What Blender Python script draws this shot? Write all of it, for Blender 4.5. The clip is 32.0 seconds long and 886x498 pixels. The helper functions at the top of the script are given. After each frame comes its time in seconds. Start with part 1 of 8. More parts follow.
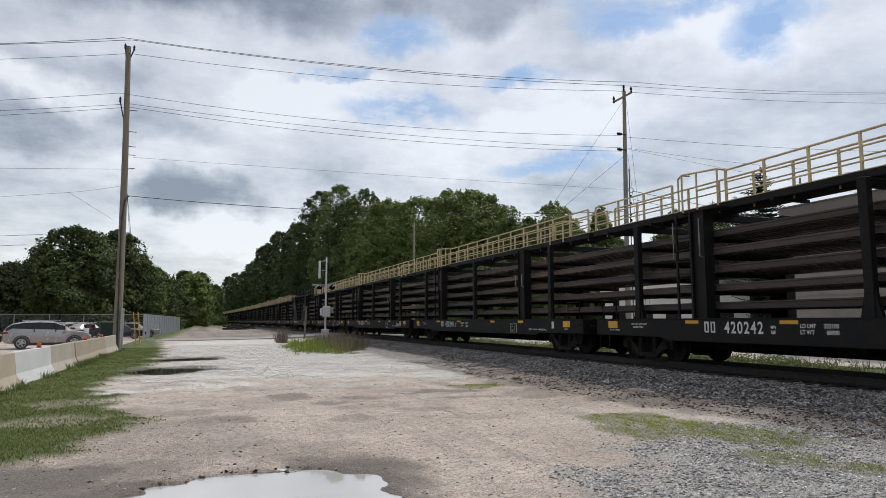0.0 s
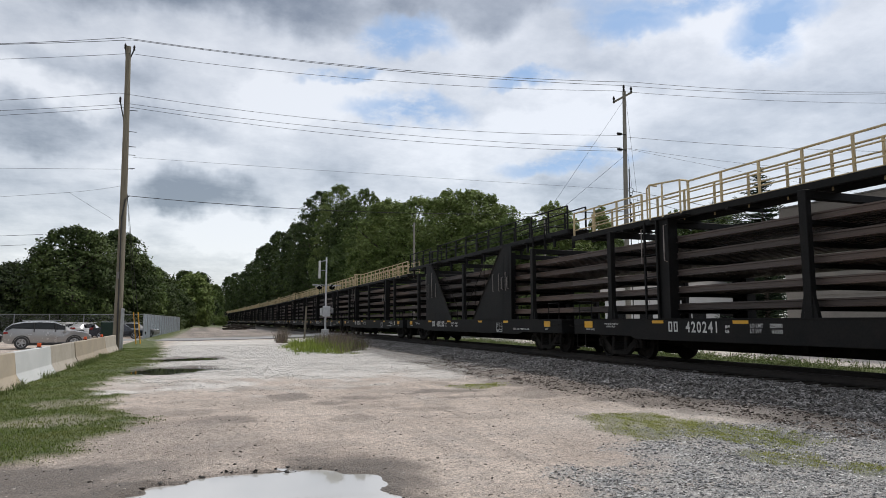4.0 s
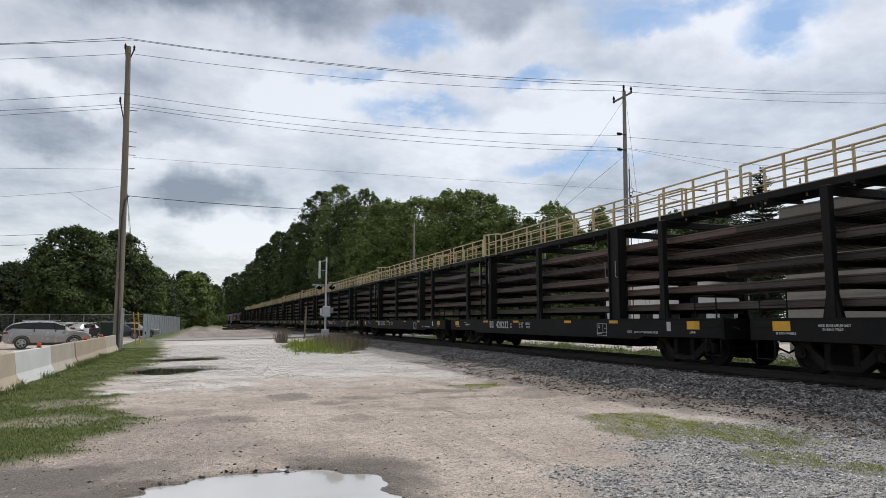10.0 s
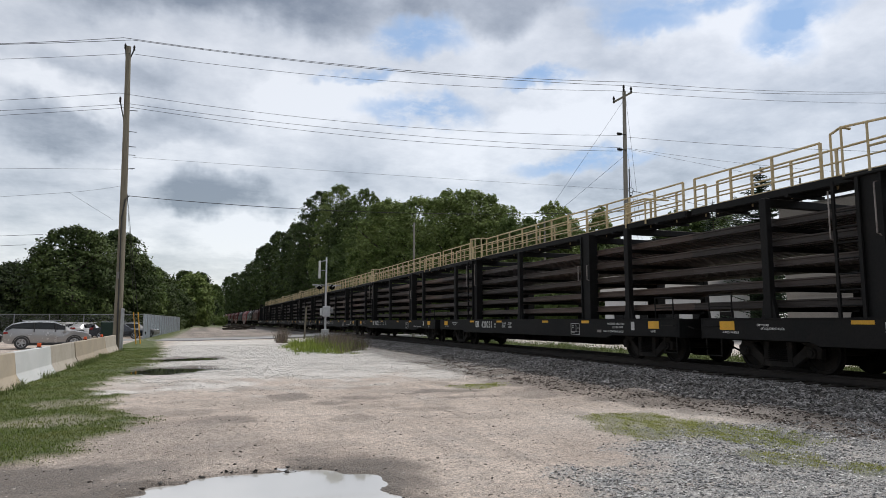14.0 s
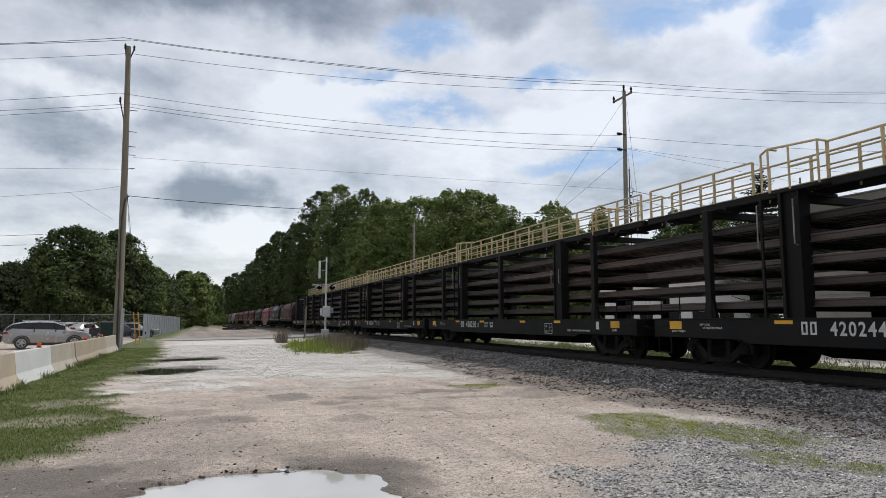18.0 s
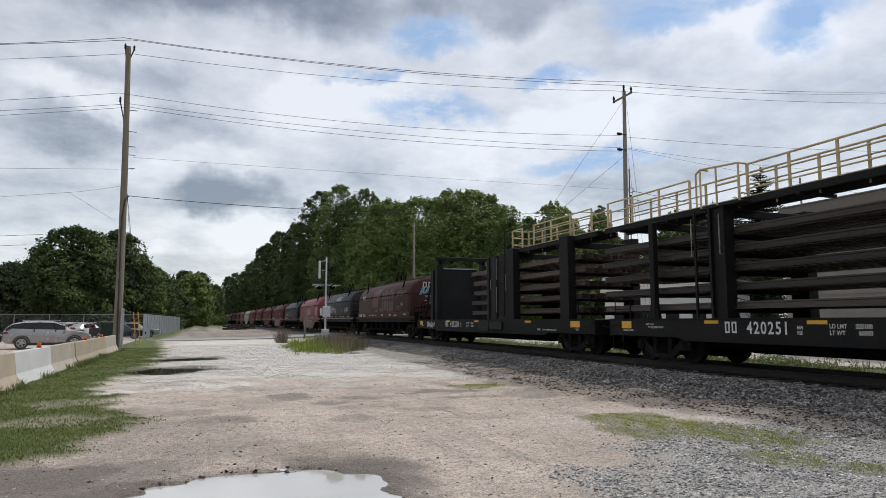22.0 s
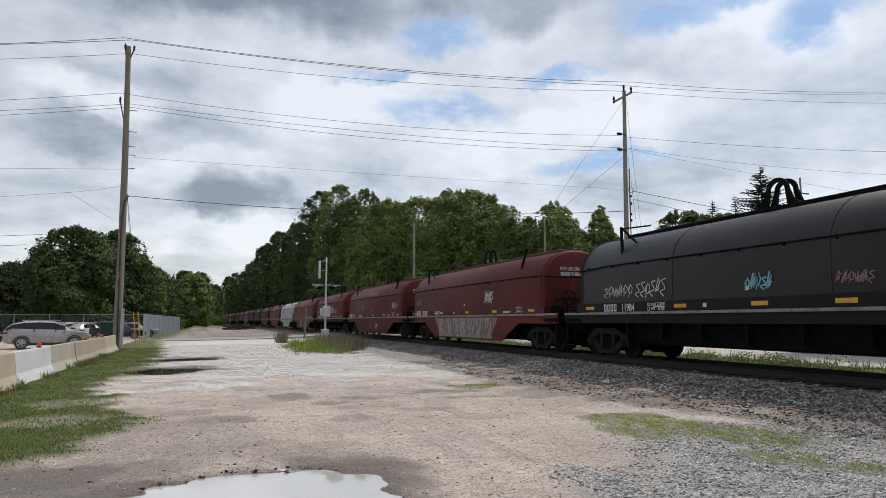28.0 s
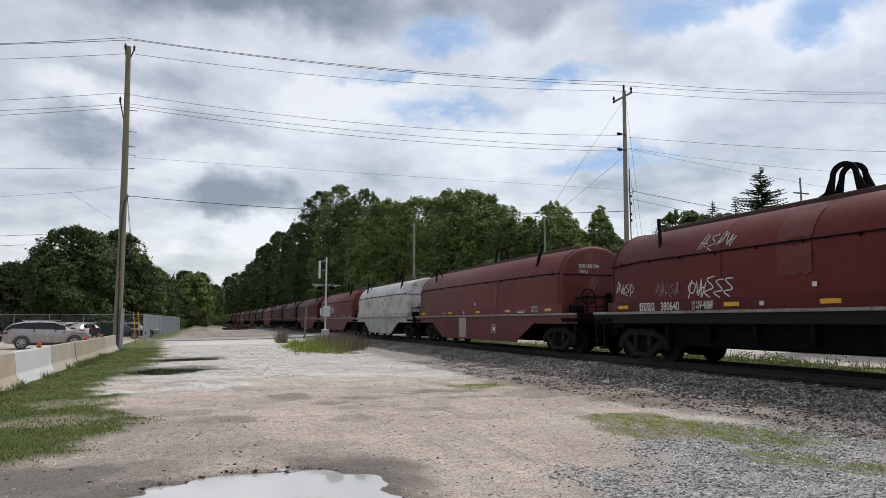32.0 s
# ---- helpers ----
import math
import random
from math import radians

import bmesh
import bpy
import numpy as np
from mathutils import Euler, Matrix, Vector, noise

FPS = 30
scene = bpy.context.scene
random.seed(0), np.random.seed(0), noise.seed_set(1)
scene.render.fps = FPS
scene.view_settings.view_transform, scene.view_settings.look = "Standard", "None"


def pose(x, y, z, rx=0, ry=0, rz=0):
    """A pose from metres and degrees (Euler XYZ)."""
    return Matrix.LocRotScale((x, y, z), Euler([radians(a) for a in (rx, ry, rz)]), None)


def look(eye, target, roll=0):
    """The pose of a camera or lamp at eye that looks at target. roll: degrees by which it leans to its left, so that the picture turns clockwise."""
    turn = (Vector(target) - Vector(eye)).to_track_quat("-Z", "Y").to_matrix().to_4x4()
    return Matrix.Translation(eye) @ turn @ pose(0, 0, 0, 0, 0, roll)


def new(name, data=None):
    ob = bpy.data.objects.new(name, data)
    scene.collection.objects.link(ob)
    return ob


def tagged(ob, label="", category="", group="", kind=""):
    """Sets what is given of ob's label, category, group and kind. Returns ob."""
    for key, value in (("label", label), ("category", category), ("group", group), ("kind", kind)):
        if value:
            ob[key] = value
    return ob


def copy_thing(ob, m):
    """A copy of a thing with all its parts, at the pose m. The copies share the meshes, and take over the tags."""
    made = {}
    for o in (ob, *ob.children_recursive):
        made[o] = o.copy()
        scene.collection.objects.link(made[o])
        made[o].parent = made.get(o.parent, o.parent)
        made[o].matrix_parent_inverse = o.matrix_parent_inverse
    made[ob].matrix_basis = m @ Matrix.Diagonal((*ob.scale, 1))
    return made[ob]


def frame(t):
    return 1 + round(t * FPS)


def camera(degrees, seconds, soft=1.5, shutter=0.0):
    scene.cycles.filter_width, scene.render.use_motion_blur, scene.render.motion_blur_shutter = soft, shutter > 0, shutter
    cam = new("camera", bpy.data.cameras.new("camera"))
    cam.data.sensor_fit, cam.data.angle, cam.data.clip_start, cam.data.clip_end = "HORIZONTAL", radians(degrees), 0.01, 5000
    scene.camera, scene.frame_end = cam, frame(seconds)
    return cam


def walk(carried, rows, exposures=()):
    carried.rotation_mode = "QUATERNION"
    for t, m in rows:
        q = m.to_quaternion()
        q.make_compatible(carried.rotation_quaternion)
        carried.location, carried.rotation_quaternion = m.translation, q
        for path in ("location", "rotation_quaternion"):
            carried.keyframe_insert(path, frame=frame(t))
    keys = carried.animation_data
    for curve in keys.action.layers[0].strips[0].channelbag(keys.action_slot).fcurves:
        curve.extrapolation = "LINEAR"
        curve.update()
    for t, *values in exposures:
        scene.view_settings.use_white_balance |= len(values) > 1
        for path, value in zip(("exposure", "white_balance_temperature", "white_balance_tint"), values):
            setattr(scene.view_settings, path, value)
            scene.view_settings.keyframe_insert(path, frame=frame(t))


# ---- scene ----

# ======== camera ========
cam = camera(68.0, 32.0, soft=0.7)
EYE = (0.0, 0.0, 1.70)
AIM = pose(*EYE, 96.24, 0, -20.1)
walk(cam, [(0.0, AIM), (32.0, AIM)])

# ======== world, sun, exposure ========
RAIL_Z = 0.55          # top of rail above the lot
TRACK_X = 13.4         # centre line of the track
scene.view_settings.exposure = 0.0
world = bpy.data.worlds.new("sky")
scene.world = world
world.use_nodes = True
wn = world.node_tree.nodes
wn.clear()
w_out, w_bg, w_sky = wn.new("ShaderNodeOutputWorld"), wn.new("ShaderNodeBackground"), wn.new("ShaderNodeTexSky")
w_sky.sky_type, w_sky.sun_disc = "NISHITA", False
w_sky.sun_elevation, w_sky.sun_rotation = radians(58), radians(70)
w_bg.inputs["Strength"].default_value = 0.085
world.node_tree.links.new(w_sky.outputs[0], w_bg.inputs[0])
world.node_tree.links.new(w_bg.outputs[0], w_out.inputs[0])
sun = new("sun", bpy.data.lights.new("sun", "SUN"))
sun.data.energy, sun.data.angle, sun.data.color = 5.0, radians(14), (1.0, 0.93, 0.84)
sun.matrix_world = look((0, 0, 50), (0 - 50 * math.sin(radians(70)) * 0.62, 0 - 50 * math.cos(radians(70)) * 0.62, 0))


# ======== node helpers and materials ========
def nodes_of(name):
    m = bpy.data.materials.new(name)
    m.use_nodes = True
    nt = m.node_tree
    nt.nodes.clear()
    out = nt.nodes.new("ShaderNodeOutputMaterial")
    return m, nt, out


def node(nt, kind, **values):
    n = nt.nodes.new(kind)
    for key, value in values.items():
        k = key.replace("_", " ")
        if k in n.inputs:
            n.inputs[k].default_value = value
    return n


def noise_of(nt, coord, scale, detail=5.0, rough=0.6):
    n = node(nt, "ShaderNodeTexNoise", Scale=scale, Detail=detail, Roughness=rough)
    nt.links.new(coord, n.inputs["Vector"])
    return n.outputs["Fac"]


def ramp(nt, fac, lo, hi):
    n = node(nt, "ShaderNodeMapRange")
    n.inputs["From Min"].default_value, n.inputs["From Max"].default_value = lo, hi
    n.interpolation_type = "SMOOTHSTEP"
    nt.links.new(fac, n.inputs["Value"])
    return n.outputs["Result"]


def blend(nt, fac, a, b):
    n = nt.nodes.new("ShaderNodeMix")
    n.data_type = "RGBA"
    for sock, v in ((n.inputs["Factor"], fac), (n.inputs["A"], a), (n.inputs["B"], b)):
        if isinstance(v, bpy.types.NodeSocket):
            nt.links.new(v, sock)
        elif isinstance(v, (int, float)):
            sock.default_value = v
        else:
            sock.default_value = (*v, 1)
    return n.outputs["Result"]


def calc(nt, op, a, b):
    n = nt.nodes.new("ShaderNodeMath")
    n.operation = op
    for sock, v in zip(n.inputs, (a, b)):
        if isinstance(v, bpy.types.NodeSocket):
            nt.links.new(v, sock)
        else:
            sock.default_value = v
    return n.outputs[0]


def surface(name, base, second, scale=2.0, fine=30.0, rough=0.6, metal=0.0, bump=0.15, stretch=(1, 1, 1),
            dirt=None, dirt_at=(0.52, 0.72), vary=0.12, island=False, spec=0.5, trans=0.0):
    """Two scales of colour variation, grain, dirt patches and fine relief."""
    m, nt, out = nodes_of(name)
    tc = nt.nodes.new("ShaderNodeTexCoord")
    mp = nt.nodes.new("ShaderNodeMapping")
    mp.inputs["Scale"].default_value = stretch
    nt.links.new(tc.outputs["Object"], mp.inputs["Vector"])
    v = mp.outputs["Vector"]
    big, small = noise_of(nt, v, scale), noise_of(nt, v, fine, 4, 0.7)
    col = blend(nt, ramp(nt, big, 0.35, 0.68), base, second)
    col = blend(nt, calc(nt, "MULTIPLY", ramp(nt, small, 0.4, 0.75), 0.4), col, tuple(c * 0.55 for c in base))
    if dirt:
        col = blend(nt, calc(nt, "MULTIPLY", ramp(nt, noise_of(nt, v, scale * 2.3, 6, 0.68), *dirt_at), 0.8), col, dirt)
    if vary:
        if island:
            rnd = nt.nodes.new("ShaderNodeNewGeometry").outputs["Random Per Island"]
        else:
            rnd = nt.nodes.new("ShaderNodeObjectInfo").outputs["Random"]
        hsv = nt.nodes.new("ShaderNodeHueSaturation")
        nt.links.new(calc(nt, "ADD", calc(nt, "MULTIPLY", rnd, 2 * vary), 1 - vary), hsv.inputs["Value"])
        nt.links.new(col, hsv.inputs["Color"])
        col = hsv.outputs["Color"]
    b = node(nt, "ShaderNodeBsdfPrincipled", Metallic=metal)
    b.inputs["Specular IOR Level"].default_value = spec
    nt.links.new(col, b.inputs["Base Color"])
    nt.links.new(calc(nt, "ADD", calc(nt, "MULTIPLY", small, 0.3), rough - 0.15), b.inputs["Roughness"])
    if bump:
        bp = node(nt, "ShaderNodeBump", Strength=bump, Distance=0.02)
        nt.links.new(small, bp.inputs["Height"])
        nt.links.new(bp.outputs["Normal"], b.inputs["Normal"])
    shader = b.outputs[0]
    if trans:
        tl = nt.nodes.new("ShaderNodeBsdfTranslucent")
        nt.links.new(col, tl.inputs["Color"])
        mx = node(nt, "ShaderNodeMixShader", Fac=trans)
        nt.links.new(shader, mx.inputs[1])
        nt.links.new(tl.outputs[0], mx.inputs[2])
        shader = mx.outputs[0]
    nt.links.new(shader, out.inputs["Surface"])
    return m


M = {}
M["black"] = surface("black_paint", (0.008, 0.0085, 0.009), (0.013, 0.012, 0.0115), 1.2, 18, 0.66, bump=0.05, dirt=(0.024, 0.019, 0.016), dirt_at=(0.58, 0.8), vary=0.15, spec=0.2)
M["dark"] = surface("dark_underframe", (0.0045, 0.0043, 0.0042), (0.009, 0.008, 0.0072), 2.5, 25, 0.9, bump=0.2, dirt=(0.017, 0.0135, 0.011), spec=0.10)
M["wheel"] = surface("wheel_steel", (0.010, 0.009, 0.0085), (0.022, 0.018, 0.015), 4, 40, 0.75, metal=0.15, bump=0.1, spec=0.2)
M["load_rail"] = surface("stacked_rail_steel", (0.058, 0.048, 0.045), (0.104, 0.069, 0.054), 0.5, 30, 0.62, metal=0.15, bump=0.1, stretch=(1.5, 0.12, 1.5), dirt=(0.13, 0.074, 0.050), dirt_at=(0.58, 0.80), vary=0.6, spec=0.5)
M["tread"] = surface("worn_tread", (0.35, 0.34, 0.33), (0.5, 0.49, 0.48), 4, 40, 0.35, metal=0.9, bump=0.05)
M["steel_rail"] = surface("rusty_rail", (0.030, 0.025, 0.0225), (0.055, 0.043, 0.036), 1.5, 30, 0.7, metal=0.15, bump=0.1, stretch=(1, 0.25, 1), vary=0.5)
M["yellow"] = surface("reflector_yellow", (0.75, 0.40, 0.02), (0.62, 0.32, 0.02), 3, 40, 0.4, bump=0.03, dirt=(0.25, 0.15, 0.04), dirt_at=(0.62, 0.85))
M["white_ink"] = surface("stencil_white", (0.68, 0.68, 0.66), (0.5, 0.5, 0.49), 6, 40, 0.6, bump=0)
M["railing"] = surface("cream_railing", (0.60, 0.49, 0.29), (0.50, 0.38, 0.20), 2, 25, 0.55, bump=0.1, dirt=(0.16, 0.09, 0.05), dirt_at=(0.6, 0.8))
M["maroon"] = surface("maroon_hood", (0.105, 0.0140, 0.0125), (0.066, 0.0105, 0.0100), 0.5, 14, 0.56, bump=0.06, stretch=(1, 0.7, 0.5), dirt=(0.165, 0.056, 0.045), dirt_at=(0.60, 0.76), vary=0.22, spec=0.22)
M["rose"] = surface("faded_maroon_hood", (0.150, 0.038, 0.036), (0.105, 0.024, 0.023), 0.5, 14, 0.56, bump=0.06, stretch=(1, 0.7, 0.5), dirt=(0.23, 0.105, 0.095), dirt_at=(0.56, 0.74), vary=0.12, spec=0.25)
M["brown"] = surface("brown_hood", (0.044, 0.0165, 0.0145), (0.066, 0.026, 0.021), 0.5, 14, 0.6, bump=0.06, stretch=(1, 0.7, 0.4), dirt=(0.105, 0.048, 0.037), dirt_at=(0.55, 0.75), vary=0.15, spec=0.22)
M["red"] = surface("bright_red_hood", (0.27, 0.04, 0.045), (0.22, 0.04, 0.04), 0.6, 14, 0.5, bump=0.06, dirt=(0.18, 0.06, 0.05), vary=0.1)
M["charcoal"] = surface("charcoal_hood", (0.0085, 0.0088, 0.0092), (0.014, 0.014, 0.0145), 0.5, 14, 0.50, bump=0.05, stretch=(1, 1, 0.5), dirt=(0.05, 0.047, 0.044), dirt_at=(0.62, 0.85), vary=0.15, spec=0.38)
M["white_hood"] = surface("weathered_white_hood", (0.50, 0.51, 0.50), (0.36, 0.36, 0.35), 0.8, 14, 0.5, bump=0.06, dirt=(0.16, 0.13, 0.11), dirt_at=(0.50, 0.66))
M["sill_grey"] = surface("pale_sill", (0.30, 0.27, 0.25), (0.2, 0.17, 0.16), 2, 25, 0.6, bump=0.1, dirt=(0.09, 0.06, 0.05))
M["wood_pole"] = surface("weathered_pole", (0.205, 0.182, 0.135), (0.135, 0.118, 0.088), 3, 40, 0.85, bump=0.5, stretch=(3, 3, 0.25), vary=0.1)
M["wood_pale"] = surface("pale_weathered_pole", (0.31, 0.29, 0.25), (0.22, 0.20, 0.17), 3, 40, 0.85, bump=0.5, stretch=(3, 3, 0.25), vary=0.1)
M["wire"] = surface("cable", (0.02, 0.02, 0.02), (0.03, 0.03, 0.03), 1, 5, 0.6, bump=0, vary=0)
M["metal"] = surface("galvanised", (0.42, 0.43, 0.44), (0.33, 0.34, 0.35), 3, 30, 0.45, metal=0.6, bump=0.05)
M["bark"] = surface("bark", (0.10, 0.08, 0.06), (0.06, 0.05, 0.04), 3, 25, 0.9, bump=0.6, stretch=(3, 3, 0.4))
M["leaf"] = surface("foliage", (0.078, 0.120, 0.034), (0.150, 0.200, 0.062), 0.25, 3, 0.6, bump=0, vary=0.40, island=True, trans=0.22, spec=0.2)
M["leaf_light"] = surface("light_foliage", (0.20, 0.26, 0.075), (0.27, 0.32, 0.11), 0.25, 3, 0.6, bump=0, vary=0.4, island=True, trans=0.4, spec=0.25)
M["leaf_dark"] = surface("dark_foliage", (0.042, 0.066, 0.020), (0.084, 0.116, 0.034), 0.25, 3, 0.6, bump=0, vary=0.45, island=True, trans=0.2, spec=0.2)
# shade among the car park trees and bushes, put into a darker leaf colour
M["leaf_painted_shade"] = surface("foliage_painted_shade", (0.020, 0.032, 0.011), (0.042, 0.060, 0.018), 0.30, 3, 0.6, bump=0, vary=0.55, island=True, trans=0.15, spec=0.2)
M["leaf_mid"] = surface("mid_foliage", (0.128, 0.180, 0.050), (0.215, 0.268, 0.085), 0.25, 3, 0.6, bump=0, vary=0.40, island=True, trans=0.26, spec=0.2)
M["needle"] = surface("needles", (0.030, 0.052, 0.028), (0.045, 0.070, 0.034), 0.4, 3, 0.7, bump=0, vary=0.4, island=True, trans=0.15, spec=0.2)
M["grass"] = surface("grass_blades", (0.128, 0.178, 0.042), (0.190, 0.215, 0.066), 0.9, 5, 0.7, bump=0, vary=0.35, island=True, trans=0.3, spec=0.2)
M["concrete"] = surface("old_concrete", (0.40, 0.36, 0.30), (0.46, 0.42, 0.36), 1.2, 30, 0.9, bump=0.3, dirt=(0.24, 0.21, 0.17), dirt_at=(0.55, 0.8), vary=0.08)
M["new_concrete"] = surface("white_concrete", (0.62, 0.63, 0.63), (0.55, 0.57, 0.57), 1.0, 30, 0.85, bump=0.25, dirt=(0.42, 0.43, 0.42), dirt_at=(0.6, 0.85), vary=0.03)
M["ballast"] = surface("ballast_stone", (0.215, 0.198, 0.185), (0.37, 0.35, 0.335), 1.3, 20, 0.9, bump=0.4, vary=0.72, island=True)
M["tie"] = surface("creosoted_tie", (0.035, 0.028, 0.022), (0.06, 0.05, 0.04), 2, 30, 0.9, bump=0.5, stretch=(0.3, 3, 3))
M["cladding"] = surface("ribbed_cladding", (0.125, 0.106, 0.09), (0.155, 0.132, 0.113), 0.6, 20, 0.6, bump=0.05, vary=0)
M["fascia"] = surface("fascia", (0.17, 0.148, 0.128), (0.20, 0.175, 0.15), 0.6, 20, 0.6, bump=0.05, vary=0)
M["block"] = surface("pale_block", (0.30, 0.272, 0.24), (0.25, 0.228, 0.205), 0.8, 20, 0.9, bump=0.2, vary=0.05)


# ======== mesh helpers ========
def box(bm, x0, x1, y0, y1, z0, z1):
    vs = [bm.verts.new((x, y, z)) for z in (z0, z1) for x, y in ((x0, y0), (x1, y0), (x1, y1), (x0, y1))]
    for f in ((0, 3, 2, 1), (4, 5, 6, 7), (0, 1, 5, 4), (1, 2, 6, 5), (2, 3, 7, 6), (3, 0, 4, 7)):
        bm.faces.new([vs[i] for i in f])
    return bm


def boxes(*spans):
    bm = bmesh.new()
    for s in spans:
        box(bm, *s)
    return bm


def tube(bm, pts, r, n=6, r_end=None, cap=True):
    """A round bar along a line of points."""
    pts = [Vector(p) for p in pts]
    rings = []
    for i, p in enumerate(pts):
        d = (pts[min(i + 1, len(pts) - 1)] - pts[max(i - 1, 0)]).normalized()
        side = d.cross(Vector((0, 0, 1)) if abs(d.z) < 0.9 else Vector((1, 0, 0))).normalized()
        up = side.cross(d)
        rr = r if r_end is None else r + (r_end - r) * i / (len(pts) - 1)
        rings.append([bm.verts.new(p + (side * math.cos(a) + up * math.sin(a)) * rr) for a in (2 * math.pi * k / n for k in range(n))])
    for a, b in zip(rings, rings[1:]):
        for k in range(n):
            bm.faces.new((a[k], a[(k + 1) % n], b[(k + 1) % n], b[k]))
    if cap:
        bm.faces.new(rings[0][::-1])
        bm.faces.new(rings[-1])
    return bm


def slab(bm, outline, axis, a, b):
    """A flat outline, given in the two other axes, drawn out along axis from a to b."""
    def at(u, v, w):
        return {"x": (w, u, v), "y": (u, w, v), "z": (u, v, w)}[axis]
    lo = [bm.verts.new(at(u, v, a)) for u, v in outline]
    hi = [bm.verts.new(at(u, v, b)) for u, v in outline]
    bm.faces.new(lo)
    bm.faces.new(hi[::-1])
    n = len(outline)
    for i in range(n):
        bm.faces.new((lo[i], hi[i], hi[(i + 1) % n], lo[(i + 1) % n]))
    return bm


def ring_disc(bm, c, axis, r, w, n=20):
    """A plain round disc, w thick, round an axis 'x', 'y' or 'z' through c."""
    outline = [(r * math.cos(2 * math.pi * k / n), r * math.sin(2 * math.pi * k / n)) for k in range(n)]
    i = "xyz".index(axis)
    o = [c[j] for j in range(3) if j != i]
    return slab(bm, [(u + o[0], v + o[1]) for u, v in outline], axis, c[i] - w / 2, c[i] + w / 2)


def mesh_from(name, bm, material, bevel=0.0, smooth=False):
    if bevel:
        bmesh.ops.bevel(bm, geom=bm.edges[:], offset=bevel, segments=1, affect="EDGES", clamp_overlap=True)
    bmesh.ops.recalc_face_normals(bm, faces=bm.faces)
    me = bpy.data.meshes.new(name)
    bm.to_mesh(me)
    bm.free()
    me.materials.append(material)
    if smooth:
        for p in me.polygons:
            p.use_smooth = True
        me.set_sharp_from_angle(angle=radians(35))
    return me


def part(name, bm, material, parent, label="", bevel=0.0, smooth=False):
    ob = new(name, mesh_from(name, bm, material, bevel, smooth))
    ob.parent = parent
    return tagged(ob, label) if label else ob


def again(name, ob, parent, m=None):
    """One more part on the mesh of another."""
    o = new(name, ob.data)
    o.parent = parent
    if m is not None:
        o.matrix_basis = m
    return o


def thing(name, label, category, group="", kind=""):
    return tagged(new(name), label, category, group, kind)


def raw_mesh(name, verts, faces, material, smooth=False):
    me = bpy.data.meshes.new(name)
    verts, faces = np.asarray(verts, dtype=np.float32), np.asarray(faces, dtype=np.int32)
    me.vertices.add(len(verts))
    me.vertices.foreach_set("co", verts.ravel())
    k = faces.shape[1]
    me.loops.add(faces.size)
    me.loops.foreach_set("vertex_index", faces.ravel())
    me.polygons.add(len(faces))
    me.polygons.foreach_set("loop_start", np.arange(0, faces.size, k, dtype=np.int32))
    me.polygons.foreach_set("loop_total", np.full(len(faces), k, dtype=np.int32))
    if smooth:
        me.polygons.foreach_set("use_smooth", np.ones(len(faces), dtype=bool))
    me.update(calc_edges=True)
    me.materials.append(material)
    return me


LETTERS = {}


def letters(text, height, narrow=0.8, spread=1.0):
    key = (text, height, narrow, spread)
    if key not in LETTERS:
        cu = bpy.data.curves.new("lettering", "FONT")
        cu.body, cu.size = text, height / 0.7
        cu.offset = height * 0.03
        cu.space_character = spread
        ob = bpy.data.objects.new("lettering", cu)
        me = ob.to_mesh().copy()
        ob.to_mesh_clear()
        bpy.data.objects.remove(ob)
        me.transform(Matrix.Diagonal((narrow, 1, 1, 1)))
        me.materials.clear()
        LETTERS[key] = me
    return LETTERS[key]


def sign(text, parent, y, z, height, x=-1.506, material=None, narrow=0.8, name="lettering", spread=1.0):
    """Lettering on the near side of a car; y is where the line begins, z its foot."""
    me = letters(text, height, narrow, spread)
    if not me.materials:
        me.materials.append(material or M["white_ink"])
    ob = new(name, me)
    ob.parent = parent
    ob.matrix_basis = Matrix(((0, 0, -1, x), (-1, 0, 0, y), (0, 1, 0, z), (0, 0, 0, 1)))
    return ob
M["concrete_b"] = surface("beige_concrete", (0.44, 0.37, 0.28), (0.38, 0.33, 0.26), 1.0, 30, 0.9, bump=0.3, dirt=(0.26, 0.21, 0.16), dirt_at=(0.55, 0.8), vary=0.1)
M["orange"] = surface("orange_plastic", (0.75, 0.10, 0.02), (0.6, 0.09, 0.02), 4, 30, 0.4, bump=0, vary=0)
M["slat"] = surface("grey_slats", (0.46, 0.50, 0.54), (0.38, 0.42, 0.46), 1.5, 20, 0.6, bump=0.1, stretch=(1, 1, 0.3), vary=0.1, island=True)
M["green_box"] = surface("dark_green_screen", (0.010, 0.028, 0.020), (0.016, 0.036, 0.026), 2, 20, 0.8, bump=0.1)
M["bright_metal"] = surface("aluminium_paint", (0.62, 0.63, 0.64), (0.52, 0.53, 0.54), 3, 30, 0.45, metal=0.2, bump=0.05, vary=0)
M["road"] = surface("worn_asphalt", (0.36, 0.36, 0.36), (0.30, 0.30, 0.30), 0.4, 20, 0.9, bump=0.3, dirt=(0.22, 0.21, 0.20), vary=0)
M["trim_grey"] = surface("grey_trim", (0.16, 0.15, 0.14), (0.20, 0.19, 0.18), 1, 20, 0.7, bump=0.1, vary=0)
M["white_wall"] = surface("white_wall", (0.68, 0.68, 0.67), (0.6, 0.6, 0.59), 1, 20, 0.8, bump=0.1, vary=0)
M["patch_brown"] = surface("patch_brown", (0.15, 0.07, 0.045), (0.12, 0.06, 0.042), 2, 20, 0.65, bump=0, dirt=(0.08, 0.04, 0.03), vary=0)
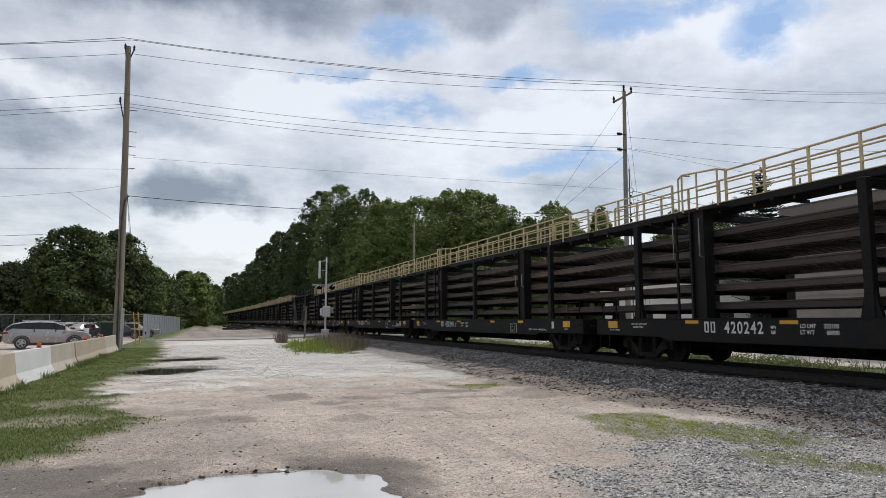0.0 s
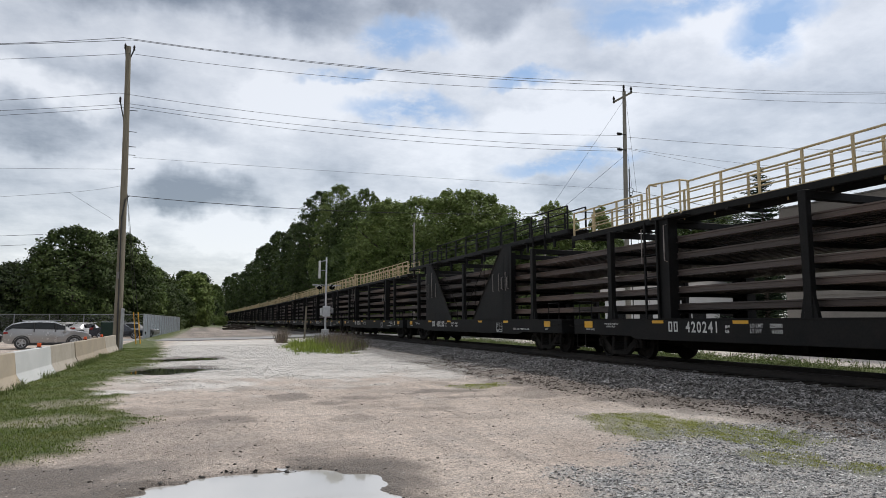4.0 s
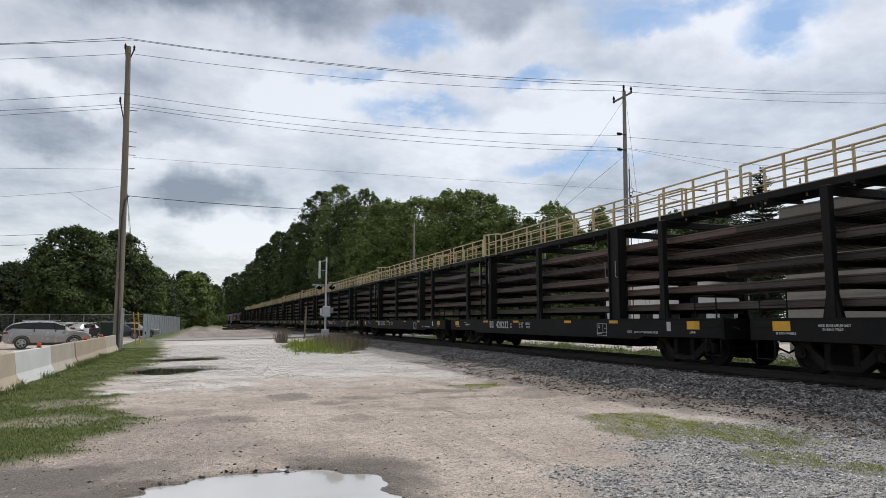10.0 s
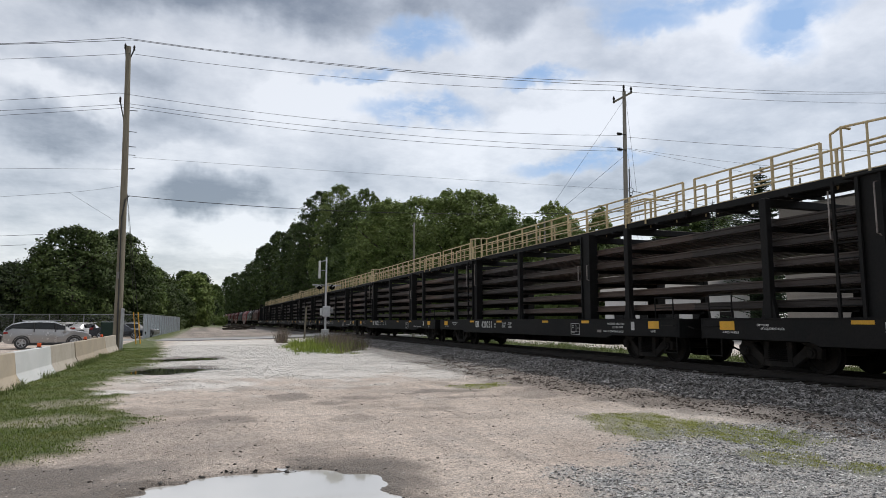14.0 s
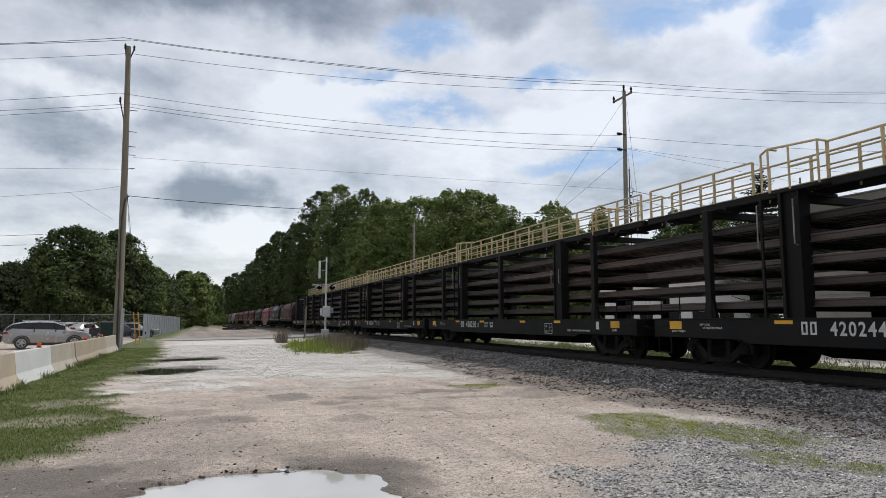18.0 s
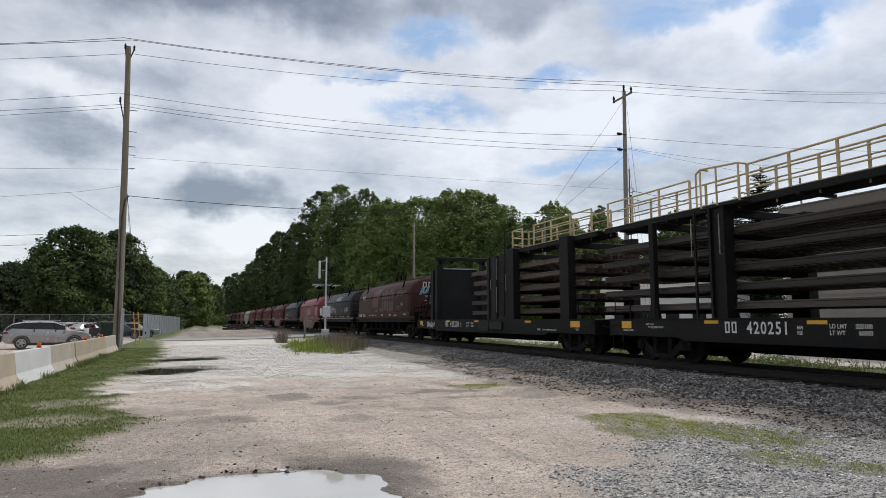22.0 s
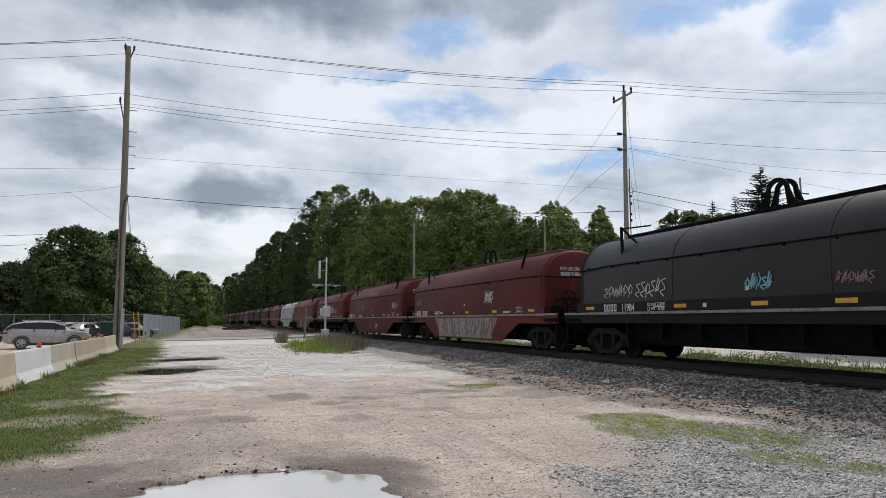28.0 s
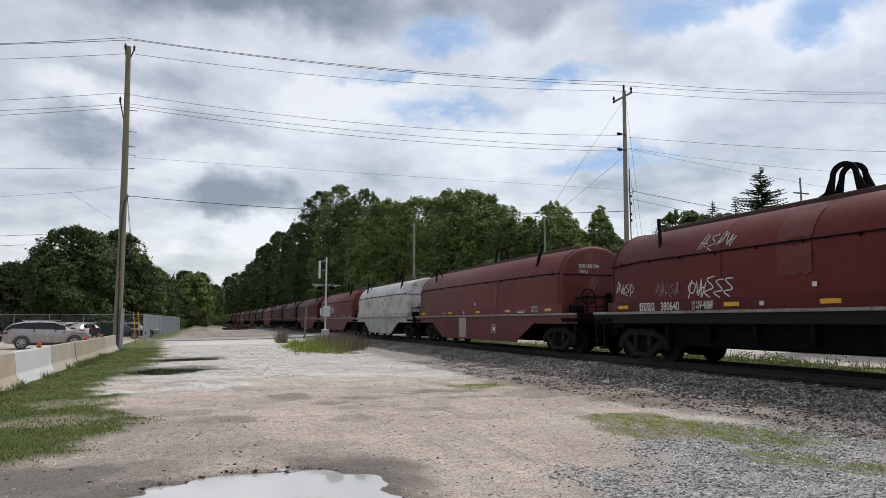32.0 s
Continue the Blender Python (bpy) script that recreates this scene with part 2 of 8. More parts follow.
M["weed"] = surface("weeds", (0.12, 0.165, 0.055), (0.18, 0.20, 0.08), 0.5, 4, 0.7, bump=0, vary=0.4, island=True, trans=0.25, spec=0.2)
M["weed_dry"] = surface("dry_weeds", (0.150, 0.118, 0.100), (0.20, 0.17, 0.125), 0.5, 4, 0.8, bump=0, vary=0.4, island=True, trans=0.15, spec=0.2)
M["grass_yellow"] = surface("yellow_grass", (0.37, 0.41, 0.12), (0.46, 0.46, 0.18), 0.8, 4, 0.7, bump=0, vary=0.35, island=True, trans=0.3, spec=0.2)
M["grass_bright"] = surface("bright_grass", (0.17, 0.23, 0.04), (0.22, 0.27, 0.06), 0.5, 4, 0.7, bump=0, vary=0.35, island=True, trans=0.35, spec=0.2)
M["grit"] = surface("lot_stones", (0.46, 0.41, 0.36), (0.28, 0.25, 0.23), 3, 30, 0.9, bump=0.2, vary=0.7, island=True)
M["blue_stone"] = surface("grey_stones", (0.35, 0.35, 0.35), (0.53, 0.52, 0.50), 2, 30, 0.85, bump=0.2, vary=0.6, island=True)
M["pale_stone"] = surface("limestone", (0.80, 0.79, 0.76), (0.66, 0.65, 0.62), 2, 30, 0.9, bump=0.2, vary=0.16, island=True)
M["clod"] = surface("earthy_stones", (0.20, 0.165, 0.14), (0.12, 0.098, 0.085), 3, 30, 0.9, bump=0.2, vary=0.6, island=True)
M["wet_stone"] = surface("wet_stones", (0.05, 0.045, 0.04), (0.09, 0.08, 0.07), 4, 30, 0.4, bump=0.1, vary=0.4, island=True)
M["graffiti_white"] = surface("graffiti_white", (0.62, 0.62, 0.62), (0.5, 0.5, 0.5), 3, 30, 0.6, bump=0, vary=0)
M["graffiti_grey"] = surface("graffiti_grey", (0.20, 0.17, 0.165), (0.26, 0.20, 0.19), 1.0, 20, 0.6, bump=0, dirt=(0.13, 0.08, 0.07), vary=0)
M["graffiti_pale"] = surface("graffiti_pale", (0.34, 0.29, 0.28), (0.40, 0.33, 0.31), 1.2, 20, 0.6, bump=0, dirt=(0.30, 0.22, 0.2), vary=0)
M["graffiti_blue"] = surface("graffiti_blue", (0.22, 0.42, 0.52), (0.18, 0.36, 0.48), 3, 30, 0.6, bump=0, vary=0)
M["graffiti_faint"] = surface("graffiti_faint", (0.26, 0.17, 0.165), (0.2, 0.12, 0.12), 3, 30, 0.7, bump=0, vary=0)


M["patch_rose"] = surface("patch_rose", (0.165, 0.088, 0.078), (0.12, 0.060, 0.055), 1.6, 18, 0.65, bump=0, dirt=(0.062, 0.028, 0.024), dirt_at=(0.46, 0.62), vary=0.1)
M["patch_worn"] = surface("patch_worn", (0.122, 0.023, 0.019), (0.100, 0.016, 0.014), 1.6, 18, 0.65, bump=0, dirt=(0.085, 0.015, 0.013), dirt_at=(0.48, 0.64), vary=0.1)
M["patch_grey"] = surface("patch_grey", (0.130, 0.098, 0.088), (0.085, 0.056, 0.050), 1.8, 18, 0.65, bump=0, dirt=(0.058, 0.026, 0.022), dirt_at=(0.46, 0.62), vary=0.1)
M["patch_teal"] = surface("patch_teal", (0.085, 0.110, 0.095), (0.105, 0.085, 0.075), 1.8, 18, 0.65, bump=0, dirt=(0.060, 0.030, 0.025), dirt_at=(0.47, 0.64), vary=0.1)


# ======== cloud layer ========
def cloud_layer():
    """A wide shell of broken cloud; the blue sky shows through its gaps."""
    m, nt, out = nodes_of("broken_cloud")
    tc = nt.nodes.new("ShaderNodeTexCoord")
    nrm = nt.nodes.new("ShaderNodeVectorMath")
    nrm.operation = "NORMALIZE"
    nt.links.new(tc.outputs["Object"], nrm.inputs[0])
    sep = nt.nodes.new("ShaderNodeSeparateXYZ")
    nt.links.new(nrm.outputs[0], sep.inputs[0])
    zz = calc(nt, "ADD", calc(nt, "MAXIMUM", sep.outputs["Z"], 0.0), 0.22)
    com = nt.nodes.new("ShaderNodeCombineXYZ")
    nt.links.new(calc(nt, "DIVIDE", sep.outputs["X"], zz), com.inputs["X"])
    nt.links.new(calc(nt, "DIVIDE", sep.outputs["Y"], zz), com.inputs["Y"])
    v = com.outputs[0]

    def patch(az, el, wide, high, fade=0.5):
        """A soft oval round a bearing and a height in degrees: 1 in its middle, 0 outside."""
        a, e = radians(az), radians(el)
        d = Vector((math.sin(a) * math.cos(e), math.cos(a) * math.cos(e), math.sin(e)))
        side = Vector((math.cos(a), -math.sin(a), 0))
        up = side.cross(d)
        total = None
        for axis, size in ((side, wide), (up, high)):
            dot = nt.nodes.new("ShaderNodeVectorMath")
            dot.operation = "DOT_PRODUCT"
            nt.links.new(warped, dot.inputs[0])
            dot.inputs[1].default_value = axis
            q = calc(nt, "POWER", calc(nt, "ABSOLUTE", calc(nt, "MULTIPLY", dot.outputs["Value"], 1 / math.tan(radians(size))), 0), 2.0)
            total = q if total is None else calc(nt, "ADD", total, q)
        return ramp(nt, calc(nt, "SUBTRACT", 1.0, total), -0.5, fade + 0.5)

    wob = node(nt, "ShaderNodeTexNoise", Scale=7.0, Detail=5.0, Roughness=0.6)
    nt.links.new(nrm.outputs[0], wob.inputs["Vector"])
    mul = nt.nodes.new("ShaderNodeVectorMath")
    mul.operation = "MULTIPLY_ADD"
    nt.links.new(wob.outputs["Color"], mul.inputs[0])
    mul.inputs[1].default_value = (0.12, 0.12, 0.12)
    sub = nt.nodes.new("ShaderNodeVectorMath")
    sub.operation = "SUBTRACT"
    sub.inputs[1].default_value = (0.06, 0.06, 0.06)
    nt.links.new(nrm.outputs[0], mul.inputs[2])
    nt.links.new(mul.outputs[0], sub.inputs[0])
    warped = sub.outputs[0]

    body = noise_of(nt, v, 0.85, 9, 0.56)
    puff = noise_of(nt, v, 3.0, 8, 0.62)
    shade = calc(nt, "ADD", calc(nt, "MULTIPLY", body, 0.50), calc(nt, "MULTIPLY", puff, 0.38))
    shade = calc(nt, "ADD", shade, calc(nt, "MULTIPLY", noise_of(nt, v, 6.5, 7, 0.6), 0.12))
    for az, el, wide, high, amount in CLOUD_DARK:
        shade = calc(nt, "SUBTRACT", shade, calc(nt, "MULTIPLY", patch(az, el, wide, high), amount))
    for az, el, wide, high, amount in CLOUD_BRIGHT:
        shade = calc(nt, "ADD", shade, calc(nt, "MULTIPLY", patch(az, el, wide, high), amount))
    cr = nt.nodes.new("ShaderNodeValToRGB")
    cr.color_ramp.elements[0].position, cr.color_ramp.elements[0].color = 0.295, (0.275, 0.298, 0.335, 1)
    cr.color_ramp.elements[1].position, cr.color_ramp.elements[1].color = 0.60, (1.11, 1.12, 1.145, 1)
    mid = cr.color_ramp.elements.new(0.43)
    mid.color = (0.65, 0.68, 0.73, 1)
    nt.links.new(shade, cr.inputs["Fac"])
    gap = ramp(nt, puff, 0.62, 0.80)
    gap = calc(nt, "MULTIPLY", gap, ramp(nt, sep.outputs["Z"], 0.25, 0.5))
    for az, el, wide, high in CLOUD_GAPS:
        gap = calc(nt, "ADD", gap, calc(nt, "MULTIPLY", patch(az, el, wide * 1.2, high * 1.25, 0.9), 1.0))
    gap = calc(nt, "MINIMUM", calc(nt, "MULTIPLY", gap, ramp(nt, noise_of(nt, v, 5.0, 6, 0.65), 0.30, 0.55)), 1.0)
    em = nt.nodes.new("ShaderNodeEmission")
    # thinner, brighter cloud on the sun's side of the sky, heavier away from it
    dot = nt.nodes.new("ShaderNodeVectorMath")
    dot.operation = "DOT_PRODUCT"
    nt.links.new(nrm.outputs[0], dot.inputs[0])
    dot.inputs[1].default_value = (math.sin(radians(70)), math.cos(radians(70)), 0.25)
    nt.links.new(calc(nt, "ADD", calc(nt, "MULTIPLY", ramp(nt, dot.outputs["Value"], -1.0, 0.08), 0.57), 0.54), em.inputs["Strength"])
    nt.links.new(blend(nt, gap, cr.outputs["Color"], (0.37, 0.61, 1.0)), em.inputs["Color"])
    gap = calc(nt, "ADD", calc(nt, "MULTIPLY", gap, 0.14), 0.40)
    tr = nt.nodes.new("ShaderNodeBsdfTransparent")
    mx = nt.nodes.new("ShaderNodeMixShader")
    nt.links.new(gap, mx.inputs[0])
    nt.links.new(em.outputs[0], mx.inputs[1])
    nt.links.new(tr.outputs[0], mx.inputs[2])
    nt.links.new(mx.outputs[0], out.inputs["Surface"])
    m.cycles.emission_sampling = "NONE"
    n, k, r = 64, 20, 3000.0
    verts, faces = [], []
    for j in range(k + 1):
        e = radians(-6 + 96 * j / k)
        for i in range(n):
            a = 2 * math.pi * i / n
            verts.append((r * math.cos(e) * math.sin(a), r * math.cos(e) * math.cos(a), r * math.sin(e)))
    for j in range(k):
        for i in range(n):
            faces.append((j * n + i, j * n + (i + 1) % n, (j + 1) * n + (i + 1) % n, (j + 1) * n + i))
    return tagged(new("cloud_backdrop", raw_mesh("cloud_backdrop", verts, faces, m, True)),
                  "broken grey and white cloud with small blue gaps", "sky", kind="structure")


# bearing, height, half width, half height in degrees (and strength)
CLOUD_DARK = [(2, 27, 14, 3.4, 0.20), (24.5, 27, 8, 2.6, 0.18), (0.8, 9.8, 5.4, 2.1, 0.22), (-11, 14, 5, 2.0, 0.12), (-3, 15.4, 6, 1.5, 0.10), (-8, 19, 6, 1.6, 0.09), (40, 21, 7, 2, 0.06), (53, 18, 6, 3, 0.06), (36, 11, 7, 2, 0.05)]
CLOUD_BRIGHT = [(44.6, 23, 8, 3.5, 0.10), (11, 18.7, 9, 2.4, 0.12), (26, 15, 12, 3, 0.10), (3, 7, 10, 2.0, 0.10), (-11, 17, 5, 1.6, 0.10), (34, 18, 8, 3, 0.08), (20, 8, 20, 3, 0.06)]
CLOUD_GAPS = [(17.6, 23.9, 3.6, 1.5), (18.9, 18.2, 4.6, 1.1), (48.4, 22.2, 2.6, 1.8), (29.5, 20.5, 3.2, 0.7), (38, 24.0, 3, 0.9), (44, 25.7, 8, 1.0), (32.8, 13.3, 5, 0.8), (51, 24, 3, 1.0), (12, 21.0, 2.4, 0.6)]
clouds = cloud_layer()


# ======== ground ========
def soft(v, a, b):
    t = np.clip((v - a) / (b - a), 0, 1)
    return t * t * (3 - 2 * t)


def lumps(x, y, seed, *waves):
    """Smooth rolling noise from a few crossing waves."""
    rng = np.random.default_rng(seed)
    total = 0
    for length, height in waves:
        for _ in range(5):
            a, p = rng.uniform(0, 2 * np.pi, 2)
            k = 2 * np.pi / (length * rng.uniform(0.7, 1.4))
            total = total + height * 0.5 * np.sin(k * (x * np.cos(a) + y * np.sin(a)) + p)
    return total


def oval(x, y, cx, cy, rx, ry, turn=0.0, seed=0):
    """1 inside a ragged oval, falling to 0 at its rim."""
    c, s = math.cos(radians(turn)), math.sin(radians(turn))
    u, v = ((x - cx) * c + (y - cy) * s) / rx, (-(x - cx) * s + (y - cy) * c) / ry
    d = np.sqrt(u * u + v * v) + lumps(x, y, seed, (min(rx, ry) * 1.1, 0.12), (min(rx, ry) * 0.4, 0.07))
    return 1 - soft(d, 0.7, 1.15)


def verge(x, y):
    """Share of grass on the strip along the barriers."""
    edge = np.interp(y, [0, 8, 9, 10.2, 12.5, 14.5, 17, 18.6, 21.8, 26, 30, 40, 60, 120], [-3.2, -2.5, -2.1, -1.2, -0.7, -1.6, -1.7, -2.5, -1.9, -1.7, -1.5, -1.8, -3.0, -2.0])
    g = soft(edge - x + lumps(x, y, 5, (1.4, 0.22), (0.5, 0.12)), -0.15, 0.5)
    hole = np.maximum(oval(x, y, -2.3, 12.6, 0.9, 0.7, 0, 8), oval(x, y, -2.4, 15.2, 0.8, 0.9, 0, 9))
    return g * (1 - 0.45 * hole) * soft(-5.6 - x, 0.9, 0.3) if np.isscalar(x) else g * (1 - 0.45 * hole) * (1 - soft(-x, 4.9, 5.3))


PUDDLES = [(0.57, 6.70, 1.39, 1.50, -20, 21), (-0.55, 31.8, 1.4, 1.8, -35, 22), (-1.2, 24.9, 1.45, 1.8, -40, 23)]
BANK = np.array([[-100, 10.3], [5, 10.3], [8.7, 10.2], [11.5, 9.75], [14.5, 9.45], [18, 9.4], [26, 9.6], [34, 9.8], [45, 10.2], [60, 10.8], [200, 11.0]])


LOT_RISE = 0.03


def grey_spread(x, y):
    """Share of grey crushed stone spread over the near end of the lot."""
    near = soft(x - 3.3 - 1.07 * (y - 5.87) + lumps(x, y, 85, (1.5, 0.5), (0.5, 0.25)), -0.5, 1.5)
    return near * (1 - soft(y - 9.3 + 0.75 * np.maximum(0, x - 6.9) + lumps(x, y, 851, (1.2, 0.3)), -0.6, 0.7))


def ground_height(x, y):
    z = lumps(x, y, 1, (3.0, 0.012), (0.9, 0.006), (0.35, 0.004))
    for k, p in enumerate(PUDDLES):
        z = z - (0.10 if k == 0 else 0.16) * oval(x, y, *p)
    z = z + 0.06 * verge(x, y)
    z = z + LOT_RISE * soft(-x, 4.7, 5.6) * (1 - soft(y, 90, 120))
    z = z + 0.10 * soft(x, 7.0, 9.5) * (1 - soft(x, 17.5, 20))
    z = z + 0.09 * (1 - soft(np.abs(y - 62), 5, 9)) * soft(x, -2, 6) * (1 - soft(x, 20, 30))
    return z


def ground_sheet():
    xs = np.concatenate([[-4000, -1200, -400, -150, -70, -35, -20, -12], np.arange(-8, 11.0, 0.1), np.arange(11, 30, 0.5), [32, 36, 45, 60, 90, 150, 400, 1200, 4000]])
    ys = np.concatenate([[-4000, -1200, -400, -100, -40, -15, -5, 0, 2, 3], np.arange(4, 14, 0.07), np.arange(14, 40, 0.14), np.arange(40, 100, 0.6), [105, 120, 150, 220, 400, 1200, 4000]])
    x, y = np.meshgrid(xs, ys)
    z = ground_height(x, y)
    verts = np.stack([x.ravel(), y.ravel(), z.ravel()], 1)
    nx = len(xs)
    i = np.arange((len(ys) - 1) * nx).reshape(-1, nx)[:, :-1].ravel()
    faces = np.stack([i, i + 1, i + nx + 1, i + nx], 1)
    m, nt, out = nodes_of("gravel_lot")
    tc = nt.nodes.new("ShaderNodeTexCoord")
    v = tc.outputs["Object"]
    at = nt.nodes.new("ShaderNodeAttribute")
    at.attribute_name = "zones"
    sep = nt.nodes.new("ShaderNodeSeparateColor")
    nt.links.new(at.outputs["Color"], sep.inputs[0])
    big, mid, fine = noise_of(nt, v, 0.45, 6, 0.6), noise_of(nt, v, 3.0, 6, 0.65), noise_of(nt, v, 28, 5, 0.75)
    grit = node(nt, "ShaderNodeTexVoronoi", Scale=42.0)
    nt.links.new(v, grit.inputs["Vector"])
    col = blend(nt, ramp(nt, big, 0.35, 0.65), (0.51, 0.43, 0.372), (0.66, 0.57, 0.50))
    col = blend(nt, calc(nt, "MULTIPLY", ramp(nt, mid, 0.45, 0.75), 0.5), col, (0.35, 0.31, 0.275))
    col = blend(nt, calc(nt, "MULTIPLY", ramp(nt, noise_of(nt, v, 9.0, 6, 0.7), 0.46, 0.70), 0.7), col, (0.25, 0.215, 0.18))
    col = blend(nt, calc(nt, "MULTIPLY", ramp(nt, noise_of(nt, v, 0.8, 7, 0.72), 0.48, 0.70), 0.6), col, (0.37, 0.345, 0.325))
    col = blend(nt, calc(nt, "MULTIPLY", ramp(nt, noise_of(nt, v, 1.1, 6, 0.7), 0.52, 0.75), 0.6), col, (0.60, 0.52, 0.45))
    # faint wheel tracks drawn out along the lot, and grit of two sizes
    along = nt.nodes.new("ShaderNodeMapping")
    along.inputs["Scale"].default_value = (1.9, 0.16, 1.0)
    along.inputs["Rotation"].default_value = (0, 0, radians(8))
    nt.links.new(v, along.inputs["Vector"])
    col = blend(nt, calc(nt, "MULTIPLY", ramp(nt, noise_of(nt, along.outputs["Vector"], 1.0, 5, 0.65), 0.48, 0.66), 0.42), col, (0.33, 0.285, 0.25))
    col = blend(nt, calc(nt, "MULTIPLY", ramp(nt, noise_of(nt, v, 17.0, 5, 0.8), 0.54, 0.66), 0.55), col, (0.22, 0.195, 0.17))
    col = blend(nt, calc(nt, "MULTIPLY", ramp(nt, noise_of(nt, v, 23.0, 4, 0.8), 0.57, 0.68), 0.6), col, (0.74, 0.68, 0.61))
    pale = blend(nt, ramp(nt, mid, 0.3, 0.7), (0.58, 0.57, 0.55), (0.78, 0.77, 0.74))
    col = blend(nt, calc(nt, "MULTIPLY", sep.outputs["Green"], ramp(nt, fine, 0.30, 0.55)), col, pale)
    slate = blend(nt, ramp(nt, fine, 0.35, 0.65), (0.25, 0.247, 0.243), (0.50, 0.49, 0.475))
    col = blend(nt, calc(nt, "MULTIPLY", at.outputs["Alpha"], ramp(nt, mid, 0.22, 0.5)), col, slate)
    col = blend(nt, calc(nt, "MULTIPLY", sep.outputs["Blue"], 0.96), col, (0.145, 0.122, 0.102))
    soil = blend(nt, ramp(nt, mid, 0.3, 0.7), (0.080, 0.112, 0.032), (0.13, 0.145, 0.056))
    col = blend(nt, sep.outputs["Red"], col, soil)
    stone = blend(nt, grit.outputs["Color"], (0.55, 0.55, 0.55), (1.45, 1.42, 1.40))
    mulc = nt.nodes.new("ShaderNodeMix")
    mulc.data_type, mulc.blend_type = "RGBA", "MULTIPLY"
    mulc.inputs["Factor"].default_value = 0.8
    nt.links.new(col, mulc.inputs["A"])
    nt.links.new(stone, mulc.inputs["B"])
    b = node(nt, "ShaderNodeBsdfPrincipled")
    nt.links.new(mulc.outputs["Result"], b.inputs["Base Color"])
    nt.links.new(calc(nt, "SUBTRACT", 0.92, calc(nt, "MULTIPLY", sep.outputs["Blue"], 0.35)), b.inputs["Roughness"])
    bp = node(nt, "ShaderNodeBump", Strength=0.9, Distance=0.03)
    nt.links.new(calc(nt, "ADD", fine, calc(nt, "MULTIPLY", grit.outputs["Distance"], -0.6)), bp.inputs["Height"])
    nt.links.new(bp.outputs["Normal"], b.inputs["Normal"])
    nt.links.new(b.outputs[0], out.inputs["Surface"])
    me = raw_mesh("ground", verts, faces, m, True)
    fx, fy = x.ravel(), y.ravel()
    red = np.maximum(verge(fx, fy), soft(fx, 17.2, 18.0) * (1 - soft(fx, 22.5, 23.5)))
    red = np.maximum(red, soft(-fx, 40, 60))
    red = np.maximum(red, soft(fy, 150, 200))
    red = np.maximum(red, soft(fx, 45, 60))
    for o in GRASS_SPOTS:
        red = np.maximum(red, 0.62 * oval(fx, fy, *o))
    pale_z = soft(fy + lumps(fx, fy, 644, (4.0, 1.5), (1.3, 1.0)), 16.5, 21.5) * (1 - soft(fy, 56, 61)) * (1 - soft(np.abs(fx - 3.5), 4.5, 6.5)) * 0.95
    pale_z = np.maximum(pale_z, 0.4 * soft(fx, 4.5, 7.5) * (1 - soft(fy, 9.5, 12)))
    pale_z = np.maximum(pale_z, oval(fx, fy, -2.1, 17.6, 0.9, 0.7, 0, 12))
    pale_z = np.maximum(pale_z, 0.5 * soft(fx, 22.5, 23.5) * (1 - soft(fx, 45, 60)))
    damp = np.zeros_like(fx)
    for o in DAMP_SPOTS:
        damp = np.maximum(damp, 0.88 * o[6] * oval(fx, fy, *o[:6]))
    damp = np.maximum(damp, (0.45 + 0.5 * soft(lumps(fx, fy, 640, (9.0, 0.5), (3.0, 0.35)), -0.4, 0.5)) * soft(fy, 66, 70) * (1 - soft(fy, 200, 300)) * soft(fx, -3.6, -2.4) * (1 - soft(fx, 9, 10)))
    red = np.maximum(red, 0.9 * soft(fy, 67, 69) * (1 - soft(fy, 140, 170)) * (1 - soft(fx, -3.4, -2.0)) * soft(fx, -5.2, -4.8))
    for p in PUDDLES:
        damp = np.maximum(damp, oval(fx, fy, p[0], p[1], p[2] * 1.35, p[3] * 1.35, p[4], p[5]))
    damp = np.maximum(damp, 0.85 * (1 - soft(np.abs(fx - np.interp(fy, BANK[:, 0], BANK[:, 1]) + 0.80 + 0.2 * lumps(fx, fy, 641, (1.6, 0.8), (0.5, 0.4))), 0.65, 1.25)) * (0.7 + 0.3 * soft(lumps(fx, fy, 642, (2.4, 0.6), (0.7, 0.5)), -0.5, 0.4)))
    ca = me.color_attributes.new("zones", "FLOAT_COLOR", "POINT")
    ca.data.foreach_set("color", np.stack([red, pale_z, damp, grey_spread(fx, fy) * (fy > 0) * (fy < 20)], 1).astype(np.float32).ravel())
    tagged(new("ground", me), "pale gravel and packed dirt lot with grassy edges", "ground", kind="structure")


GRASS_SPOTS = [(7.05, 9.8, 0.8, 0.9, 25, 31), (7.3, 8.7, 0.75, 1.0, 15, 32), (6.9, 16.3, 0.8, 0.6, 0, 33), (7.7, 7.6, 0.65, 0.9, 10, 34), (6.4, 8.7, 0.6, 0.9, 0, 35), (6.9, 6.5, 0.5, 0.6, 0, 36), (7.25, 5.6, 0.35, 0.4, 0, 37)]
DAMP_SPOTS = [(1.9, 15.3, 0.55, 0.8, 0, 41, 0.8), (0.4, 12.2, 0.6, 0.5, 0, 42, 0.7), (5.6, 15.2, 1.1, 0.5, 0, 43, 0.9), (-0.2, 13.4, 0.6, 0.5, 0, 44, 0.5),
              (1.2, 17.5, 0.7, 0.6, 0, 45, 0.4), (-1.2, 8.8, 0.6, 0.9, 0, 46, 0.5), (7.4, 14.0, 1.0, 0.7, 0, 47, 0.6), (3.2, 13.0, 0.8, 0.4, 0, 48, 0.3)]
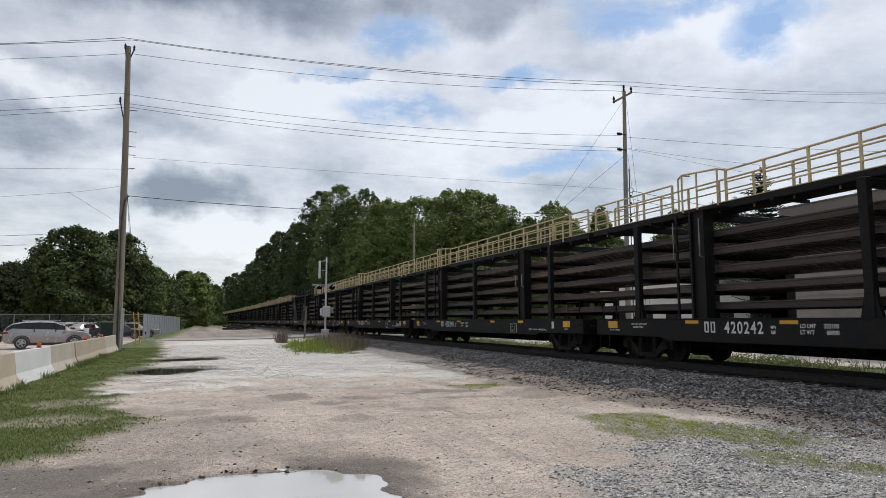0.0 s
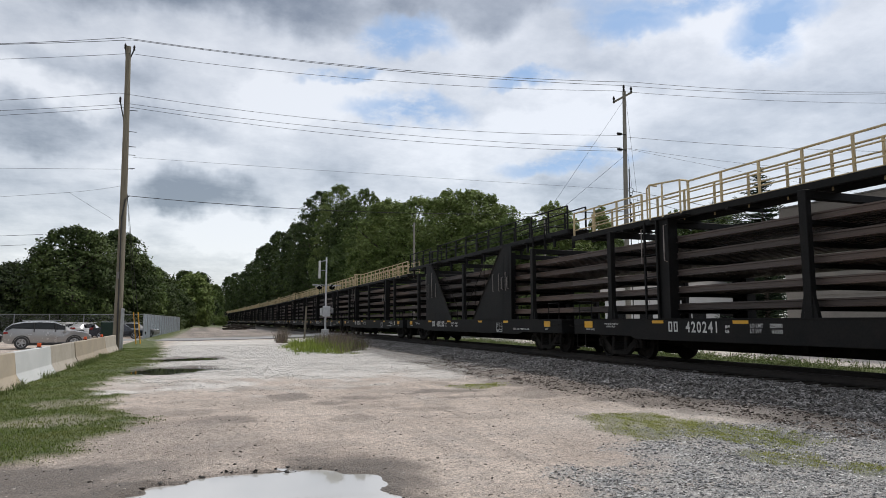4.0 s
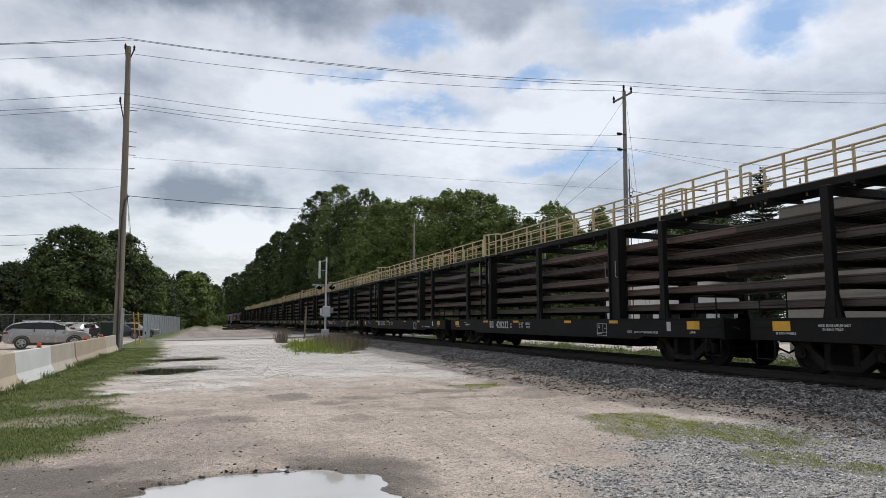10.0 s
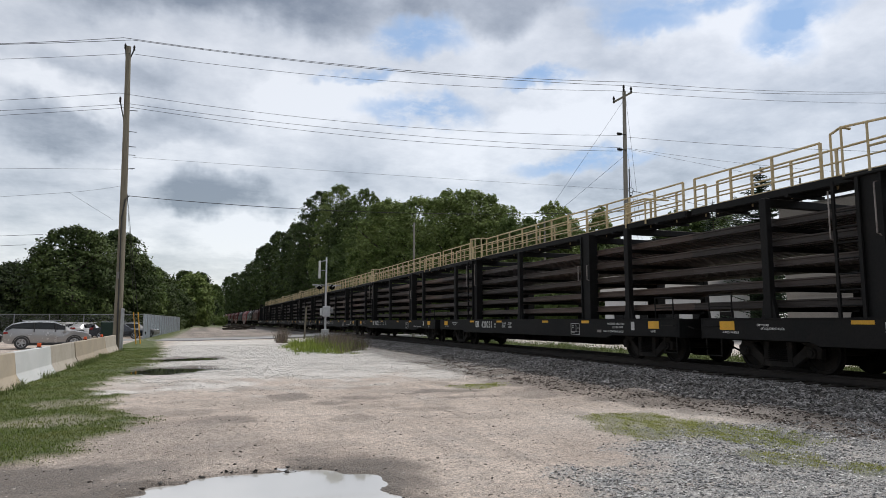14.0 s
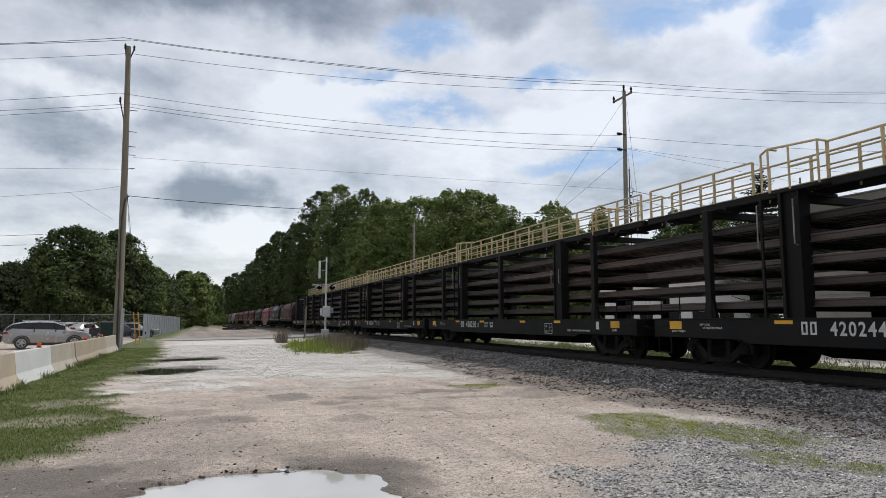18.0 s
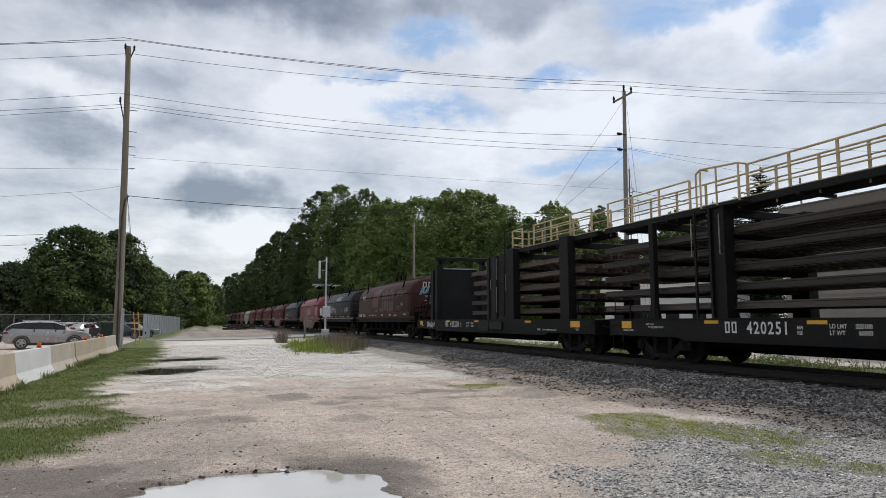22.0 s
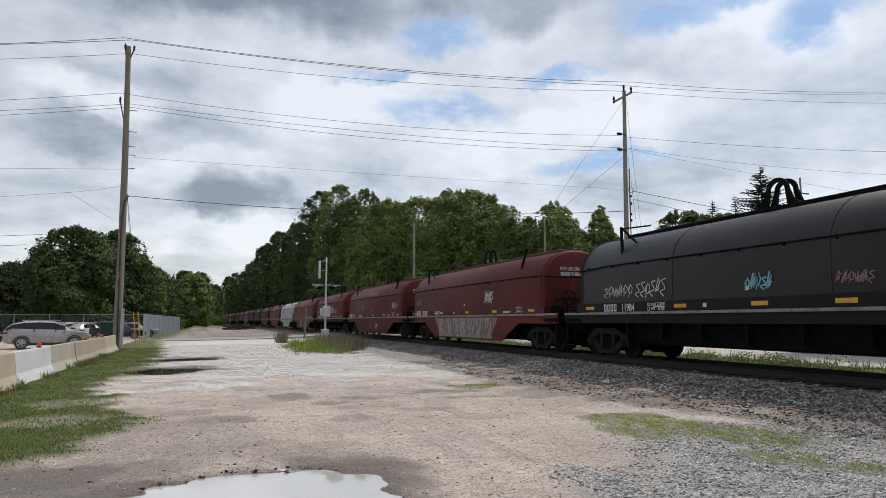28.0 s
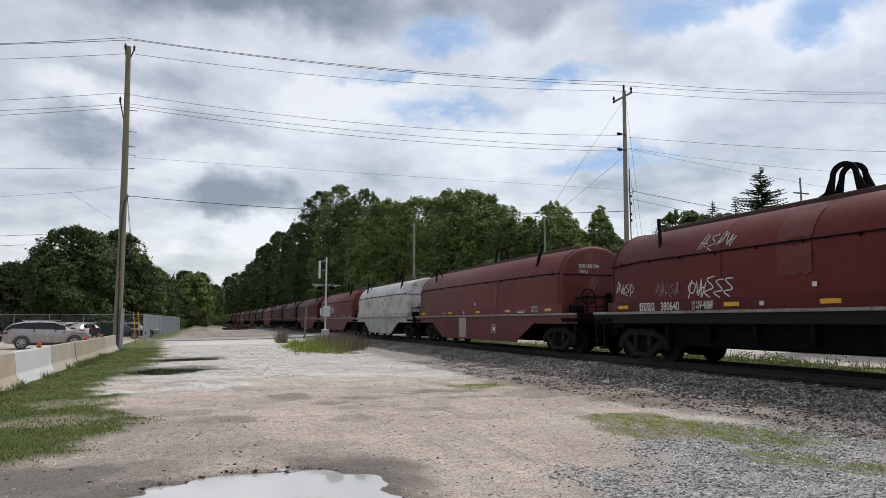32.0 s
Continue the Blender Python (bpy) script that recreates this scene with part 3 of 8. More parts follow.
DAMP_SPOTS += [(-0.4, 10.8, 1.3, 1.7, 0, 62, 0.42), (0.7, 9.2, 1.5, 0.8, 0, 63, 0.38), (-1.0, 13.6, 0.9, 1.0, 0, 64, 0.35), (0.6, 14.6, 1.2, 0.7, 0, 65, 0.25),
               (-1.6, 8.4, 0.9, 0.9, 0, 54, 1.1), (-0.7, 8.5, 0.8, 0.7, 0, 55, 0.75), (-1.3, 7.4, 0.8, 0.6, 0, 56, 1.0), (3.4, 14.65, 0.5, 0.4, 0, 57, 0.75), (2.65, 13.9, 0.5, 0.28, 0, 58, 0.6), (0.64, 11.86, 0.45, 0.32, 0, 59, 0.75), (7.3, 13.5, 0.6, 0.3, 0, 60, 0.7), (5.56, 13.87, 0.9, 0.22, 0, 61, 0.7),
               (-2.0, 7.6, 0.7, 0.6, 0, 49, 0.75), (-1.3, 8.1, 0.9, 0.45, 10, 50, 0.55), (-2.6, 9.2, 0.5, 0.4, 0, 51, 0.6), (2.6, 11.6, 0.5, 0.35, 0, 52, 0.5), (4.2, 12.4, 0.7, 0.3, 0, 53, 0.5)]
spot = random.Random(17)
for k in range(60):
    DAMP_SPOTS.append((spot.uniform(-1.0, 8.2), spot.uniform(6.5, 26) + 2, spot.uniform(0.15, 0.9), spot.uniform(0.12, 0.5), spot.uniform(-20, 20), 400 + k, spot.uniform(0.12, 0.45)))
ground_sheet()


def water_material(name, base_tone, ior):
    m, nt, out = nodes_of(name)
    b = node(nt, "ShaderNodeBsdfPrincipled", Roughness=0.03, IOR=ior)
    b.inputs["Base Color"].default_value = (base_tone, base_tone * 0.98, base_tone * 0.94, 1)
    tc = nt.nodes.new("ShaderNodeTexCoord")
    bp = node(nt, "ShaderNodeBump", Strength=0.02, Distance=0.01)
    nt.links.new(noise_of(nt, tc.outputs["Object"], 3.0, 2), bp.inputs["Height"])
    nt.links.new(bp.outputs["Normal"], b.inputs["Normal"])
    nt.links.new(b.outputs[0], out.inputs["Surface"])
    return m


# near puddle: reflected sky brightness is put into its pale base, with raised IOR
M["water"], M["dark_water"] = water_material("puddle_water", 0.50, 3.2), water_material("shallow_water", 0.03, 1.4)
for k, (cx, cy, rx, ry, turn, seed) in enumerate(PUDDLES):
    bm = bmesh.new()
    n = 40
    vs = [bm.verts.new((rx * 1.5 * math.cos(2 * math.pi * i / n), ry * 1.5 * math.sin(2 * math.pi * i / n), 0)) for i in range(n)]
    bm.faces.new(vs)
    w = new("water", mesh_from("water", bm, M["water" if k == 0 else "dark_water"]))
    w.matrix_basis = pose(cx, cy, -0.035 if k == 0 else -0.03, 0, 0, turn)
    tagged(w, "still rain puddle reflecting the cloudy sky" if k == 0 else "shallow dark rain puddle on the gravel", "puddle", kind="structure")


# ======== track ========
def bend(y):
    """Sideways shift of the track towards the far end, and its slope."""
    e = max(0.0, y - 100.0)
    return 8.4e-5 * e * e, 1.68e-4 * e


def on_track(y, z=RAIL_Z):
    b, slope = bend(y)
    return pose(TRACK_X - b, y, z, 0, 0, math.degrees(math.atan(slope)))


RAIL_OUTLINE = [(-0.07, 0), (0.07, 0), (0.07, 0.012), (0.012, 0.03), (0.012, 0.13), (0.036, 0.14), (0.036, 0.175), (-0.036, 0.175), (-0.036, 0.14), (-0.012, 0.13), (-0.012, 0.03), (-0.07, 0.012)]


def stones(name, pts, sizes, material, label, category, seed):
    """Many loose crushed stones in one mesh."""
    rng = np.random.default_rng(seed)
    base = np.array([(-1, -1, -0.6), (1, -0.8, -0.6), (0.9, 1, -0.6), (-0.8, 0.9, -0.6), (-0.6, -0.5, 0.7), (0.6, -0.6, 0.55), (0.5, 0.6, 0.75), (-0.5, 0.5, 0.5)]) * 0.5
    quad = np.array([(0, 1, 5, 4), (1, 2, 6, 5), (2, 3, 7, 6), (3, 0, 4, 7), (4, 5, 6, 7)])
    n = len(pts)
    v = base[None] * (1 + rng.uniform(-0.35, 0.35, (n, 8, 3))) * sizes[:, None, None] * rng.uniform(0.6, 1.3, (n, 1, 3))
    a = rng.uniform(0, 2 * np.pi, (2, n))
    for i, (p, q) in enumerate(((0, 1), (1, 2))):
        c, s = np.cos(a[i])[:, None], np.sin(a[i])[:, None]
        v[..., p], v[..., q] = v[..., p] * c - v[..., q] * s, v[..., p] * s + v[..., q] * c
    v[..., 2] *= 0.62
    v = v + np.asarray(pts)[:, None, :]
    f = quad[None] + (np.arange(n) * 8)[:, None, None]
    return tagged(new(name, raw_mesh(name, v.reshape(-1, 3), f.reshape(-1, 4), material)), label, category, kind="stuff")


def bank_height(x, y):
    foot = np.interp(y, BANK[:, 0], BANK[:, 1])
    rise = soft(x, foot - 0.2, 11.9) * 0.235 + 0.02
    fall = 1 - soft(x, 15.2, 17.6)
    return rise * fall + 0.09


def build_track():
    track = thing("railway_track", "single railway track on grey crushed-stone ballast", "railway track", kind="structure")
    ys = np.concatenate([np.arange(-40, 100, 1.0), np.arange(100, 420, 8.0)])
    for side in (-1, 1):
        bm = bmesh.new()
        rings = []
        for y in ys:
            m = on_track(y, RAIL_Z - 0.175) @ Matrix.Translation((side * 0.7535, 0, 0))
            rings.append([bm.verts.new(m @ Vector((u, 0, v))) for u, v in RAIL_OUTLINE])
        k = len(RAIL_OUTLINE)
        for a, b in zip(rings, rings[1:]):
            for i in range(k):
                bm.faces.new((a[i], a[(i + 1) % k], b[(i + 1) % k], b[i]))
        part("rail", bm, M["steel_rail"], track, "rusty running rail with worn head")
    tie = None
    y = -20.0
    while y < 110:
        if tie is None:
            bm = bmesh.new()
            box(bm, -1.3, 1.3, -0.115, 0.115, -0.18, 0)
            tie = part("tie", bm, M["tie"], track, bevel=0.012)
            o = tie
        else:
            o = again("tie", tie, track)
        o.matrix_basis = on_track(y, RAIL_Z - 0.178) @ pose(random.uniform(-0.04, 0.04), 0, 0, 0, 0, random.uniform(-0.8, 0.8))
        y += 0.54
    # ballast bed
    xs, yy = np.linspace(8.2, 17.8, 60), np.concatenate([np.arange(-40, 3, 2.0), np.arange(3, 60, 0.25), np.arange(60, 110, 2.0), np.arange(110, 420, 10.0)])
    gx, gy = np.meshgrid(xs, yy)
    gz = bank_height(gx, gy) + lumps(gx, gy, 7, (0.4, 0.012), (0.15, 0.012)) - 0.035
    shift = np.array([bend(q)[0] for q in yy])[:, None]
    inside = soft(gx, np.interp(gy, BANK[:, 0], BANK[:, 1]) - 0.5, np.interp(gy, BANK[:, 0], BANK[:, 1])) * (1 - soft(gx, 16.8, 17.6))
    gz = gz * inside - 0.15 * (1 - inside)
    i = np.arange((len(yy) - 1) * 60).reshape(-1, 60)[:, :-1].ravel()
    bed = raw_mesh("ballast_bed", np.stack([(gx - shift).ravel(), gy.ravel(), gz.ravel()], 1), np.stack([i, i + 1, i + 61, i + 60], 1), M["ballast_bed"], True)
    tagged(new("ballast_bed", bed), "grey crushed-stone ballast bed", "ballast", kind="structure")
    rng = np.random.default_rng(3)
    n = 52000
    y = 4 + 46 * rng.random(n) ** 1.6
    foot = np.interp(y, BANK[:, 0], BANK[:, 1]) + lumps(y * 0, y, 643, (2.0, 0.16))
    x = foot - 0.1 + (12.5 - foot) * rng.random(n) ** 0.9 + rng.normal(0, 0.10, n) - 1.3 * rng.random(n) ** 14
    stones("ballast_stones", np.stack([x, y, bank_height(x, y) * soft(x, foot - 0.4, foot) - 0.004], 1), (rng.uniform(0.022, 0.055, n) + 0.05 * rng.random(n) ** 9), M["ballast"], "loose grey crushed-stone ballast", "ballast", 4)


M["ballast_bed"] = surface("ballast_fines", (0.10, 0.088, 0.078), (0.165, 0.146, 0.130), 0.7, 22, 0.95, bump=1.0, dirt=(0.075, 0.065, 0.055), vary=0)
build_track()


# ======== running gear ========
SIDE_FRAME = [[(-1.04, 0.58), (-0.72, 0.62), (-0.5, 0.74), (0.5, 0.74), (0.72, 0.62), (1.04, 0.58), (1.04, 0.70), (0.78, 0.78), (0.52, 0.92), (-0.52, 0.92), (-0.78, 0.78), (-1.04, 0.70)],
              [(-0.42, 0.11), (0.42, 0.11), (0.38, 0.27), (-0.38, 0.27)], [(-0.40, 0.27), (-0.24, 0.27), (-0.24, 0.74), (-0.40, 0.74)], [(0.24, 0.27), (0.40, 0.27), (0.40, 0.74), (0.24, 0.74)],
              [(-0.42, 0.11), (-0.38, 0.32), (-0.72, 0.60), (-0.84, 0.42)], [(0.42, 0.11), (0.84, 0.42), (0.72, 0.60), (0.38, 0.32)],
              [(-1.13, 0.34), (-0.70, 0.36), (-0.68, 0.60), (-1.0, 0.64), (-1.15, 0.56)], [(1.13, 0.34), (1.15, 0.56), (1.0, 0.64), (0.68, 0.60), (0.70, 0.36)]]


def wheel_bm(bm, x, face):
    """One spoked-less rail wheel: tread, flange and dished plate."""
    n = 28
    prof = [(-0.065, 0.16), (-0.065, 0.40), (-0.07, 0.487), (-0.04, 0.487), (-0.035, 0.462), (0.065, 0.455), (0.065, 0.385), (0.03, 0.37), (0.02, 0.2), (0.07, 0.16), (0.07, 0.0)]
    rings = []
    for u, r in prof:
        rings.append([bm.verts.new((x + face * u, r * math.cos(2 * math.pi * k / n), r * math.sin(2 * math.pi * k / n))) for k in range(n)])
    for a, b in zip(rings, rings[1:]):
        for k in range(n):
            bm.faces.new((a[k], a[(k + 1) % n], b[(k + 1) % n], b[k]))


def add_truck(car, y, shared):
    """A two-axle bogie: bolster, two cast side frames with springs and bearing caps, two wheelsets."""
    if not shared:
        bm = boxes((-1.0, 1.0, -0.23, 0.23, 0.30, 0.68), (-0.35, 0.35, -0.32, 0.32, 0.68, 0.74), (-0.72, 0.72, -0.36, 0.36, 0.20, 0.46))
        shared["bolster"] = mesh_from("bogie", bm, M["dark"], bevel=0.02)
        bm = bmesh.new()
        for q in SIDE_FRAME:
            slab(bm, q, "x", -0.07, 0.07)
        shared["frame"] = mesh_from("side_frame", bm, M["truck"], bevel=0.015)
        bm = bmesh.new()
        # one row of coils drawn as a continuous ribbed block
        prof = []
        for k in range(6):
            prof += [(0.24 + 0.045 * k, 0.078), (0.262 + 0.045 * k, 0.078), (0.264 + 0.045 * k, 0.055), (0.283 + 0.045 * k, 0.055)]
        spring_rows = [[bm.verts.new((r * c, s * 0.24 + r * 0.3 * q, z)) for c, s, q in ((-1, -1, -1), (-1, 1, 1), (1, 1, 1), (1, -1, -1))] for z, r in prof]
        for a, b in zip(spring_rows, spring_rows[1:]):
            for k in range(4):
                bm.faces.new((a[k], a[(k + 1) % 4], b[(k + 1) % 4], b[k]))
        bm.faces.new(spring_rows[0])
        bm.faces.new(spring_rows[-1])
        shared["springs"] = mesh_from("spring", bm, M["dark"])
        bm = bmesh.new()
        ring_disc(bm, (0, 0, 0), "x", 0.115, 0.16, 14)
        ring_disc(bm, (-0.09, 0, 0), "x", 0.07, 0.05, 10)
        shared["cap"] = mesh_from("bearing_cap", bm, M["truck"], bevel=0.01)
        bm = bmesh.new()
        wheel_bm(bm, -0.75, -1)
        wheel_bm(bm, 0.75, 1)
        tube(bm, [(-0.95, 0, 0), (0.95, 0, 0)], 0.08, 10)
        shared["wheelset"] = mesh_from("wheelset", bm, M["wheel"], smooth=True)
        bm = boxes((-1.0, 1.0, -0.05, 0.05, 0.3, 0.42))
        shared["brake"] = mesh_from("brake_beam", bm, M["dark"], bevel=0.01)
    bogie = new("bogie", shared["bolster"])
    bogie.parent = car
    bogie.matrix_basis = pose(0, y, 0)

    def sub(name, key, *p):
        o = new(name, shared[key])
        o.parent = bogie
        o.matrix_basis = pose(*p)
        return o
    for sx in (-1, 1):
        sub("side_frame", "frame", sx * 1.02, 0, 0)
        sub("spring", "springs", sx * 1.02, 0, 0)
        for sy in (-0.915, 0.915):
            sub("bearing_cap", "cap", sx * 1.06, sy, 0.457, 0, 0, 0 if sx < 0 else 180)
    for sy in (-0.57, 0.57):
        sub("brake_beam", "brake", 0, sy, 0)
    for sy in (-0.915, 0.915):
        sub("wheelset", "wheelset", 0, sy, 0.457)


def add_coupler(car, y, way):
    bm = boxes((-0.09, 0.09, min(y, y + way * 0.62), max(y, y + way * 0.62), 0.72, 0.92), (-0.17, 0.15, min(y + way * 0.55, y + way * 0.83), max(y + way * 0.55, y + way * 0.83), 0.66, 0.98))
    part("coupler", bm, M["dark"], car, bevel=0.02)
    bm = bmesh.new()
    tube(bm, [(0.45, y, 0.8), (0.42, y + way * 0.3, 0.55), (0.3, y + way * 0.6, 0.36), (0.1, y + way * 0.8, 0.5)], 0.03, 6)
    part("air_hose", bm, M["dark"], car)


M["truck"] = surface("cast_steel", (0.016, 0.0145, 0.0135), (0.028, 0.025, 0.022), 3, 30, 0.82, bump=0.2, dirt=(0.042, 0.034, 0.028), spec=0.2)
GEAR = {}


# ======== rail flatcars ========
TIERS = (1.44, 1.90, 2.36, 2.82, 3.28)
POSTS = (-7.22, -0.06, 7.05)
WIDE = (-4.98, 4.50)
LEAD, TAIL = -9.46, 9.12      # the two ends of a flatcar from its middle


def bars(parent, x, y0, y1, zs, step, name="railing", material=None, foot=0.30):
    """A pipe railing: posts and long bars, each one part."""
    mt = material or M["railing"]
    n = max(2, int(round((y1 - y0) / step)) + 1)
    post = None
    for k in range(n):
        y = y0 + (y1 - y0) * k / (n - 1)
        if post is None:
            bm = boxes((-0.028, 0.028, -0.028, 0.028, zs[-1] - foot, zs[0]))
            post = part(name + "_post", bm, mt, parent, bevel=0.006)
            post.matrix_basis = pose(x, y, 0)
        else:
            again(name + "_post", post, parent, pose(x, y, 0))
    for z in zs:
        bm = bmesh.new()
        tube(bm, [(x, y0, z), (x, y1, z)], 0.026 if z == zs[0] else 0.02, 6)
        part(name + "_bar", bm, mt, parent)


def flatcar_base(last=False):
    """A long black flatcar: sills, deck, bogies and couplers."""
    car = thing("rail_flatcar", "black steel flatcar carrying stacked lengths of rail, catwalk on top", "railway car", "rail train cars")
    deck = boxes((-1.42, 1.42, LEAD, TAIL, 1.08, 1.15))
    for k in range(-12, 12):
        box(deck, -1.38, 1.38, k * 0.78 - 0.05, k * 0.78 + 0.05, 0.9, 1.08)
    part("deck", deck, M["dark"], car, bevel=0.008)
    side = [(LEAD, 0.72), (-6.35, 0.72), (-6.1, 0.62), (5.75, 0.62), (6.0, 0.72), (TAIL, 0.72), (TAIL, 1.19), (LEAD, 1.19)]
    for s in (-1, 1):
        bm = bmesh.new()
        slab(bm, side, "x", s * 1.5, s * 1.43)
        part("side_sill", bm, M["black"], car, bevel=0.01)
        bm = boxes((min(s * 1.5, s * 1.36) - (0.012 if s < 0 else 0), max(s * 1.5, s * 1.36) + (0.012 if s > 0 else 0), LEAD, TAIL, 1.19, 1.215))
        part("sill_flange", bm, M["black"], car)
    bm = bmesh.new()
    slab(bm, [(-9.0, 0.62), (-6.0, 0.62), (-4.6, 0.34), (4.6, 0.34), (6.0, 0.62), (9.0, 0.62), (9.0, 1.05), (-9.0, 1.05)], "x", -0.34, 0.34)
    part("centre_sill", bm, M["dark"], car, bevel=0.01)
    for s, end, axle in ((-1, LEAD, -7.55), (1, TAIL, 7.2)):
        bm = boxes((-1.5, 1.5, min(end - s * 0.06, end + s * 0.03), max(end - s * 0.06, end + s * 0.03), 0.70, 1.2))
        part("end_sill", bm, M["black"], car, bevel=0.012)
        add_truck(car, axle, GEAR)
        add_coupler(car, end + s * 0.02, s)
        # corner step hanging below the sill
        a, b = sorted((end - s * 0.12, end - s * 0.62))
        bm = bmesh.new()
        tube(bm, [(-1.47, a, 0.74), (-1.47, a, 0.30), (-1.47, b, 0.30), (-1.47, b, 0.74)], 0.02, 6)
        part("stirrup_step", bm, M["truck"], car)
        bm = bmesh.new()
        tube(bm, [(-1.5, a, 1.02), (-1.57, a, 1.02), (-1.57, b, 1.02), (-1.5, b, 1.02)], 0.012, 6)
        part("side_grab", bm, M["truck"], car)
        bm = bmesh.new()
        tube(bm, [(-1.2, end + s * 0.03, 1.0), (-1.2, end + s * 0.22, 0.95), (-0.3, end + s * 0.24, 0.86)], 0.022, 6)
        part("uncoupling_lever", bm, M["truck"], car)
    bm = bmesh.new()
    tube(bm, [(-0.9, -2.6, 0.62), (-0.9, -1.5, 0.62)], 0.19, 12)
    part("air_reservoir", bm, M["dark"], car)
    bm = boxes((-1.0, -0.6, 0.4, 1.0, 0.45, 0.8))
    part("brake_valve", bm, M["dark"], car, bevel=0.02)
    for y0, y1 in ((8.15, 8.9), (-9.2, -8.45)):
        bm = bmesh.new()
        tube(bm, [(-1.44, y0, 1.2), (-1.44, y0, 1.78), (-1.44, y1, 1.78), (-1.44, y1, 1.2)], 0.022, 6)
        tube(bm, [(-1.44, y0, 1.5), (-1.44, y1, 1.5)], 0.018, 6)
        part("end_handrail", bm, M["black"], car)
    bm = bmesh.new()
    tube(bm, [(-1.2, -8.6, 0.7), (-1.2, 8.6, 0.7)], 0.025, 6)
    part("brake_pipe", bm, M["dark"], car)
    return car


def reflectors(car, spots):
    for y0, y1, z0, z1 in spots:
        part("reflector", boxes((-1.505, -1.498, min(y0, y1), max(y0, y1), z0, z1)), M["yellow"], car, "yellow reflective patch")


def rail_racks(car, railing="railing", dark=False):
    """Posts, tier bars, rails, catwalk and railings."""
    post_me = mesh_from("stanchion", boxes((-0.08, 0.08, -0.10, 0.10, 1.2, 3.93)), M["black"], bevel=0.012)
    brace = bmesh.new()
    slab(brace, [(-0.22, 1.2), (0.22, 1.2), (0.1, 1.75), (-0.1, 1.75)], "x", -0.05, 0.05)
    brace_me = mesh_from("gusset", brace, M["black"])
    wide = bmesh.new()
    slab(wide, [(-0.16, -0.27), (0.16, -0.27), (0.16, -0.22), (0.11, -0.22), (0.11, 0.22), (0.16, 0.22), (0.16, 0.27), (-0.16, 0.27), (-0.16, 0.22), (-0.11, 0.22), (-0.11, -0.22), (-0.16, -0.22)], "z", 1.2, 3.97)
    wide_me = mesh_from("wide_post", wide, M["black"])
    beam_me = mesh_from("cross_beam", boxes((-1.4, 1.4, -0.09, 0.09, 3.74, 3.92)), M["black"], bevel=0.01)
    bar_me = mesh_from("tier_bar", boxes((-1.32, 1.32, -0.07, 0.07, -0.09, 0.0)), M["black"], bevel=0.008)
    for y in POSTS + WIDE:
        for s in (-1, 1):
            o = new("stanchion" if y in POSTS else "wide_post", post_me if y in POSTS else wide_me)
            o.parent = car
            o.matrix_basis = pose(s * (1.40 if y in POSTS else 1.33), y, 0)
            if y in POSTS:
                g = new("gusset", brace_me)
                g.parent = car
                g.matrix_basis = pose(s * 1.40, y, 0)
        o = new("cross_beam", beam_me)
        o.parent = car
        o.matrix_basis = pose(0, y, 0)
        for z in TIERS:
            o = new("tier_bar", bar_me)
            o.parent = car
            o.matrix_basis = pose(0, y, z)
    bm = bmesh.new()
    slab(bm, RAIL_OUTLINE, "y", -9.76, 9.76)
    rail_me = mesh_from("loaded_rail", bm, M["load_rail"])
    rng = random.Random(11)
    for z in TIERS:
        for k in range(9):
            o = new("loaded_rail", rail_me)
            o.parent = car
            o.matrix_basis = pose(-1.18 + 0.29 * k + rng.uniform(-0.03, 0.03), 0, z)
    lift = 0.32 if dark else 0.0
    for x in (-1.22, -0.42):
        part("catwalk_beam", boxes((x - 0.04, x + 0.04, -9.6, 9.6, 3.93 + lift, 4.10 + lift)), M["black"], car, bevel=0.01)
    part("ladder_landing", boxes((-1.52, -1.2, 3.6, 5.0, 3.95 + lift, 4.0 + lift)), M["black"], car, bevel=0.008)
    grate = boxes()
    for k in range(7):
        x = -1.14 + 0.11 * k
        box(grate, x - 0.035, x + 0.035, -9.6, 9.6, 4.08 + lift, 4.105 + lift)
    part("catwalk_grating", grate, M["black"], car)
    for y in np.linspace(-8.6, 8.6, 9):
        bracket = boxes((-1.4, -0.3, y - 0.05, y + 0.05, 3.86 + lift, 3.93 + lift))
        if dark:
            box(bracket, -1.26, -1.18, y - 0.04, y + 0.04, 3.86, 3.86 + lift)
            box(bracket, -0.46, -0.38, y - 0.04, y + 0.04, 3.86, 3.86 + lift)
        part("catwalk_bracket", bracket, M["black"], car)
    zs = (4.90, 4.60, 4.30)
    if dark:
        zs = (5.26, 4.84)
        bars(car, -1.20, -9.5, 4.3, zs, 1.45, material=M["black"], foot=0.43)
        bars(car, -1.20, 5.5, 9.4, zs, 1.45, material=M["black"], foot=0.43)
        bars(car, -0.44, -9.5, 9.4, zs, 1.45, material=M["black"], foot=0.43)
    else:
        bars(car, -1.20, -9.5, 3.7, zs, 1.2)
        bars(car, -1.20, 5.7, 9.5, zs, 1.1)
        bars(car, -0.44, -9.5, 9.5, zs, 1.2)
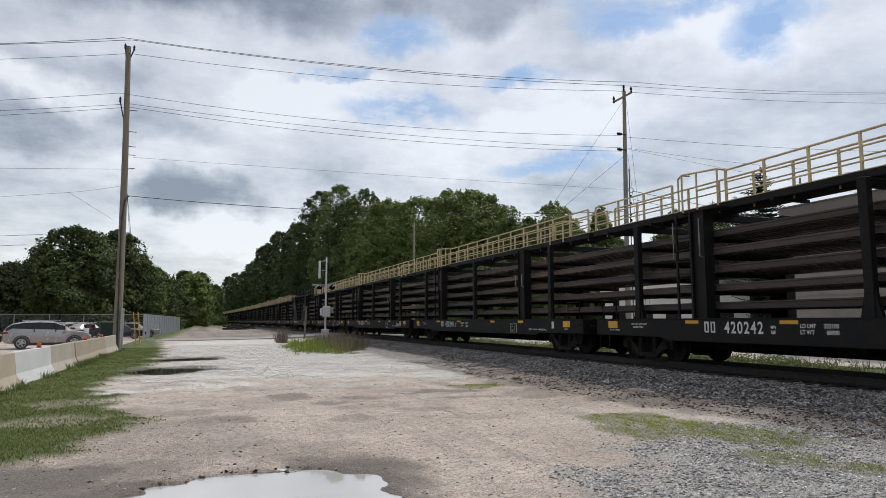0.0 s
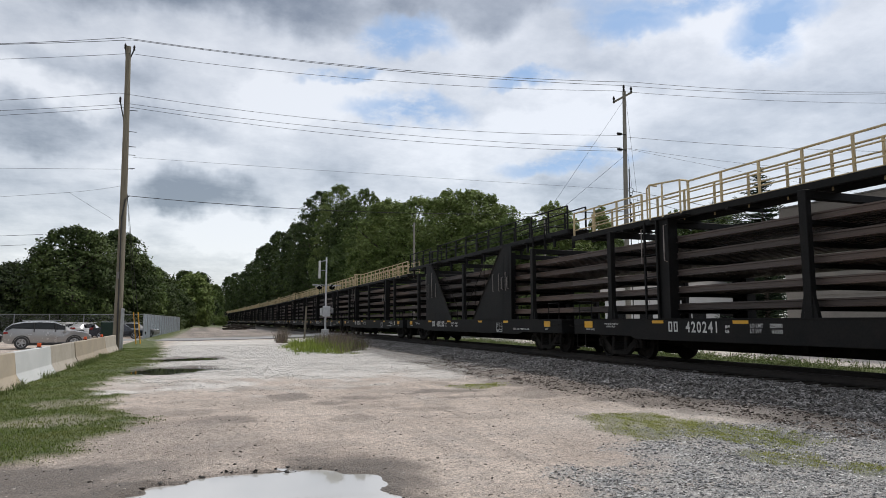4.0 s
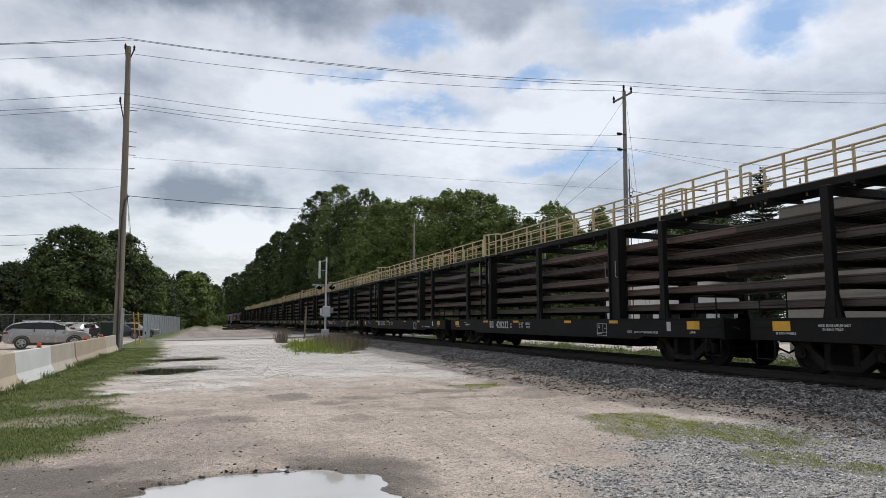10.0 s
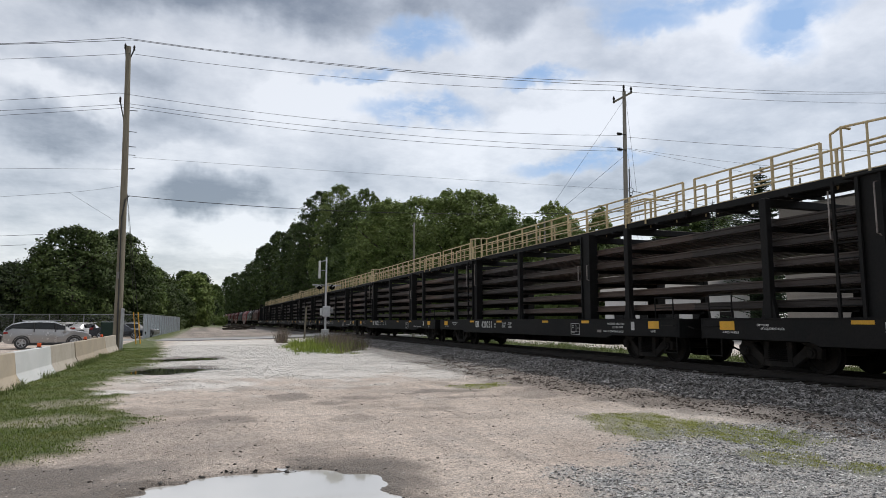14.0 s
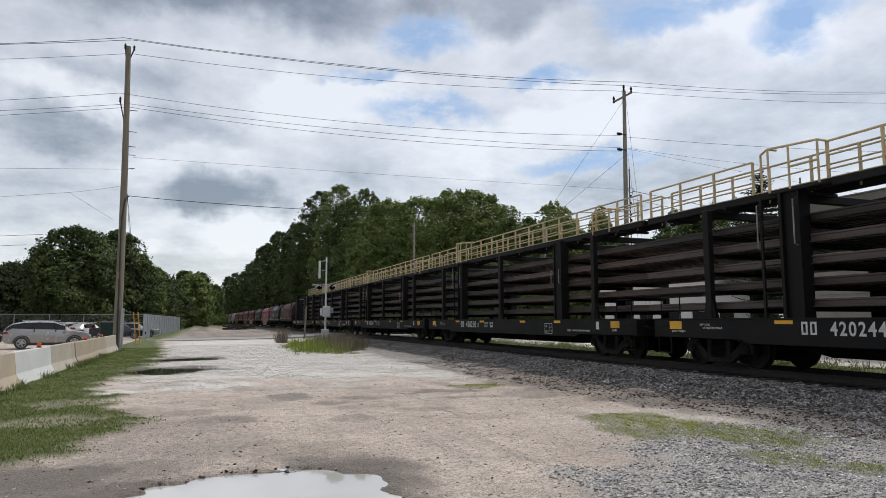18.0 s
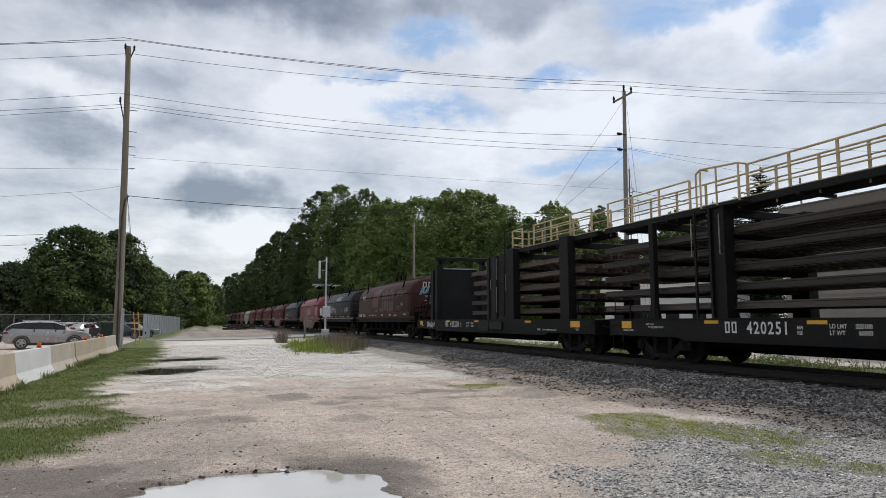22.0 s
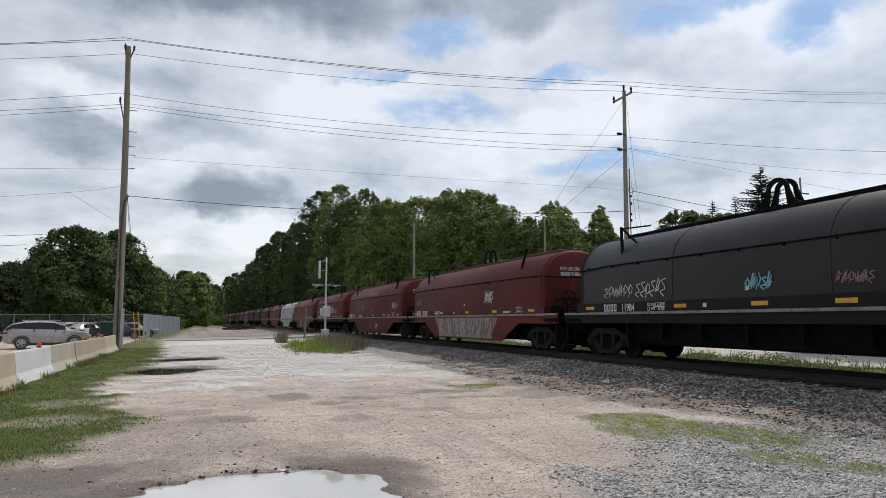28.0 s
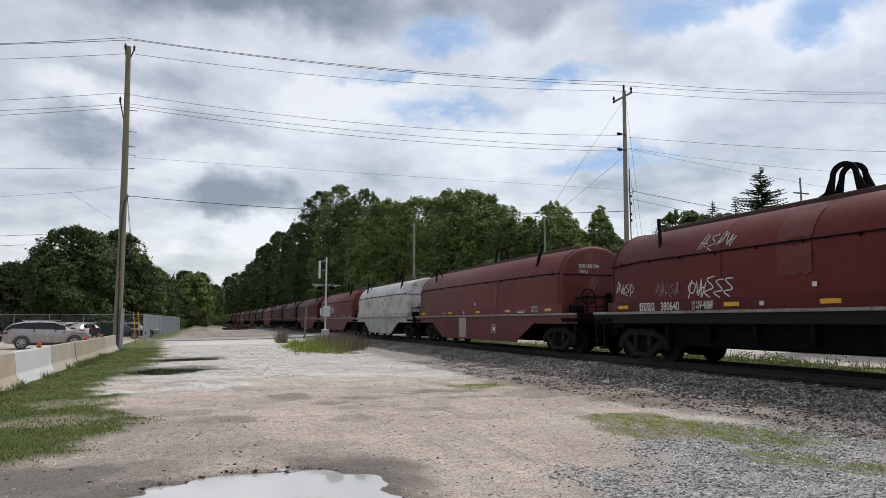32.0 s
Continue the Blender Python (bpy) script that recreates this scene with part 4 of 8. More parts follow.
    # gate and stand at the ladder
    for x0, y0, x1, y1, z0, z1 in ((-1.46, 3.72, -1.46, 3.72, 3.97, 4.92), (-1.46, 5.0, -1.46, 5.0, 3.97, 5.02), (-1.46, 3.72, -1.46, 5.0, 4.92, 5.02), (-1.46, 3.72, -1.46, 4.45, 4.5, 4.5), (-1.46, 4.45, -1.46, 4.45, 3.97, 4.98),
                                   (-1.46, 3.72, -1.2, 3.72, 4.92, 4.92), (-1.46, 5.0, -1.2, 5.0, 5.02, 5.02), (-1.2, 3.72, -1.2, 3.72, 4.1, 4.92), (-1.2, 5.45, -1.2, 5.45, 4.1, 5.02), (-1.2, 5.45, -1.46, 5.0, 5.02, 5.02)):
        gate = bmesh.new()
        tube(gate, [(x0, y0, z0), (x1, y1, z1)], 0.026, 6)
        part("gate_bar", gate, M["black"] if dark else M["railing"], car)
    for x0, y0, x1, y1, z0, z1 in ((-1.28, -7.0, -1.28, -7.0, 3.97, 4.72), (-1.28, -7.95, -1.28, -7.95, 3.97, 4.72), (-1.28, -7.0, -1.28, -7.95, 4.72, 4.72), (-1.28, -7.0, -1.28, -7.95, 4.40, 4.40), (-1.28, -7.95, -0.44, -7.95, 4.72, 4.72)):
        gate = bmesh.new()
        tube(gate, [(x0, y0, z0), (x1, y1, z1)], 0.026, 6)
        part("gate_bar", gate, M["black"] if dark else M["railing"], car)
    # handrail loops on the wide posts
    for y in (-5.2, -4.66, 4.32, 5.30):
        loop = bmesh.new()
        long = y > 0
        z0, z1 = (2.75, 3.8) if long else (2.45, 3.0)
        tube(loop, [(-1.42, y, z0), (-1.56, y, z0 + 0.04), (-1.56, y, z1 - 0.04), (-1.42, y, z1)], 0.016, 6)
        part("grab_iron", loop, M["sill_grey"], car, "pale steel grab iron")
    lad = bmesh.new()
    for y in (4.70, 5.24):
        box(lad, -1.52, -1.47, y - 0.03, y + 0.03, 1.2, 3.95)
    for z in np.arange(1.45, 3.9, 0.31):
        tube(lad, [(-1.50, 4.70, z), (-1.50, 5.24, z)], 0.018, 6)
    if not dark:
        part("ladder", lad, M["black"], car, "black steel ladder")


NUMBER_Y = 4.45


def marks_at(car, y, z, height, count, x=-1.5, pen=0.16):
    """A company's initials, as plain open frames of their size and stroke."""
    w, s = height * 0.56, height * pen
    for k in range(count):
        a = y - k * height * 0.80
        bm = boxes((x - 0.006, x, a - w, a, z, z + s), (x - 0.006, x, a - w, a, z + height - s, z + height), (x - 0.006, x, a - s, a, z + s, z + height - s), (x - 0.006, x, a - w, a - w + s, z + s, z + height - s))
        part("reporting_mark", bm, M["white_ink"], car, "plain white initials frame")


def standard_marks(car, number, limit, light, brake):
    sign(number, car, NUMBER_Y - 0.80, 0.86, 0.27, narrow=0.86, spread=1.22)
    marks_at(car, NUMBER_Y - 0.12, 0.86, 0.27, 2)
    sign("MW", car, NUMBER_Y - 2.18, 0.97, 0.075)
    sign("RSE", car, NUMBER_Y - 2.18, 0.86, 0.075)
    sign("LD LMT", car, NUMBER_Y - 2.95, 1.0, 0.085, narrow=0.95)
    sign("LT WT", car, NUMBER_Y - 2.95, 0.87, 0.085, narrow=0.95)
    sign(limit, car, NUMBER_Y - 3.52, 1.0, 0.085, narrow=0.95)
    sign(light, car, NUMBER_Y - 3.58, 0.87, 0.085, narrow=0.95)
    if brake:
        sign("HAND BRAKE APPLIES ONLY", car, -6.2, 1.03, 0.06)
        sign("ON B END TRUCK", car, -6.45, 0.93, 0.06)
    sign("2 INCH HF COMP BRAKE SHOES", car, -5.95, 0.80, 0.055, narrow=0.95)
    part("stencil_bar", boxes((-1.506, -1.5, -5.85, -5.62, 0.79, 0.87)), M["sill_grey"], car)
    sign("36 INCH WHEELS", car, 8.42, 0.855, 0.05, narrow=0.95)
    sign("L-55-05", car, -8.30, 0.83, 0.06)
    sign("HAND BRAKE APPLIES ONLY" if brake else "EMPTY LOAD", car, NUMBER_Y + 2.9, 1.03, 0.05)
    sign("ON B END TRUCK" if brake else "1/4\" ADJUSTMENT BLOCK", car, NUMBER_Y + 2.8, 0.95, 0.05)


def stencil_panel(car, y):
    """The framed inspection stencil."""
    bm = bmesh.new()
    for a in ((y - 0.27, y + 0.27, 1.05, 1.065), (y - 0.27, y + 0.27, 0.69, 0.705), (y - 0.27, y - 0.255, 0.705, 1.05), (y + 0.255, y + 0.27, 0.705, 1.05), (y - 0.255, y + 0.255, 0.78, 0.79), (y - 0.06, y - 0.05, 0.79, 1.05),
              (y + 0.1, y + 0.2, 0.98, 1.0), (y + 0.1, y + 0.2, 0.92, 0.94), (y - 0.2, y - 0.14, 0.9, 0.92), (y + 0.02, y + 0.22, 0.735, 0.755)):
        box(bm, -1.507, -1.5, a[0], a[1], a[2], a[3])
    part("stencil_panel", bm, M["white_ink"], car, "white framed inspection stencil")


FLAT_SPOTS = [(8.5, 8.03, 0.93, 1.14), (5.02, 4.54, 1.08, 1.16), (2.02, 1.54, 1.08, 1.16), (-2.0, -2.45, 1.08, 1.16), (-4.7, -5.15, 1.07, 1.16), (-8.2, -8.66, 0.93, 1.14)]
NUMBERS = ["420242", "420240", "420237", "420241", "420230", "420238", "420233", "420253", "420232", "420243", "420245", "420231", "420252", "420244", "420250", "420234", "420251"]
LIMITS = ["225100", "225200", "225200", "225000", "201500", "225000", "225000", "225100", "225100", "225300", "225200", "225300", "225300", "225400", "225100", "225100", "225100"]
LIGHTS = ["60900", "60800", "60800", "61000", "84500", "60900", "60900", "60900", "60900", "60700", "60800", "60700", "60700", "60600", "60900", "60900", "60900"]
PITCH, FIRST = 19.45, 17.76 - 4.45 - 4.37

TRAIN = []
master = flatcar_base()
rail_racks(master)
reflectors(master, FLAT_SPOTS)
stencil_panel(master, -4.3)
part("data_plate", boxes((-1.506, -1.499, -7.56, -7.40, 0.88, 1.12)), M["white_ink"], master, "white data plate")


# ======== coil cars ========
def hood_outline(top=3.85, shoulder=2.58, half=1.47, foot=1.42, n=18):
    """Cross-section of the hood, from the near foot over the top."""
    pts = [(-half - 0.02, foot), (-half, shoulder)]
    for k in range(1, n):
        a = math.pi * (1 - k / n)
        e = 0.94
        pts.append((half * math.copysign(abs(math.cos(a)) ** e, math.cos(a)), shoulder + (top - shoulder) * math.sin(a) ** e))
    return pts + [(half, shoulder), (half + 0.02, foot)]


def coil_car(color, hood_len, body_len, belly, label, name="coil_car", lugs="arch", strip="sill_grey"):
    car = thing(name, label, "railway car", "coil cars")
    h, b = hood_len / 2, body_len / 2
    outline = hood_outline()
    bm = bmesh.new()
    rows = []
    for y, k in ((-h, 0.93), (-h + 0.05, 0.975), (-h + 0.16, 1.0), (h - 0.16, 1.0), (h - 0.05, 0.975), (h, 0.93)):
        rows.append([bm.verts.new((x * k, y, 1.42 + (z - 1.42) * k)) for x, z in outline])
    for a, c in zip(rows, rows[1:]):
        for i in range(len(outline) - 1):
            bm.faces.new((a[i], a[i + 1], c[i + 1], c[i]))
    bm.faces.new(rows[0])
    bm.faces.new(rows[-1][::-1])
    part("hood", bm, M[color], car, smooth=True)
    # shoulder rod with its clips, and the stiffening bands
    for s in (-1, 1):
        bm = bmesh.new()
        pts = [(s * 1.475, -h + 0.1, 2.83), (s * 1.47, -h + 1.6, 2.86), (s * 1.47, h - 1.6, 2.86), (s * 1.48, h - 0.1, 2.78)]
        tube(bm, pts, 0.02, 6)
        for y in np.linspace(-h + 0.6, h - 0.6, 11):
            box(bm, s * 1.465 - 0.02, s * 1.465 + 0.02, y - 0.018, y + 0.018, 2.79, 2.88)
        part("shoulder_rod", bm, M["dark"], car)
        bm = boxes((min(s * 1.44, s * 1.522), max(s * 1.44, s * 1.522), -h - 0.1, h + 0.1, 1.42, 1.70))
        part("body_band", bm, M["black"] if color == "charcoal" else M[color], car, bevel=0.012)
    bm = boxes((-0.2, 0.2, -h + 1.0, h - 1.0, 3.76, 3.97))
    part("top_channel", bm, M["dark"] if color == "charcoal" else M["lug"], car, bevel=0.02)
    if lugs == "arch":
        for x in (-0.14, 0.14):
            bm = bmesh.new()
            arc = [(-0.85, 3.9), (-0.48, 4.05)] + [(-0.34 * math.cos(math.pi * k / 10), 4.36 + 0.31 * math.sin(math.pi * k / 10)) for k in range(11)] + [(0.48, 4.05), (0.85, 3.9)]
            inner = [(0.3, 3.9), (0.24, 4.3)] + [(0.24 * math.cos(math.pi * k / 8), 4.34 + 0.22 * math.sin(math.pi * k / 8)) for k in range(1, 8)] + [(-0.24, 4.3), (-0.3, 3.9)]
            slab(bm, arc + inner, "x", x - 0.03, x + 0.03)
            part("lifting_lug", bm, M["dark"], car)
    # raised weld seams over the hood, and the hinged lip along its foot
    for q in (-0.5, -0.17, 0.17, 0.5):
        bm = bmesh.new()
        y = q * hood_len
        ring_in = [(x * 1.0, z) for x, z in outline]
        ring_out = [(x * 1.006, 1.42 + (z - 1.42) * 1.004) for x, z in outline]
        if abs(q) < 0.5:
            for i in range(len(outline) - 1):
                vs = [bm.verts.new((*p[:1], yy, p[1])) for p, yy in ((ring_out[i], y - 0.03), (ring_out[i + 1], y - 0.03), (ring_out[i + 1], y + 0.03), (ring_out[i], y + 0.03))]
                bm.faces.new(vs)
            part("hood_seam", bm, M[color], car)
        else:
            s = 1 if q > 0 else -1
            yy = s * (h - 0.17)
            tube(bm, [(x * 1.004, yy, 1.42 + (z - 1.42) * 1.003) for x, z in outline], 0.016, 5)
            part("end_bead", bm, M[color], car)
    for y in (-h + 2.2, h - 2.2):
        bm = bmesh.new()
        way = 0.28 if y < 0 else -0.28
        for x in (-0.9, 0.9):
            tube(bm, [(x * 1.42, y, 3.12), (x * 1.24, y - way * 0.9, 4.06)], 0.05, 6)
            if color == "charcoal" or belly:
                tube(bm, [(x * 1.12, y + way * 1.6, 3.45), (x * 1.22, y - way * 0.7, 4.0)], 0.035, 6)
                tube(bm, [(x * 1.22, y - way * 0.9, 4.02), (x * 1.0, y + way * 3.2, 3.98)], 0.025, 6)
        part("stacking_bracket", bm, M["dark"], car)
    # body
    body_mat = M[color] if color != "white_hood" else M["white_hood"]
    for s in (-1, 1):
        bm = boxes((min(s * 1.42, s * 1.52), max(s * 1.42, s * 1.52), -b, b, 1.34, 1.42))
        part("side_sill", bm, M[strip], car, "worn side sill", bevel=0.01)
        bm = bmesh.new()
        if belly:
            slab(bm, [(-b, 1.05), (-b + 3.1, 1.05), (-b + 4.7, 0.30), (b - 4.7, 0.30), (b - 3.1, 1.05), (b, 1.05), (b, 1.34), (-b, 1.34)], "x", s * 1.46, s * 1.40)
        else:
            slab(bm, [(-b, 1.08), (b, 1.08), (b, 1.34), (-b, 1.34)], "x", s * 1.46, s * 1.40)
        part("body_side", bm, body_mat if belly else M["black"], car)
    part("floor", boxes((-1.4, 1.4, -b, b, 1.24, 1.4)), M["dark"], car)
    bm = bmesh.new()
    low = 0.34 if belly else 0.5
    slab(bm, [(-b - 0.1, 0.66), (-b + 3.2, 0.66), (-b + 4.6, low), (b - 4.6, low), (b - 3.2, 0.66), (b + 0.1, 0.66), (b + 0.1, 1.24), (-b - 0.1, 1.24)], "x", -0.4, 0.4)
    part("centre_sill", bm, M["dark"], car, bevel=0.01)
    if not belly:
        part("well_trough", boxes((-1.15, 1.15, -b + 3.3, b - 3.3, 0.46, 1.24)), M["dark"], car, bevel=0.05)
        for y in np.linspace(-b + 3.4, b - 3.4, 7):
            part("cross_bearer", boxes((-1.38, 1.38, y - 0.06, y + 0.06, 0.62, 1.24)), M["dark"], car)
        bm = bmesh.new()
        tube(bm, [(-0.85, -1.4, 0.72), (-0.85, 0.2, 0.72)], 0.2, 12)
        part("air_reservoir", bm, M["dark"], car)
    for s in (-1, 1):
        add_truck(car, s * (b - 1.9), GEAR)
        add_coupler(car, s * (b + 0.1), s)
        y0, y1 = sorted((s * h, s * b))
        part("end_platform", boxes((-1.5, 1.5, y0, y1, 1.12, 1.24)), M["dark"], car, bevel=0.01)
        bm = bmesh.new()
        for x in (-1.44, -1.0):
            tube(bm, [(x, s * (b - 0.04), 0.55), (x, s * (b - 0.04), 1.95)], 0.02, 6)
        for z in (0.6, 0.9, 1.5, 1.9):
            tube(bm, [(-1.44, s * (b - 0.04), z), (-1.0, s * (b - 0.04), z)], 0.016, 6)
        part("end_ladder", bm, M["dark"], car)
        part("brake_housing", boxes((0.35, 0.7, min(s * (h + 0.02), s * (h + 0.2)), max(s * (h + 0.02), s * (h + 0.2)), 1.5, 2.15)), M["dark"], car, bevel=0.02)
        bm = boxes((-1.2, -0.75, min(s * (h + 0.02), s * (h + 0.3)), max(s * (h + 0.02), s * (h + 0.3)), 1.24, 1.7))
        part("end_gear", bm, M["dark"], car, bevel=0.02)
    for s in (-1, 1):
        bm = bmesh.new()
        tube(bm, [(-1.40, s * (h - 0.08), 2.80), (-1.34, s * (h + 0.02), 2.80), (1.34, s * (h + 0.02), 2.80), (1.40, s * (h - 0.08), 2.80)], 0.016, 6)
        part("end_rod", bm, M["dark"], car)
        bm = bmesh.new()
        for z in (1.62, 1.95):
            tube(bm, [(-1.42, s * (b - 0.04), z), (-0.2, s * (b - 0.04), z)], 0.018, 6)
        tube(bm, [(-0.2, s * (b - 0.04), 1.2), (-0.2, s * (b - 0.04), 1.95)], 0.018, 6)
        part("end_handrail", bm, M["dark"], car)
        bm = bmesh.new()
        tube(bm, [(-1.47, s * (b - 0.1), 1.1), (-1.47, s * (b - 0.1), 0.34), (-1.47, s * (b - 0.55), 0.34), (-1.47, s * (b - 0.55), 1.1)], 0.02, 6)
        part("stirrup_step", bm, M["truck"], car)
    bm = bmesh.new()
    n, r = 20, 0.27
    tube(bm, [(-0.55 + r * math.cos(2 * math.pi * k / n), -h - 0.28, 2.0 + r * math.sin(2 * math.pi * k / n)) for k in range(n + 1)], 0.022, 6, cap=False)
    for k in range(3):
        a = math.pi * k / 3
        tube(bm, [(-0.55 + r * math.cos(a), -h - 0.28, 2.0 + r * math.sin(a)), (-0.55 - r * math.cos(a), -h - 0.28, 2.0 - r * math.sin(a))], 0.016, 5)
    tube(bm, [(-0.55, -h, 2.0), (-0.55, -h - 0.28, 2.0)], 0.05, 8)
    part("hand_brake_wheel", bm, M["dark"], car)
    for y in (-h + 0.9, -h + 4.3, -0.6, h - 5.0, h - 0.7):
        part("reflector", boxes((-1.529, -1.52, y - 0.24, y + 0.24, 1.50, 1.60)), M["yellow"], car, "yellow reflective patch")
    return car


M["lug"] = surface("rusty_lug", (0.07, 0.028, 0.024), (0.05, 0.024, 0.02), 2, 20, 0.75, bump=0.2)


# ======== the two odd flatcars ========
def control_car():
    """The car with solid side panels and a dark, taller railing."""
    car = flatcar_base()
    tagged(car, "black rail flatcar with solid triangular side panels and dark railing")
    rail_racks(car, dark=True)
    reflectors(car, FLAT_SPOTS)
    stencil_panel(car, -4.3)
    for s in (-1, 1):
        for x in (-1.49, 1.43):
            bm = bmesh.new()
            slab(bm, [(s * 5.45, 1.215), (s * 5.45, 4.22), (s * 4.55, 4.22), (s * 1.45, 1.215)], "x", x, x + 0.05)
            part("side_panel", bm, M["black"], car, "solid black steel side panel")
            bm = bmesh.new()
            tube(bm, [(x, s * 4.55, 4.24), (x, s * 1.42, 1.24)], 0.045, 6)
            part("panel_edge", bm, M["truck"], car)
            bm = bmesh.new()
            tube(bm, [(x, s * 2.7, 3.65), (x, s * 0.6, 1.85), (x, s * 0.6, 1.2)], 0.02, 6)
            for q in (0.0, 0.5):
                tube(bm, [(x, s * (2.7 - 2.1 * q), 3.65 - 1.8 * q), (x, s * (2.7 - 2.1 * q), 2.6 - 1.4 * q)], 0.018, 6)
            part("stair_handrail", bm, M["truck"], car, "worn steel stair handrail")
        for y in (5.0, 4.35, 3.75):
            bm = bmesh.new()
            tube(bm, [(-1.50, s * y, 2.4), (-1.54, s * y, 2.43), (-1.54, s * y, 3.15), (-1.50, s * y, 3.18)], 0.010, 6)
            part("grab_iron", bm, M["sill_grey"], car, "pale steel grab iron")
    return car


def last_flatcar():
    """The trailing flatcar: a portal bulkhead, bare deck, and a short rack where the rails end."""
    car = flatcar_base()
    tagged(car, "black end flatcar with portal bulkhead and a short rail rack")
    reflectors(car, [(8.55, 8.05, 0.93, 1.14), (4.2, 3.7, 1.09, 1.17), (0.5, 0.0, 1.09, 1.17), (-4.6, -5.1, 1.08, 1.16), (-8.0, -8.6, 0.93, 1.14)])
    for x in (-1.30, 1.30):
        part("bulkhead_post", boxes((x - 0.17, x + 0.17, 5.72, 6.05, 1.2, 4.2)), M["black"], car, bevel=0.015)
        part("bulkhead_post", boxes((x - 0.12, x + 0.12, 6.55, 6.95, 1.2, 3.95)), M["black"], car, bevel=0.015)
        bm = bmesh.new()
        tube(bm, [(x * 1.02, 6.95, 3.6), (x * 1.02, 8.2, 1.22)], 0.06, 6)
        part("brace", bm, M["black"], car)
        bm = bmesh.new()
        slab(bm, [(x, 4.2), (x - math.copysign(0.5, x), 4.45), (x, 4.45)], "y", 5.78, 5.98)
        part("knee_plate", bm, M["black"], car)
        part("portal_post", boxes((x - 0.1, x + 0.1, 5.78, 5.98, 4.2, 4.45)), M["black"], car)
    part("portal_beam", boxes((-1.52, 1.52, 5.76, 6.0, 4.45, 4.62)), M["black"], car, bevel=0.02)
    part("bulkhead_plate", boxes((-1.13, 1.13, 6.36, 6.42, 1.35, 4.0)), M["bulk"], car, "scuffed black bulkhead plate")
    part("bulkhead_sill", boxes((-1.13, 1.13, 5.8, 6.42, 1.16, 1.35)), M["truck"], car)
    part("bulkhead_cap", boxes((-1.13, 1.13, 6.3, 6.45, 4.0, 4.06)), M["metal"], car)
    post_me = mesh_from("rack_post", boxes((-0.16, 0.16, -0.30, 0.30, 1.2, 4.12)), M["black"], bevel=0.015)
    thin_me = mesh_from("rack_post", boxes((-0.10, 0.10, -0.10, 0.10, 1.2, 3.98)), M["black"], bevel=0.012)
    for y in (-3.30, -7.6):
        for s in (-1, 1):
            o = new("rack_post", post_me)
            o.parent = car
            o.matrix_basis = pose(s * 1.33, y, 0)
        part("cross_beam", boxes((-1.4, 1.4, y - 0.1, y + 0.1, 3.72, 3.92)), M["black"], car, bevel=0.01)
        for z in TIERS:
            part("tier_bar", boxes((-1.32, 1.32, y - 0.07, y + 0.07, z - 0.09, z)), M["black"], car)
    for y in (-1.02, -1.80, -2.86):
        for s in (-1, 1):
            o = new("rack_post", thin_me)
            o.parent = car
            o.matrix_basis = pose(s * 1.36, y, 0)
    for x in (-1.36, 1.36):
        part("rack_panel", boxes((x - 0.04, x + 0.04, -1.72, -1.10, 1.2, 3.93)), M["bulk"], car, "scuffed black side panel")
        part("rack_panel", boxes((x - 0.04, x + 0.04, -2.78, -1.88, 1.2, 3.95)), M["bulk"], car, "scuffed black side panel")
    part("tie_down_box", boxes((-1.56, -1.50, -1.2, -0.1, 0.72, 1.16)), M["bulk"], car, bevel=0.01)
    part("tie_down_box", boxes((-1.58, -1.50, -2.6, -1.3, 0.78, 1.1)), M["bulk"], car, bevel=0.01)
    lad = bmesh.new()
    for y in (-2.12, -2.72):
        box(lad, -1.50, -1.46, y - 0.015, y + 0.015, 1.3, 3.95)
    for z in np.arange(1.5, 3.85, 0.31):
        tube(lad, [(-1.49, -2.12, z), (-1.49, -2.72, z)], 0.018, 6)
    part("ladder", lad, M["truck"], car, "dark steel ladder on the rack panel")
    for y, z0, z1 in ((-2.06, 2.9, 3.85), (-2.06, 1.5, 2.6), (-1.42, 2.5, 2.95), (-2.98, 2.4, 3.1)):
        bm = bmesh.new()
        tube(bm, [(-1.44, y, z0), (-1.53, y, z0 + 0.03), (-1.53, y, z1 - 0.03), (-1.44, y, z1)], 0.014, 6)
        part("grab_iron", bm, M["sill_grey"], car, "pale steel grab iron")
    bm = bmesh.new()
    slab(bm, RAIL_OUTLINE, "y", -9.76, 0.0)
    rail_me = mesh_from("loaded_rail", bm, M["load_rail"])
    rng = random.Random(12)
    for z in TIERS:
        for k in range(9):
            o = new("loaded_rail", rail_me)
            o.parent = car
            o.matrix_basis = pose(-1.18 + 0.29 * k, 1.55 + rng.uniform(-0.35, 0.12), z)
    for x in (-1.22, -0.42):
        part("catwalk_beam", boxes((x - 0.04, x + 0.04, -9.3, -3.0, 3.93, 4.10)), M["black"], car, bevel=0.01)
    part("catwalk_grating", boxes((-1.2, -0.44, -9.3, -3.0, 4.08, 4.105)), M["black"], car)
    zs = (4.90, 4.60, 4.30)
    bars(car, -1.20, -9.0, -4.9, zs, 1.2)
    bars(car, -1.20, -3.9, -3.0, zs, 0.9)
    bars(car, -0.44, -9.0, -3.0, zs, 1.2)
    bm = bmesh.new()
    tube(bm, [(-1.2, -2.2, 4.0), (-1.2, -2.2, 5.0)], 0.03, 6)
    tube(bm, [(-1.2, -2.2, 4.98), (-1.2, -3.0, 4.98)], 0.022, 6)
    tube(bm, [(-1.2, -2.2, 4.5), (-1.2, -3.0, 4.5)], 0.022, 6)
    part("end_gate", bm, M["truck"], car, "dark steel end gate")
